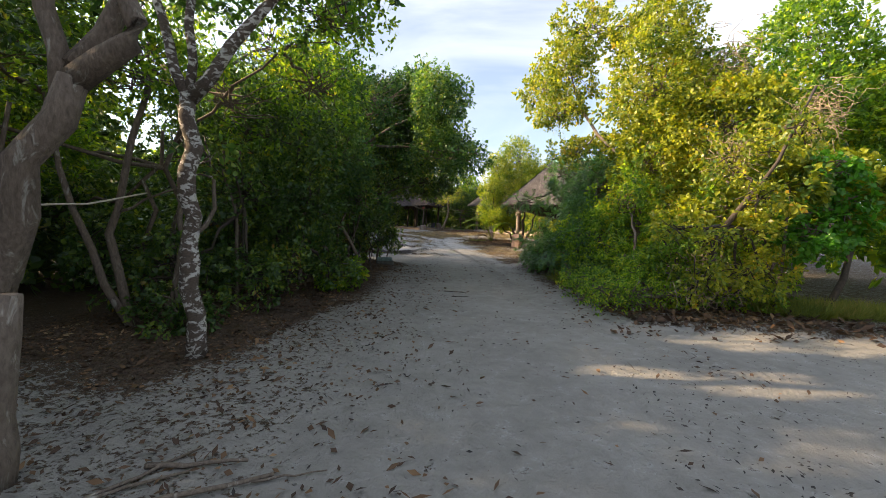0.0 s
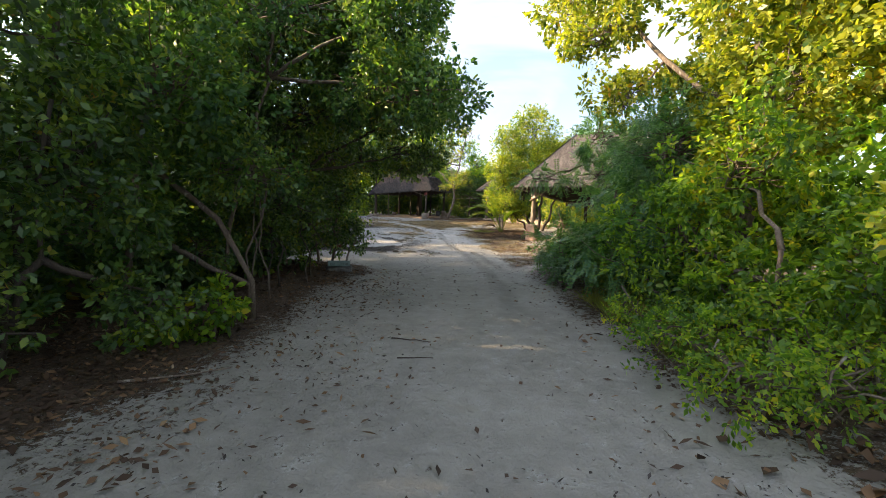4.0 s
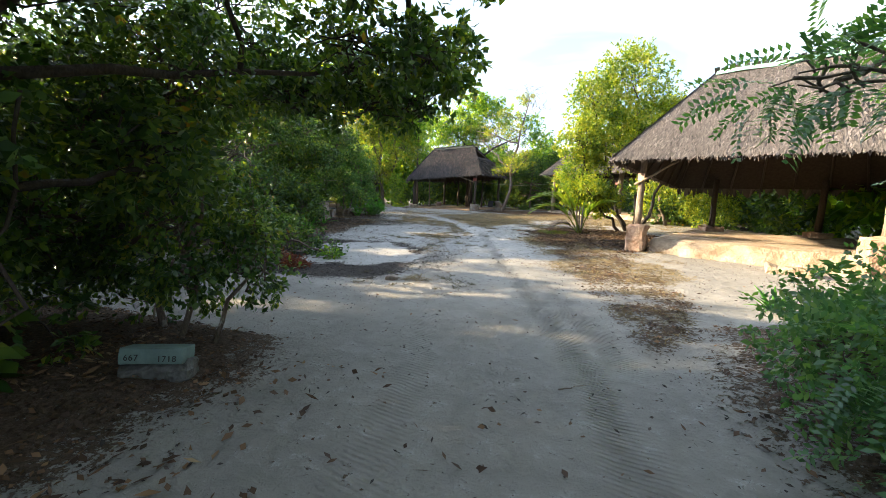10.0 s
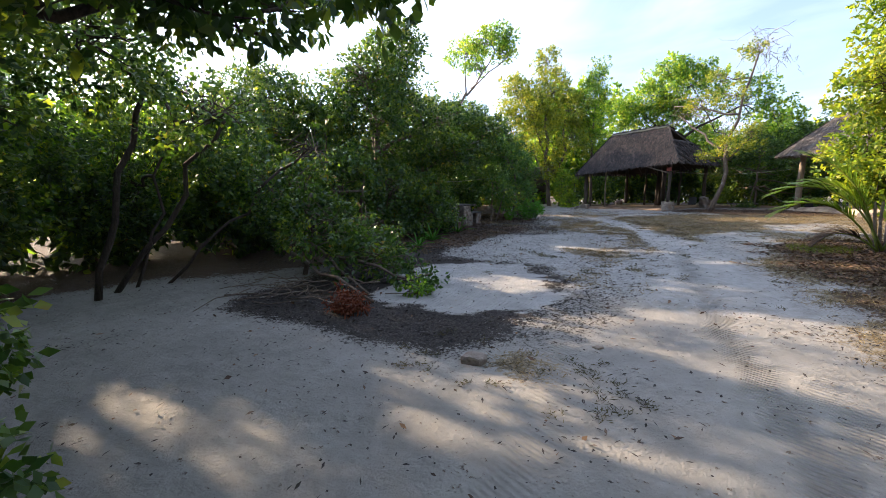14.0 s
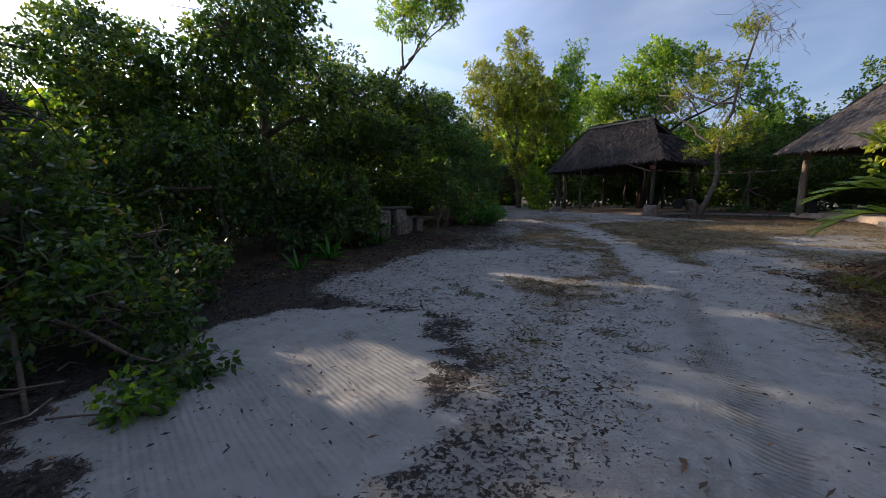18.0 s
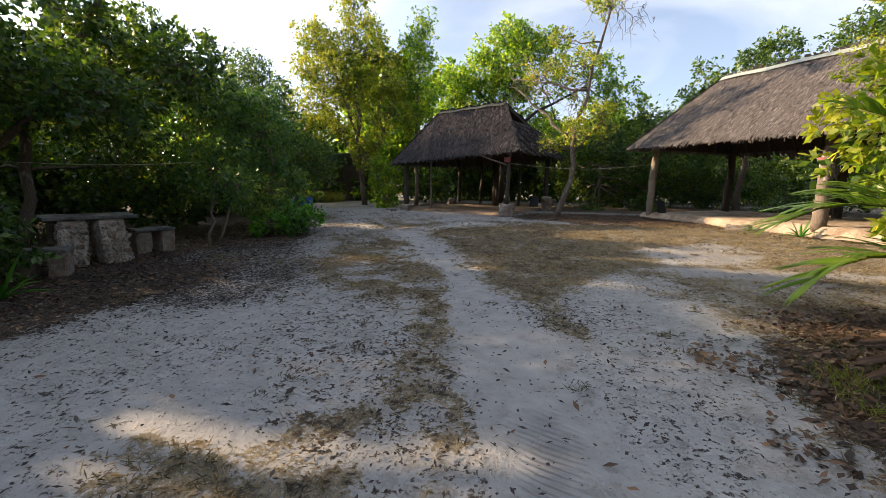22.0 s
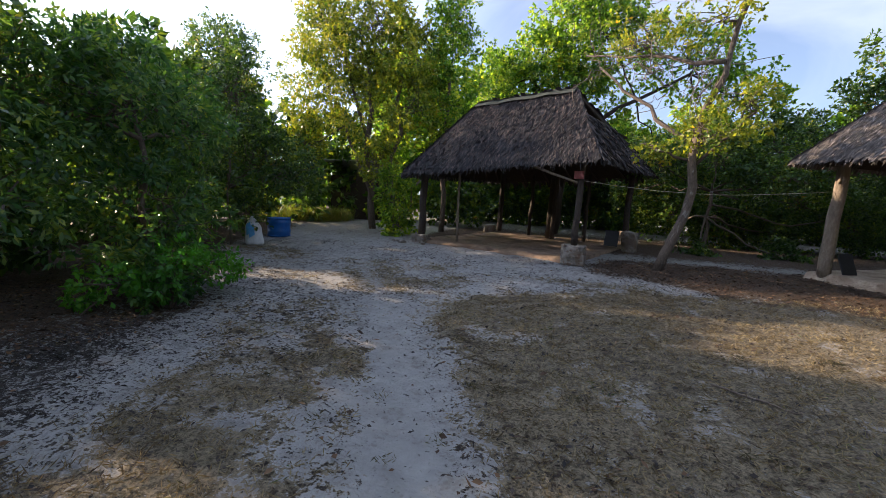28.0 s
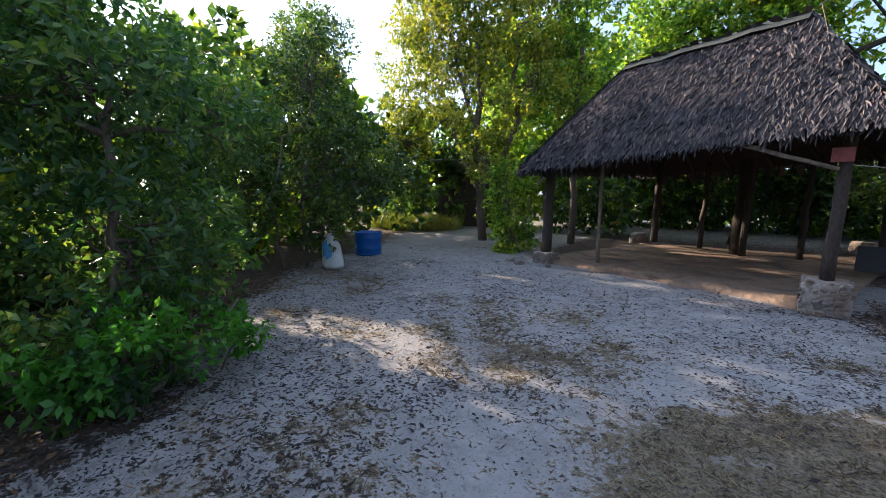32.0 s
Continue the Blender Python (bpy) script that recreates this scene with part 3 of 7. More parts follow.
def cover(x, y):
    """What lies on the ground, each 0 to 1: pale sand, dark litter, brown litter, dry grass, green grass, tyre tread."""
    x, y = np.asarray(x, float), np.asarray(y, float)
    left, right = path_edge(y)
    wob = (fbm(x * 0.9, y * 0.9, 21) - 0.5) * 1.2
    sd = inside(x, y, PATCH) + wob * 0.25 + 0.26 * (vnoise(x * 4, y * 4, 14) - 0.5) + 0.16 * (vnoise(x * 9, y * 9, 15) - 0.5)
    trail = along(x, y, TRAIL)
    half = np.interp(y, (17, 20, 23, 26, 30, 33), (1.0, 0.8, 0.42, 0.24, 0.16, 0.10))
    on_trail = (1 - step(trail + wob * 0.25, half * 0.7, half * 1.1 + 0.06)) * (1 - 0.8 * step(y, 29.0, 31.5))
    clearing = step(y + wob * 0.6, 18.6, 20.0)
    pale = np.maximum(step(sd, -0.03, 0.05), 0.66 * clearing * (1 - 0.5 * step(x, 1.4, 3.0)))
    pale = np.maximum(pale, 0.95 * step(inside(x, y, PALE_FIELD) + wob * 0.4, -0.3, 0.4))
    pale = np.maximum(pale, 0.80 * step(inside(x, y, PALE_FAR) + wob * 0.6, -0.3, 0.6))
    pale = np.maximum(pale, 0.72 * on_trail * step(y, 19, 22))
    pale = np.maximum(pale, 0.30 * (1 - step(y, 13, 18)))
    pale *= 1 - 0.5 * step(y, 35.5, 37.5)
    dark = step(inside(x, y, DARK) + wob * 0.5, -0.15, 0.5) * (1 - step(sd, -0.04, 0.04)) * 0.86
    specks = 0.17 + 0.26 * fbm(x * 1.3, y * 1.3, 55)
    specks = specks + 0.24 * step(inside(x, y, FLECKS) + wob * 0.5, -0.3, 0.6)
    specks = specks + 0.02 * step(y, 28.5, 30)
    specks = specks - 0.06 * step(inside(x, y, PALE_FIELD), 0.0, 0.8)
    dark = np.maximum(dark, specks * step(y + wob, 17.6, 18.8) * (1 - 0.75 * on_trail) * (1 - step(x, 0.4, 1.4) * 0.4) * (1 - step(y, 35, 37)))
    dark = np.maximum(dark, 0.40 * step(1.0 - np.hypot((x + 0.8) / 0.6, (y - 18.6) / 2.0) + wob * 0.5, 0.0, 0.6))
    dark = np.maximum(dark, (0.5 + 0.5 * vnoise(x * 3.1, y * 3.1, 16)) * step(1.0 - np.hypot((x + 2.45) / 1.0, (y - 20.74) / 0.42) + wob * 0.3, 0.0, 0.7))
    dark *= 1 - step(sd, -0.04, 0.04)
    rim = np.maximum(step(left - x + wob * 0.6, -0.75, 0.35), 0.72 * step(x - right + wob * 0.6, -0.35, 0.6))
    side_road = (1 - step(np.abs(y - 15.9), 0.9, 1.7)) * step(-x, 1.2, 2.0) * (1 - step(-x, 7.0, 7.8))
    litter = 0.80 * rim * (1 - side_road) * (0.5 + 0.5 * step(y + wob, 2.6, 4.2))
    litter = np.maximum(litter, 0.82 * step(1.0 - np.hypot((x - 3.3) / 2.5, (y - 24.0) / 3.0) + wob * 0.3, 0.0, 0.35))
    litter = np.maximum(litter, 0.70 * step(-4.1 - x + wob * 0.6, -0.3, 0.6) * step(y + 0.5 * wob, 20.5, 21.5) * (1 - 0.6 * step(y, 25.6, 28)))
    litter = np.maximum(litter, 0.36 * (1 - step(y, 7, 10)) * step(-0.4 - x + wob, 0, 1.2))
    litter = np.maximum(litter, 0.18)
    litter = np.maximum(litter, 0.34 * step(y, 17.5, 19) * step(fbm(x * 0.8, y * 0.8, 77), 0.5, 0.66))
    litter = np.maximum(litter, 0.62 * step(1.0 - np.hypot((x + 6.3) / 1.3, (y - 29.0) / 2.2) + wob * 0.4, 0.0, 0.5))
    litter = np.maximum(litter, 0.80 * step(1.0 - np.hypot((x - 1.8) / 4.4, (y - 35.2) / 2.5) + wob * 0.4, 0.0, 0.5))
    litter = np.maximum(litter, (0.78 - 0.35 * step(y, 41.5, 43)) * step(y, 36.6, 38.4) * step(x, -6.9, -6.0))
    litter *= (1 - 0.45 * step(sd, -0.1, 0.05)) * (1 - 0.7 * on_trail * step(y, 18, 22))
    mottle = 0.55 * (vnoise(x * 1.7, y * 1.7, 44) - 0.5)
    dry = step(inside(x, y, FIELD_A) + wob * 0.3, -0.35, 0.35) * (0.76 + mottle * 0.45 + 0.4 * (vnoise(x * 4.5, y * 4.5, 45) - 0.5))
    dry = np.maximum(dry, step(inside(x, y, FIELD_B) + wob * 0.25, -0.25, 0.25) * (0.62 - 0.12 * step(y, 26.5, 28) + mottle * 0.8 + 0.5 * (vnoise(x * 4.5, y * 4.5, 45) - 0.5)))
    dry = np.maximum(dry, step(inside(x, y, FIELD_C) + wob * 0.4, -0.3, 0.4) * (0.62 + mottle))
    dry = dry * (1 - 0.75 * step(inside(x, y, PALE_EAST) + wob * 0.4, -0.2, 0.3))
    dry = np.maximum(dry, (0.26 + 0.14 * step(y, 25, 28) + 0.12 * step(y, 18.8, 20) * (1 - step(y, 22.6, 23.6)) + mottle * 0.8) * step(y, 18.5, 20) * (1 - step(y, 33.5, 35)) * (1 - 0.6 * step(inside(x, y, PALE_FIELD), -0.2, 0.4)))
    dry = np.maximum(dry, 0.62 * step(1.1 - np.hypot((x - 2.7) / 1.6, (y - 18.9) / 1.7) + wob * 0.5, 0.0, 0.5))
    dry = np.maximum(dry, 0.55 * step(0.5 - np.hypot((x + 0.7) / 1.0, (y - 17.1) / 0.8) + wob * 0.3, -0.1, 0.3))
    dry = np.maximum(dry, step(1.0 - np.hypot((x + 1.7) / 1.2, (y - 22.45) / 0.62) + wob * 0.4, 0.0, 0.5) * (0.60 + mottle))
    strip = step(inside(x, y, STRIP) + wob * 0.5, -0.3, 0.35)
    dry = np.maximum(dry, strip * (0.40 + mottle * 1.1 + 0.3 * (vnoise(x * 5, y * 5, 47) - 0.5)))
    litter = np.maximum(litter, strip * (0.30 + 0.42 * vnoise(x * 2.3, y * 2.3, 48)))
    dry *= (1 - on_trail) * (1 - 0.85 * step(sd, -0.1, 0.05)) 
    green = (0.2 + 0.7 * vnoise(x * 1.6, y * 1.6, 91)) * step(x - right, 0.15, 0.6) * (1 - step(y, 10, 12)) * step(y, 7.0, 8.0) * (1 - 0.75 * step(x, 3.1, 3.9))
    green = np.maximum(green, 0.85 * step(1.0 - np.hypot((x - 6.7) / 1.7, (y - 7.15) / 0.5) + wob * 0.3, 0, 0.4))
    green = np.maximum(green, 0.42 * step(0.7 - np.hypot((x - 1.9) / 1.0, (y - 24.2) / 0.9) + wob * 0.4, 0, 0.4))
    green = np.maximum(green, 0.75 * step(1.4 - np.hypot((x + 12.6) / 1.8, (y - 40.5) / 1.2), 0, 0.5))
    tyre = 1 - step(along(x, y, TRACK), 0.10, 0.16)
    tyre = np.maximum(tyre, 0.8 * (1 - step(along(x - 0.38, y, TRACK), 0.10, 0.17)) * step(y, 13.5, 14.5) * (1 - step(y, 17.0, 18.5)))
    tyre = np.maximum(tyre, 0.32 * step(sd, 0.05, 0.3) * step(x, -3.2, -2.4))
    tyre = np.maximum(tyre, 0.25 * (1 - step(along(x + 1.45, y, TRACK), 0.10, 0.16)))
    return {"pale": pale, "dark": dark, "litter": litter, "dry": dry, "green": green, "tyre": tyre * step(y, 8, 11)}


def build_ground():
    out = np.cumsum(np.geomspace(0.2, 120, 22))
    xs = np.concatenate([-9.0 - out[::-1], np.arange(-9.0, 8.01, 0.12), 8.0 + out])
    ys = np.concatenate([-1.0 - out[::-1], np.arange(-1.0, 38.01, 0.12), 38.0 + out])
    X, Y = np.meshgrid(xs, ys, indexing="xy")
    x, y = X.ravel(), Y.ravel()
    c = cover(x, y)
    z = ground_z(x, y)
    near = step(y, -3, -1) * (1 - step(y, 39, 41)) * step(x, -10, -9) * (1 - step(x, 8.5, 9.5))
    z = z + near * 0.022 * (fbm(x * 3.3, y * 3.3, 8) - 0.5) + near * 0.03 * c["litter"] * (vnoise(x * 5, y * 5, 12) - 0.3)
    z = z - 0.012 * c["tyre"] - 0.02 * near * (1 - step(along(x, y, TRAIL), 0.2, 0.5)) * step(y, 20, 24)
    scuff = vnoise(x * 4.6, y * 4.6, 31)
    z = z - near * 0.014 * step(scuff, 0.62, 0.8) * (1 - c["litter"])
    nx, ny = len(xs), len(ys)
    i, j = np.meshgrid(np.arange(nx - 1), np.arange(ny - 1), indexing="xy")
    a = (j * nx + i).ravel()
    F = np.stack([a, a + 1, a + nx + 1, a + nx], -1)
    me = mesh_of("ground", np.stack([x, y, z], -1), F, True)
    for key, val in c.items():
        me.attributes.new(key, "FLOAT", "POINT").data.foreach_set("value", val.astype(np.float32))
    me.materials.append(GROUND)
    tagged(new("ground", me), "grey-beige sandy ground with leaf litter and dry grass", "ground", kind="structure")


build_ground()


# ---- leaves ----
def unit(v):
    return v / (np.linalg.norm(v, axis=-1, keepdims=True) + 1e-9)


def leaf_arrays(p, d, nn, L, W, fine):
    """Corners and quads of folded leaves that start at p and point along d."""
    d = unit(d)
    s = unit(np.cross(d, nn))
    u = np.cross(s, d)
    L, W = L[:, None], W[:, None]
    n = len(p)
    if fine:
        V = np.stack([p, p + d * L * 0.32 + s * W * 0.46 + u * W * 0.16, p + d * L * 0.70 + s * W * 0.44 + u * W * 0.10, p + d * L - u * L * 0.10,
                      p + d * L * 0.70 - s * W * 0.44 + u * W * 0.10, p + d * L * 0.32 - s * W * 0.46 + u * W * 0.16], 1)
        k = np.arange(n)[:, None] * 6
        F = np.concatenate([k + np.array([0, 1, 2, 3]), k + np.array([0, 3, 4, 5])], 1).reshape(-1, 4)
    else:
        V = np.stack([p, p + d * L * 0.5 + s * W * 0.5 + u * W * 0.12, p + d * L, p + d * L * 0.5 - s * W * 0.5 + u * W * 0.12], 1)
        F = np.arange(n)[:, None] * 4 + np.array([0, 1, 2, 3])
    return V.reshape(-1, 3), F


def blob_points(blob, count, rng, clump=70, spread=1.0):
    """Leaf places and outward ways in a lumpy, gappy ball of foliage; also the centres of its clumps."""
    c, r = np.array(blob[:3], float), np.array(blob[3:6], float)
    m = max(10, int(count / clump))
    w = unit(rng.randn(m, 3))
    w[:, 2] = np.where(w[:, 2] < -0.75, -w[:, 2], w[:, 2])
    rad = 0.62 + 0.42 * rng.rand(m) ** 0.7
    rad *= 0.86 + 0.3 * np.sin(w[:, 0] * 3.1 + blob[0] * 2) * np.sin(w[:, 1] * 2.7 + blob[1]) + 0.08 * rng.randn(m)
    size = (0.135 * r.mean() + 0.085) * (0.6 + 0.8 * rng.rand(m)) * spread
    centre = c + w * rad[:, None] * np.maximum(r - 0.6 * size[:, None], 0.35 * r)
    pick = rng.randint(0, m, count)
    twig = unit(rng.randn(m, 9, 3) + w[:, None, :] * 0.7)
    tw = twig[pick, rng.randint(0, 9, count)]
    reach = np.where(rng.rand(count) < 0.55, 0.94 + 0.06 * rng.rand(count), rng.rand(count) ** 0.6)
    p = centre[pick] + tw * (size[pick] * reach)[:, None] * 1.3 + rng.randn(count, 3) * 0.018
    core = rng.rand(count) < 0.10
    q = c + unit(rng.randn(count, 3)) * (0.25 + 0.55 * rng.rand(count))[:, None] * r
    p = np.where(core[:, None], q, p)
    return p, tw, centre


# Openings between the crowns through which the low sun reaches the sand: middle and half widths on the ground.
GAPS = ((1.0, 31.7, 0.8, 0.35), (3.6, 18.9, 2.3, 1.1), (3.6, 20.6, 1.7, 0.6), (4.9, 23.4, 1.2, 0.5), (-1.7, 22.7, 1.0, 0.34), (-0.4, 23.05, 0.5, 0.12), (0.5, 22.35, 0.9, 0.14), (-2.2, 19.5, 0.9, 0.5), (0.1, 20.6, 0.6, 0.16), (0.0, 20.2, 0.4, 0.1), (1.9, 22.6, 0.7, 0.3),
        (0.1, 18.95, 0.6, 0.2), (0.9, 31.2, 1.1, 0.5), (3.4, 31.4, 2.6, 0.6), (3.4, 28.8, 1.9, 0.6), (6.6, 24.9, 2.0, 0.6), (1.2, 28.75, 0.8, 0.14), (1.6, 30.1, 0.9, 0.3), (-5.5, 32.1, 0.8, 0.22), (-5.8, 34.95, 0.5, 0.12), (-3.0, 33.45, 0.4, 0.12),
        (-2.4, 35.65, 1.2, 0.14), (-4.2, 35.6, 0.9, 0.12), (-2.2, 15.05, 1.1, 0.2), (-1.9, 15.4, 0.9, 0.1), (-2.5, 14.7, 0.7, 0.09), (-0.8, 15.9, 0.5, 0.16), (0.36, 16.25, 0.4, 0.08), (0.2, 15.45, 0.6, 0.12), (1.1, 14.85, 0.5, 0.14), (-1.2, 15.2, 0.5, 0.12),
        (1.37, 11.9, 0.35, 0.1), (-0.8, 11.75, 0.5, 0.2), (0.45, 14.65, 0.5, 0.06), (1.0, 8.5, 0.4, 0.07), (2.0, 4.15, 0.8, 0.2), (3.1, 4.0, 1.0, 0.3), (5.0, 5.5, 1.6, 0.5), (-1.2, 27.35, 0.4, 0.15), (0.46, 26.86, 0.5, 0.2), (2.0, 25.4, 0.8, 0.2),
        (0.3, 18.2, 1.4, 0.5), (1.3, 19.0, 1.2, 0.4), (5.4, 17.6, 4.0, 1.4), (6.8, 18.6, 2.6, 1.3), (8.6, 16.8, 2.0, 1.0),
        (9.1, 7.0, 2.2, 0.6), (10.6, 9.0, 2.4, 0.8), (8.6, 10.0, 1.6, 0.4), (12.2, 7.8, 2.2, 0.5), (3.9, 37.3, 1.3, 0.5), (2.6, 37.0, 0.9, 0.3), (-3.5, 37.6, 1.8, 0.1), (-4.0, 38.3, 1.8, 0.08), (5.5, 24.0, 1.6, 0.7), (0.0, 40.2, 2.6, 0.2), (-1.2, 41.2, 3.0, 0.25), (-2.0, 39.3, 2.6, 0.12))


def shaded(p):
    """True for the places that do not lie in one of the openings."""
    drop = (p[:, 2] - np.interp(p[:, 1], RISE_Y, RISE_Z)) / sun_way.z
    x, y = p[:, 0] - sun_way.x * drop, p[:, 1] - sun_way.y * drop
    rag = 0.75 * (fbm(x * 1.6, y * 6.0, 17) - 0.42)
    clear = np.zeros(len(p), bool)
    for gx, gy, rx, ry in GAPS:
        clear |= np.hypot((x - gx) / rx, (y - gy) / ry) < 1.0 + rag * 1.6
    return ~clear | (p[:, 2] < 0.9) | (p[:, 0] > -0.8)


def foliage(blobs, L, W, per_m2, seed, fine=False, droop=0.25, clump=70, spread=1.0, floor=True):
    rng = np.random.RandomState(seed)
    Vs, Fs, tips, k = [], [], [], 0
    for blob in blobs:
        r = np.array(blob[3:6])
        dens = blob[6] if len(blob) > 6 else 1.0
        area = 4 * np.pi * (((r[0] * r[1]) ** 1.6 + (r[0] * r[2]) ** 1.6 + (r[1] * r[2]) ** 1.6) / 3) ** (1 / 1.6)
        count = int(area * per_m2 * dens)
        p, tw, centre = blob_points(blob, count, rng, clump, spread)
        d = tw * 0.6 + rng.randn(count, 3) * 0.6
        d[:, 2] -= droop
        nn = rng.randn(count, 3) * 0.5 + tw * 0.55
        nn[:, 2] += 0.45
        if floor:
            p[:, 2] = np.maximum(p[:, 2], ground_z(p[:, 0], p[:, 1]) + 0.02 + 0.06 * rng.rand(count))
        keep = shaded(p)
        p, d, nn = p[keep], d[keep], nn[keep]
        count = len(p)
        V, F = leaf_arrays(p, d, nn, L * (0.6 + 0.7 * rng.rand(count)), W * (0.7 + 0.6 * rng.rand(count)), fine)
        Vs.append(V)
        Fs.append(F + k)
        k += len(V)
        tips.append(centre)
    return np.vstack(Vs), np.vstack(Fs), tips


def fern_leaves(blobs, per_m2, seed, rachis=0.26, pairs=9, leaflet=0.045):
    """Feathered leaves: two rows of leaflets on a stalk."""
    rng = np.random.RandomState(seed)
    P, D, N, tips = [], [], [], []
    for blob in blobs:
        r = np.array(blob[3:6])
        count = int(4 * np.pi * (r.mean() ** 2) * per_m2)
        p, tw, centre = blob_points(blob, count, rng, 14)
        d = tw * 0.8 + rng.randn(count, 3) * 0.4
        d[:, 2] -= 0.25
        d = unit(d)
        nn = rng.randn(count, 3) * 0.35
        nn[:, 2] += 1
        s = unit(np.cross(d, nn))
        u = np.cross(s, d)
        length = rachis * (0.6 + 0.7 * rng.rand(count))
        for k in range(pairs):
            q = (k + 0.6) / pairs
            at = p + d * (length * q)[:, None] - u * (length * 0.22 * q * q)[:, None]
            for side in (-1, 1):
                P.append(at)
                D.append(s * side * 0.9 + d * 0.4 + rng.randn(count, 3) * 0.08)
                N.append(u + rng.randn(count, 3) * 0.15)
        tips.append(centre)
    P, D, N = np.vstack(P), np.vstack(D), np.vstack(N)
    n = len(P)
    V, F = leaf_arrays(P, D, N, leaflet * (0.8 + 0.4 * rng.rand(n)), leaflet * 0.42 * np.ones(n), False)
    return V, F, tips


def plant(name, label, category, base, stems, blobs, mat, L=0.10, W=0.05, per_m2=330, seed=1, fine=False, droop=0.25, bark=None, twigs=26, kind="", fern=False, clump=70, spread=1.0, group=""):
    """A tree or shrub: trunk and limbs as given, thin branches to the clumps, and a crown of leaves.
    stems: (name, points, radii). blobs: centre, radii and, if need be, a share of the leaves."""
    bark = bark or BARK
    L, W, per_m2 = L * 0.94, W * 0.94, per_m2 * (0.95 if fern else 0.88)
    root = thing(name, base[0], base[1], None, 0, label, category, group, kind)
    lift = Matrix.Translation(-root.matrix_basis.translation)
    ends = []
    for k, (nm, pts, radii) in enumerate(stems):
        part(nm, tube_mesh(nm, pts, radii, 9 if radii[0] > 0.05 else 6, 0.16, seed + k), bark, root, at=lift)
        ends += [np.array(q, float) for q in pts[len(pts) // 2:]]
    V, F, tips = fern_leaves(blobs, per_m2, seed, leaflet=L) if fern else foliage(blobs, L, W, per_m2, seed, fine, droop, clump, spread)
    part("crown", mesh_of("crown", V, F), mat, root, at=lift)
    rng = np.random.RandomState(seed + 99)
    specs = []
    for blob, tip in zip(blobs, tips):
        heart = np.array(blob[:3], float)
        if ends:
            start = min(ends, key=lambda e: np.linalg.norm(e - heart))
            specs.append((bend(start, heart, 6, 0.12, rng.randint(9999)), (0.030, 0.016)))
        for t in tip[rng.permutation(len(tip))[:twigs]]:
            specs.append((bend(heart + rng.randn(3) * 0.12, t, 4, 0.2, rng.randint(9999)), (0.012, 0.004)))
    if specs:
        tagged(part("branchwork", joined_tubes("branchwork", specs), bark, root, at=lift), kind="stuff")
    return root


def stem(a, b, sway=0.1, n=7, seed=0):
    return [tuple(p) for p in bend(a, b, n, sway, seed)]


def G(x, y, dz=0.0):
    """A point on the ground."""
    return (x, y, gz(x, y) - 0.03 + dz)


# ---- thatched shelters ----
def slope_leaves(corners, seed, spacing=0.075, width=0.05, length=0.24, shag=0.016):
    """Palm-leaf strips in courses over a slope: corners are eave left, eave right, top right, top left, each (x, y, z)."""
    rng = np.random.RandomState(seed)
    el, er, tr, tl = [np.array(c, float) for c in corners]
    up = ((tl + tr) - (el + er)) / 2
    H = np.linalg.norm(up)
    nrm = unit(np.cross(er - el, up))
    if nrm[2] < 0:
        nrm = -nrm
    P, D = [], []
    rows = int(H / spacing)
    for k in range(rows + 1):
        q = k / rows
        a, b = el * (1 - q) + tl * q, er * (1 - q) + tr * q
        span = np.linalg.norm(b - a)
        m = max(2, int(span / (width * 0.72)))
        f = (np.arange(m) + rng.rand(m)) / m
        p = a + (b - a) * f[:, None]
        p = p + unit(up) * (rng.rand(m)[:, None] - 0.3) * spacing * 0.8
        P.append(p)
        lean = unit(b - a) * (rng.randn(m)[:, None] * 0.42 + 0.10 * math.sin(k * 1.7))
        D.append(-unit(up) + lean + nrm * (0.02 + 0.05 * rng.rand(m))[:, None])
    m = int(np.linalg.norm(er - el) / (width * 1.1))
    P.append(el + (er - el) * rng.rand(m)[:, None] + unit(up) * 0.03)
    D.append(np.array((0, 0, -1.0)) - unit(up) * 0.5 + unit(er - el) * rng.randn(m)[:, None] * 0.3)
    P, D = np.vstack(P), unit(np.vstack(D))
    n = len(P)
    L = length * (0.7 + 0.6 * rng.rand(n))
    W = width * (0.6 + 0.8 * rng.rand(n))
    s = unit(np.cross(D, nrm)) * (W / 2)[:, None]
    top = P + unit(up) * 0.10 + nrm * 0.012
    lift = nrm * (0.010 + shag * rng.rand(n))[:, None]
    twist = nrm * (rng.randn(n) * shag * 0.35)[:, None]
    V = np.stack([top - s, top + s, P + D * L[:, None] * 0.72 + s * 0.9 + lift + twist, P + D * L[:, None] + lift * 0.8 + s * 0.1,
                  P + D * L[:, None] * 0.72 - s * 0.9 + lift - twist], 1).reshape(-1, 3)
    F = np.arange(n)[:, None] * 5 + np.arange(5)
    return V, F


def sheet(corners, thick=0.07):
    """A slab under the thatch."""
    c = [np.array(p, float) for p in corners]
    nrm = unit(np.cross(c[1] - c[0], c[3] - c[0]))
    if nrm[2] < 0:
        nrm = -nrm
    top, low = [p - nrm * 0.01 for p in c], [p - nrm * thick for p in c]
    V = top + low
    F = [(0, 1, 2, 3), (7, 6, 5, 4), (0, 4, 5, 1), (1, 5, 6, 2), (2, 6, 7, 3), (3, 7, 4, 0)]
    return V, F


STONES = []


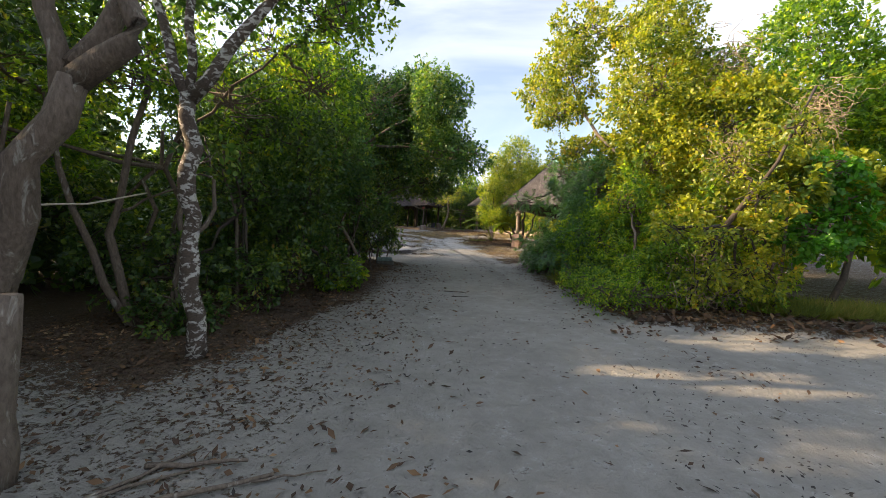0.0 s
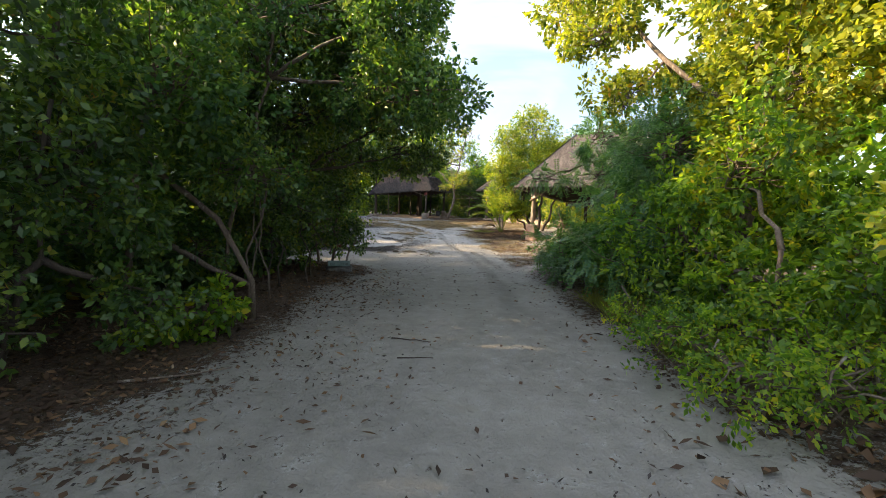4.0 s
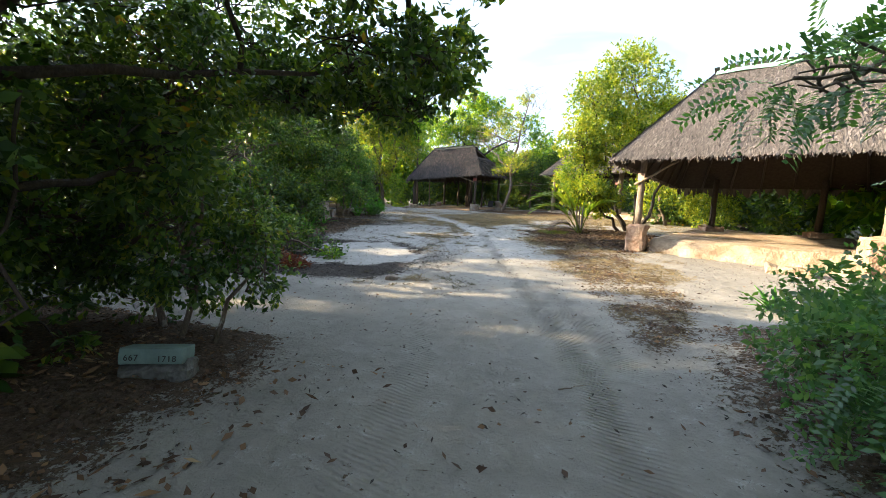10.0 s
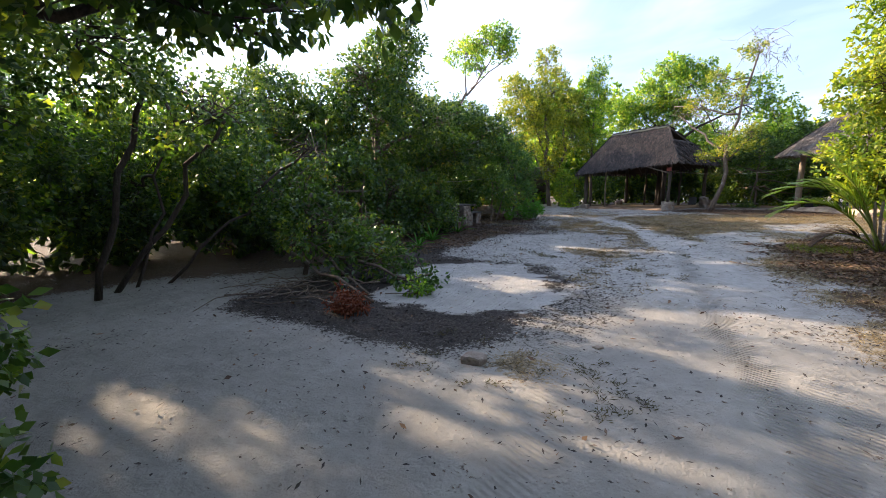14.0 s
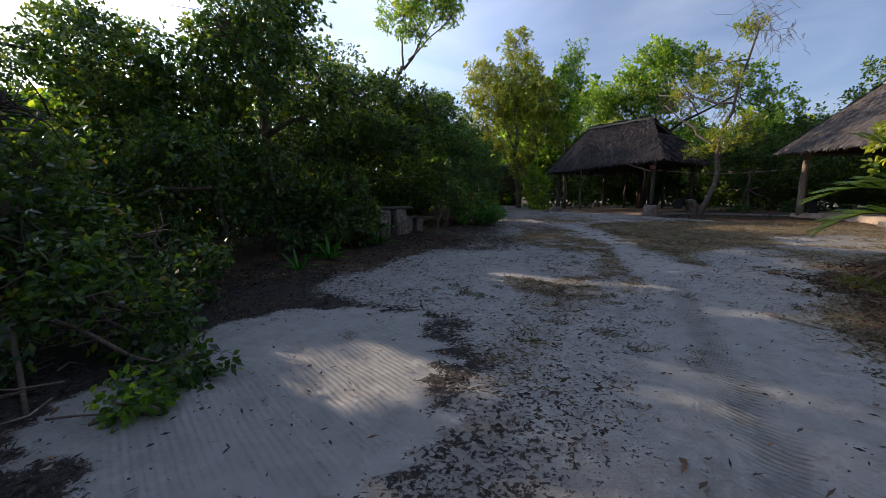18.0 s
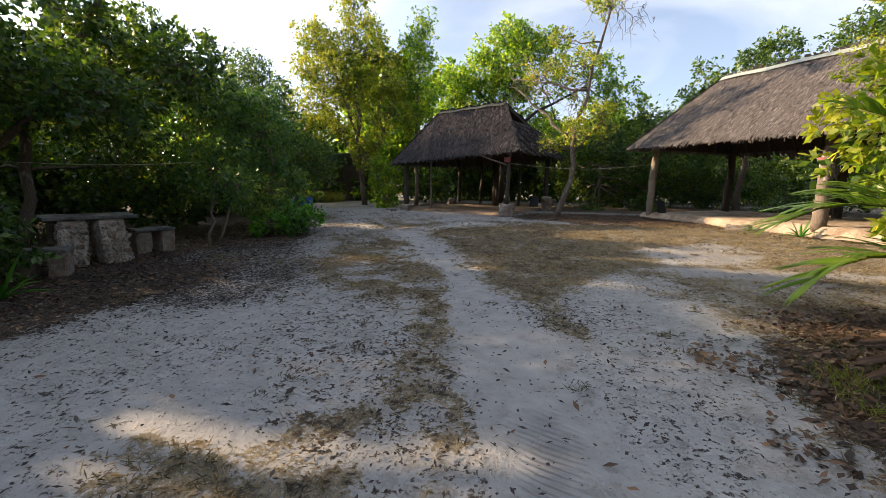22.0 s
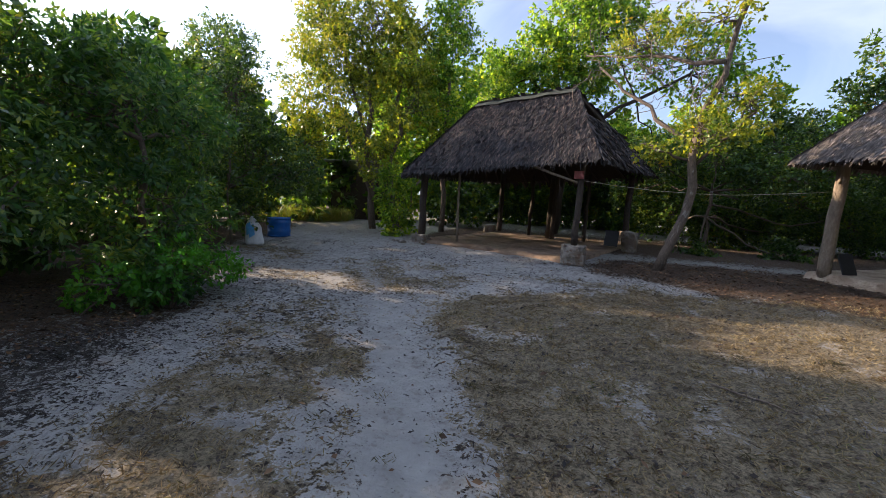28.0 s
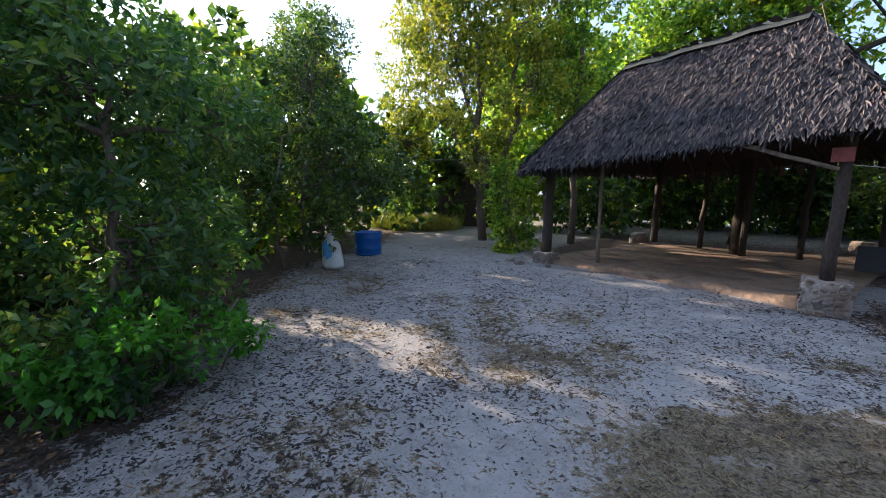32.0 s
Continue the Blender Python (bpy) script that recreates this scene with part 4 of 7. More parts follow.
def stone_meshes():
    """A few rounded rubble stones, about 0.1 m across, shared by all the masonry."""
    for k in range(6):
        bm = bmesh.new()
        bmesh.ops.create_cube(bm, size=1)
        for v in bm.verts:
            v.co = Vector((v.co.x * (0.10 + 0.012 * k), v.co.y * 0.06, v.co.z * (0.07 + 0.008 * ((k * 3) % 5))))
        bmesh.ops.bevel(bm, geom=list(bm.edges), offset=0.016, segments=1, affect="EDGES")
        for v in bm.verts:
            v.co += noise.noise_vector(v.co * 14 + Vector((k * 5.3, 0, 0))) * 0.014
        me = bpy.data.meshes.new("stone")
        bm.to_mesh(me)
        bm.free()
        me.materials.append(RUBBLE_STONE)
        STONES.append(me)


def face_with_stones(parent, w, d, h, seed, lean=0.0):
    """Sets rubble stones half sunk into the four sides of a block that stands on z = 0."""
    if not STONES:
        stone_meshes()
    rng = np.random.RandomState(seed)
    z = 0.05
    while z < h - 0.02:
        for side in range(4):
            span, off = (w, d / 2) if side % 2 == 0 else (d, w / 2)
            u = -span / 2 + 0.05 * rng.rand() + 0.03
            while u < span / 2 - 0.02:
                m = Matrix.Rotation(side * math.pi / 2, 4, "Z") @ pose(u, -off + 0.014 + 0.008 * rng.randn(), z + 0.014 * rng.randn(), 12 * rng.randn(), 32 * rng.randn(), 10 * rng.randn())
                ob = new("stone", STONES[rng.randint(len(STONES))])
                ob.matrix_basis = m @ Matrix.Scale(0.48 + 0.35 * rng.rand(), 4)
                ob.parent = parent
                u += 0.085 + 0.035 * rng.rand()
        z += 0.068


def shelter(label, origin, turn, width, depth, eave, ridge, ridge_from, ridge_to, ridge_v, over, thatch, posts, group, cap=None, ends=(1.0, 1.0), seed=1, weave=(0.052, 0.032, 0.145, 0.018)):
    """An open shelter. Its own x runs along the front, its y to the back, z = 0 at the origin's ground.
    eave: heights at front left, front right, back right, back left. ends: how far up each end is thatched."""
    z0 = gz(*origin)
    root = thing("thatched_shelter", origin[0], origin[1], z0, turn, label, "shelter", group)
    o0, o1 = over
    FL, FR = (-o0[0], -o0[1], eave[0]), (width + o1[0], -o1[1], eave[1])
    BR, BL = (width + o1[0], depth + 0.6, eave[2]), (-o0[0], depth + 0.6, eave[3])
    RL, RR = (ridge_from, ridge_v, ridge[0]), (ridge_to, ridge_v, ridge[1])

    def part_way(a, b, q):
        return tuple(np.array(a) * (1 - q) + np.array(b) * q)

    sides = [(FL, FR, RR, RL), (BR, BL, RL, RR)]
    for k, (e0, e1, top, q) in enumerate(((BL, FL, RL, ends[0]), (FR, BR, RR, ends[1]))):
        sides.append((e0, e1, part_way(e1, top, q), part_way(e0, top, q)))
    for k, c in enumerate(sides):
        V, F = slope_leaves(c, seed * 10 + k, *(weave if k != 1 else (0.14, 0.10, 0.34)))
        # The slab's colour carries the shade under the eaves.
        roof = part("roof_slope", mesh_of("roof_slope", *sheet(c)), THATCH_UNDER_SHADE, root, "underside of palm thatch, darkened for shade")
        tagged(part("thatch", mesh_of("thatch", V, F), thatch, roof), kind="stuff")
        a, b, tr, tl = [np.array(p, float) for p in c]
        n = max(3, int(np.linalg.norm(b - a) / 0.75))
        nrm = unit(np.cross(b - a, tl - a))
        nrm = nrm if nrm[2] > 0 else -nrm
        for i in range(n + 1):
            f = i / n
            p0, p1 = a + (b - a) * f, tl + (tr - tl) * f
            part("rafter", tube_mesh("rafter", bend(p0 - nrm * 0.11, p1 - nrm * 0.11, 4, 0.02, i + seed), (0.03, 0.025), 6), BARK_DARK, roof)
        if k == 0:
            rng = np.random.RandomState(seed)
            m = int(np.linalg.norm(b - a) / 0.035)
            P = a + (b - a) * rng.rand(m, 1)
            D = np.stack([rng.randn(m) * 0.25, -0.25 - 0.4 * rng.rand(m), -0.9 - 0.3 * rng.rand(m)], -1)
            V, F = leaf_arrays(P + (0, 0, 0.0), D, np.tile((0.0, -1.0, 0.2), (m, 1)) + rng.randn(m, 3) * 0.3, 0.05 + (0.10 + 4.0 * (weave[3] - 0.01)) * rng.rand(m) ** 2, 0.015 + 0.025 * rng.rand(m), False)
            tagged(part("eave_fringe", mesh_of("eave_fringe", V, F), thatch, roof), kind="stuff")
    if cap is not False:
        a, b = np.array(RL), np.array(RR)
        n = 9
        V = []
        for i in range(n):
            p = a + (b - a) * (i / (n - 1)) * 1.0 + np.array((0, 0, 0.05 + 0.02 * math.sin(i * 2.3)))
            V += [tuple(p + (0, -0.19, -0.13)), tuple(p + (0, 0, 0.03)), tuple(p + (0, 0.19, -0.13))]
        F = []
        for i in range(n - 1):
            k = i * 3
            F += [(k, k + 1, k + 4, k + 3), (k + 1, k + 2, k + 5, k + 4)]
        me = mesh_of("ridge_cap", V, F)
        cap_ob = part("ridge_cap", me, cap or RIDGE_GREEN, root, "faded green sheet ridge cap")
        sol = cap_ob.modifiers.new("thickness", "SOLIDIFY")
        sol.thickness = 0.006
    part("ridge_pole", tube_mesh("ridge_pole", bend(np.array(RL) - (0.1, 0, 0.14), np.array(RR) + (0.1, 0, -0.14), 5, 0.01, 3), (0.05, 0.045), 8), BARK_DARK, root)
    for i, (u, v, foot, r, mat, stone) in enumerate(posts):
        top = eave[0] + (eave[1] - eave[0]) * max(0, min(1, u / width)) + 0.15 if v < depth * 0.3 else eave[3] + 0.2
        if 0.3 < v / depth < 0.8:
            top = ridge[0] - 0.3
        p = part("post", tube_mesh("post", bend((u, v, foot), (u + 0.03, v + 0.02, top), 7, 0.025, seed + i), (r, r * 0.86), 10, 0.12, seed + i), mat, root)
        if stone:
            base = part("footing", slab("footing", stone[0], stone[1], stone[2], 0.05 if stone[3] else 0.02, 3, seed + i, 0.05), CORAL_RED if stone[3] else MASONRY, root, "rough coral stone footing" if stone[3] else "footing of mortared rubble",
                        pose(u, v, foot - stone[2] + 0.02, 0, 0, 12 * i))
            if not stone[3]:
                face_with_stones(base, stone[0], stone[1], stone[2], seed + i)
    return root


def strut(root, a, b, r, mat=None):
    return part("brace", tube_mesh("brace", bend(a, b, 5, 0.03, 5), (r, r * 0.8), 7), mat or POLE, root)


SHELTER_A = shelter("open shelter with sunlit grey-brown palm thatch and earth platform", (3.75, 21.45), -31, 6.9, 5.0,
                    (2.17, 2.2, 1.75, 1.75), (4.62, 4.72), 0.95, 5.9, 2.45, ((0.45, 0.85), (0.6, 0.85)), THATCH,
                    [(0, 0, 0.62, 0.085, POLE, (0.42, 0.42, 0.66, 1)), (4.3, 0, 0.66, 0.10, POLE, (0.62, 0.55, 0.64, 1)), (6.8, 0.1, 0.5, 0.09, BARK_DARK, None),
                     (0.8, 5.0, 0.45, 0.09, BARK_DARK, (0.6, 0.5, 0.5, 1)), (3.4, 5.0, 0.45, 0.09, BARK_DARK, (0.5, 0.5, 0.5, 1)), (6.5, 5.0, 0.45, 0.09, BARK_DARK, None)], "thatched shelters", seed=2, weave=(0.046, 0.025, 0.125, 0.015))
strut(SHELTER_A, (-0.12, -0.06, 1.62), (0.85, -0.35, 2.12), 0.028)
part("sign_plate", slab("sign_plate", 0.15, 0.02, 0.17, 0, 0, 1, 0.004), PLATE_PALE, SHELTER_A, "small pale plate nailed to the post", pose(0.02, -0.10, 1.72))
SHELTER_B = shelter("open shelter with dark old palm thatch and earth floor", (-5.72, 36.57), -16, 4.2, 4.4,
                    (1.78, 2.14, 2.2, 1.9), (3.80, 3.94), 0.56, 3.34, 1.55, ((0.22, 0.58), (0.40, 0.28)), THATCH_OLD,
                    [(0, 0, 0.20, 0.10, BARK_DARK, (0.36, 0.34, 0.32, 0)), (4.13, 0.0, 0.36, 0.07, BARK_DARK, (0.46, 0.44, 0.42, 0)), (0.25, 3.8, 0.2, 0.085, BARK_DARK, None),
                     (1.95, 4.0, 0.1, 0.14, BARK_DARK, None), (2.15, 3.7, 0.1, 0.07, BARK_DARK, None), (4.15, 4.2, 0.1, 0.09, BARK_DARK, None),
                     (1.1, 4.3, 0.1, 0.06, BARK_DARK, None), (3.0, 4.1, 0.1, 0.06, BARK_DARK, None), (-0.1, 0.12, 0.1, 0.04, POLE, None)], "thatched shelters", cap=RIDGE_DARK, ends=(1.0, 0.55), seed=5, weave=(0.046, 0.025, 0.16, 0.032))
part("prop_pole", tube_mesh("prop_pole", bend((0.85, 0.45, 0.02), (0.88, 0.35, 2.05), 6, 0.03, 8), (0.035, 0.03), 7), POLE, SHELTER_B, "thin pale prop pole")
strut(SHELTER_B, (3.1, -0.40, 2.02), (4.12, -0.1, 1.66), 0.03)
part("sign_plate", slab("sign_plate", 0.20, 0.02, 0.16, 0, 0, 1, 0.004), PLATE_RED, SHELTER_B, "small faded red plate on the post", pose(4.14, -0.10, 1.74, 0, 0, 4))
SHELTER_C = shelter("open shelter with thick posts and pale brown palm thatch", (2.85, 36.35), -50, 6.6, 3.8,
                    (2.24, 2.24, 2.3, 2.3), (4.42, 4.5), 0.75, 6.0, 1.9, ((0.4, 0.75), (0.5, 0.7)), THATCH,
                    [(0, 0, 0.0, 0.11, POLE, None), (4.55, 0, 0.0, 0.15, BARK_PALE, None), (0.2, 3.7, 0.1, 0.13, BARK_DARK, None), (3.4, 3.7, 0.1, 0.12, BARK_DARK, None), (6.4, 3.6, 0.1, 0.12, BARK_DARK, None)],
                    "thatched shelters", cap=RIDGE_PALE, seed=9)
part("sign_plate", slab("sign_plate", 0.14, 0.02, 0.09, 0, 0, 1, 0.004), PLATE_RED, SHELTER_C, "small red label on the post", pose(4.5, -0.185, 1.62))


def platform(name, label, origin, turn, width, depth, height, seed, mat, front=0.15):
    """A low raised floor with a rough, worn rim."""
    z0 = gz(*origin)
    nx, ny = int(width / 0.14), int(depth / 0.2)
    V, F = [], []
    rows = [(-front - 0.22, -0.12), (-front - 0.09, height * 0.35), (-front, height * 0.88), (-front + 0.10, height)] + [(-front + 0.12 + (depth + front) * (k + 1) / ny, height) for k in range(ny)]
    for j, (v, z) in enumerate(rows):
        for i in range(nx + 1):
            u = -0.25 + width * i / nx
            wob = noise.noise(Vector((u * 2.2, seed, v * 0.5))) * 0.14 * (1 if j < 4 else 0) + noise.noise(Vector((u * 7, seed, v * 3))) * 0.04 * (1 if j < 4 else 0.1)
            lift = noise.noise(Vector((u * 3, v * 3, seed))) * (0.05 if j < 4 else 0.02)
            V.append((u, v + wob, z + lift))
    m = nx + 1
    for j in range(len(rows) - 1):
        for i in range(nx):
            a = j * m + i
            F.append((a, a + 1, a + m + 1, a + m))
    k = len(V)
    for j in range(len(rows)):
        for i in (0, nx):
            x, y, z = V[j * m + i]
            V.append((x, y, -0.25))
    for j in range(len(rows) - 1):
        a, b = k + j * 2, k + j * 2 + 2
        F.append((j * m, (j + 1) * m, b, a))
        F.append((j * m + nx, a + 1, b + 1, (j + 1) * m + nx))
    me = mesh_of(name, V, F, True)
    ob = part(name, me, mat, None, label, pose(origin[0], origin[1], z0, 0, 0, turn))
    return tagged(ob, category="platform", kind="structure")


platform("earth_platform_1", "pale packed-earth platform with a worn stone rim", (4.22, 21.17), -31, 7.1, 5.6, 0.33, 1, EARTH, -0.12)
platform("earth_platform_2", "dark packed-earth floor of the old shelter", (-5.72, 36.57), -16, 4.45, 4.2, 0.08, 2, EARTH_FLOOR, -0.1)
platform("earth_platform_3", "pale earth platform with a low cement rim", (2.85, 36.35), -50, 7.2, 4.4, 0.15, 3, EARTH, 0.05)


def rock(label, x, y, size, turn=0, mat=None, seed=1, rough=0.05, dz=0.0, group=""):
    me = slab("stone", *size, rough, 3, seed, min(size) * 0.22)
    ob = part("stone", me, mat or CORAL, None, label, pose(x, y, gz(x, y) - 0.03 + dz, 0, 0, turn))
    return tagged(ob, category="stone", group=group)


rock("flat earth-brown stone lying before the platform", 4.45, 33.65, (0.5, 0.34, 0.17), -30, RUBBLE_STONE, 3)
rock("flat earth-coloured stone before the platform", 6.0, 19.35, (0.75, 0.35, 0.17), -30, EARTH, 4)
rock("pale stone block beside the old shelter", -0.5, 38.45, (0.34, 0.32, 0.56), -20, CORAL, 6)
rock("small rubble heap at the foot of a back post", -4.95, 40.9, (0.38, 0.3, 0.3), 10, CORAL, 7)
rock("small rubble heap at the foot of a back post", -0.45, 41.9, (0.4, 0.34, 0.34), 25, CORAL, 8)
for k, (x, y, s) in enumerate(((-1.15, 16.9, 0.14), (-6.05, 36.1, 0.14), (-6.35, 36.3, 0.12), (-5.5, 36.15, 0.10), (-0.35, 17.7, 0.07))):
    rock("small pale stone on the sand", x, y, (s * 1.3, s, s * 0.7), 40 * k, CORAL, 10 + k, 0.02, group="small stones")

# a dark bag and sandals-sized rubber mat lean on the shelter floors
for x, y, t in ((3.22, 36.3, 30), (-0.98, 38.0, -12)):
    ob = part("rubber_mat", slab("rubber_mat", 0.34, 0.025, 0.42, 0.006, 2, 3, 0.01), BLACK_RUBBER, None, "dark rubber mat leaning on a post", pose(x, y, gz(x, y) + 0.16, -22, 0, t))
    tagged(ob, category="mat", group="dark mats")


# ---- trees and shrubs along the first stretch, west side ----
plant("tree", "gnarled grey tree with a thick forked leaning trunk", "tree", (-3.15, 2.5),
      [("trunk", stem(G(-3.15, 2.5), (-2.28, 2.62, 2.28), 0.09, 9, 1), (0.125, 0.10, 0.085)),
       ("limb", [(-2.28, 2.62, 2.26), (-2.1, 2.62, 2.4), (-1.93, 2.62, 2.5), (-1.90, 2.62, 2.62), (-2.05, 2.64, 2.95), (-2.1, 2.7, 3.6), (-1.8, 2.9, 4.4)], (0.08, 0.07, 0.05, 0.035)),
       ("limb", stem((-2.36, 2.62, 2.15), (-2.55, 2.7, 3.3), 0.05, 5, 3) + [(-2.9, 2.9, 4.2)], (0.065, 0.04)),
       ("limb", stem((-2.3, 2.65, 2.35), (-1.95, 3.0, 3.4), 0.1, 5, 4) + [(-1.6, 3.2, 4.1)], (0.07, 0.04))],
      [(-2.6, 2.9, 4.5, 1.3, 1.2, 0.7, 0.3), (-1.5, 3.3, 4.7, 1.0, 1.0, 0.6, 0.3), (-3.6, 2.8, 4.0, 1.0, 1.2, 0.8, 0.22)], LEAF_COOL, 0.08, 0.042, 300, 11, True, bark=BARK)
plant("tree", "slender tree with white lichen patches on its trunk", "tree", (-2.45, 4.15),
      [("trunk", stem(G(-2.45, 4.15), (-2.53, 4.18, 2.62), 0.05, 12, 5), (0.10, 0.08, 0.075)),
       ("limb", stem((-2.53, 4.18, 2.58), (-3.05, 4.3, 3.9), 0.08, 6, 6), (0.055, 0.035)),
       ("limb", stem((-2.53, 4.18, 2.6), (-2.5, 4.25, 4.4), 0.06, 6, 7), (0.05, 0.035)),
       ("limb", stem((-2.51, 4.18, 2.58), (-1.55, 4.3, 3.9), 0.08, 6, 8), (0.07, 0.04))],
      [(-2.7, 4.9, 4.7, 1.4, 1.2, 0.75), (-1.5, 5.2, 4.5, 1.2, 1.1, 0.75), (-3.6, 5.2, 4.2, 1.1, 1.1, 0.9, 0.6), (-2.6, 4.45, 2.1, 0.28, 0.28, 0.4, 1.3)], LEAF_COOL, 0.105, 0.055, 290, 12, True, bark=BARK_LICHEN)
plant("shrub", "dense dark thicket with crooked bare stems", "shrub", (-4.6, 4.4),
      [("trunk", [G(-3.65, 4.9), (-3.97, 4.9, 0.6), (-4.1, 4.9, 1.0), (-4.32, 4.9, 1.47), (-4.47, 4.9, 1.95), (-4.7, 5.0, 2.8)], (0.05, 0.03)),
       ("trunk", [G(-3.7, 4.95), (-3.8, 4.95, 0.6), (-3.94, 4.95, 1.2), (-3.83, 4.95, 1.5), (-3.66, 4.95, 2.3), (-3.5, 5.1, 3.1)], (0.055, 0.03)),
       ("limb", stem((-3.85, 4.95, 1.45), (-3.2, 5.0, 1.75), 0.08, 5, 26), (0.02, 0.01)),
       ("trunk", stem(G(-3.2, 4.9), (-2.9, 5.3, 1.9), 0.16, 7, 23), (0.04, 0.025)), ("trunk", stem(G(-4.4, 3.6), (-5.2, 3.2, 2.2), 0.14, 7, 24), (0.05, 0.03)),
       ("trunk", stem(G(-3.35, 5.3), (-3.4, 5.6, 2.9), 0.1, 7, 25), (0.045, 0.03)), ("trunk", stem(G(-2.9, 5.9), (-3.3, 6.3, 2.4), 0.12, 7, 27), (0.03, 0.02)),
       ("trunk", stem(G(-4.1, 5.6), (-4.0, 6.0, 2.6), 0.12, 7, 28), (0.04, 0.025)), ("trunk", stem(G(-4.6, 4.4), (-4.3, 4.2, 2.5), 0.12, 7, 29), (0.035, 0.02))],
      [(-6.8, 3.4, 1.4, 1.2, 1.8, 1.5), (-5.2, 4.6, 3.2, 1.5, 1.6, 0.9), (-4.6, 3.2, 3.1, 1.2, 1.2, 0.7), (-6.6, 2.0, 2.2, 1.4, 1.8, 1.6), (-6.0, 6.6, 1.3, 1.0, 0.9, 1.2), (-3.1, 4.85, 0.30, 0.6, 0.45, 0.26, 1.2), (-7.6, 4.6, 2.2, 1.0, 1.6, 2.0), (-6.6, 5.2, 3.8, 1.2, 1.4, 0.9), (-5.6, 2.6, 4.2, 1.4, 1.4, 0.6, 0.3)],
      LEAF_DARK, 0.085, 0.045, 470, 13, False, bark=BARK)
plant("tree", "airy mid-green canopy tree over the thicket", "tree", (-3.9, 6.1),
      [("trunk", stem(G(-3.9, 6.1), (-3.7, 5.8, 3.2), 0.1, 7, 33), (0.05, 0.03)), ("limb", stem((-3.75, 5.9, 2.4), (-2.2, 5.6, 3.6), 0.1, 6, 34), (0.025, 0.012))],
      [(-3.9, 5.2, 3.1, 1.2, 1.0, 0.75, 0.8), (-3.0, 5.9, 3.0, 1.1, 1.0, 0.7, 0.8), (-2.0, 6.4, 3.4, 1.0, 1.0, 0.8, 0.7), (-1.35, 5.0, 3.75, 0.85, 0.75, 0.42, 0.7), (-4.6, 6.6, 3.9, 1.2, 1.2, 0.9, 0.9), (-5.6, 4.2, 4.2, 1.3, 1.5, 0.8, 0.9), (-5.5, 5.5, 2.3, 0.9, 0.9, 0.8), (-5.7, 4.2, 2.4, 0.8, 1.0, 0.7), (-3.2, 7.6, 4.4, 1.3, 1.2, 0.9, 0.6)],
      LEAF_MID, 0.078, 0.042, 430, 131, False, bark=BARK)
plant("shrub", "tall dense dark-green roadside shrub", "shrub", (-3.2, 6.9),
      [("trunk", stem(G(-3.3, 6.6), (-3.2, 6.8, 2.8), 0.1, 7, 31), (0.04, 0.025)), ("trunk", stem(G(-3.0, 7.3), (-2.6, 7.6, 3.0), 0.1, 7, 32), (0.04, 0.025)),
       ("trunk", stem(G(-2.6, 6.9), (-2.3, 7.2, 2.2), 0.14, 7, 35), (0.022, 0.014)), ("trunk", stem(G(-2.9, 6.5), (-3.0, 6.2, 2.4), 0.14, 7, 36), (0.022, 0.014))],
      [(-3.1, 6.7, 1.75, 0.95, 1.0, 0.8), (-3.6, 7.2, 0.9, 0.8, 1.0, 0.8), (-2.4, 7.4, 1.7, 0.75, 0.8, 0.8), (-3.0, 7.0, 2.8, 1.35, 1.4, 1.0, 0.7), (-4.4, 7.4, 2.3, 1.2, 1.4, 1.7, 0.6), (-2.0, 7.6, 0.55, 0.5, 0.6, 0.4, 0.7), (-2.7, 5.9, 0.55, 0.5, 0.55, 0.45, 0.8), (-2.45, 6.7, 0.6, 0.5, 0.55, 0.5, 0.8), (-3.5, 5.6, 0.7, 0.6, 0.6, 0.6, 0.9), (-4.3, 5.4, 0.8, 0.6, 0.6, 0.7, 0.9)], LEAF_DARK, 0.085, 0.045, 430, 14, False, bark=BARK_DARK)
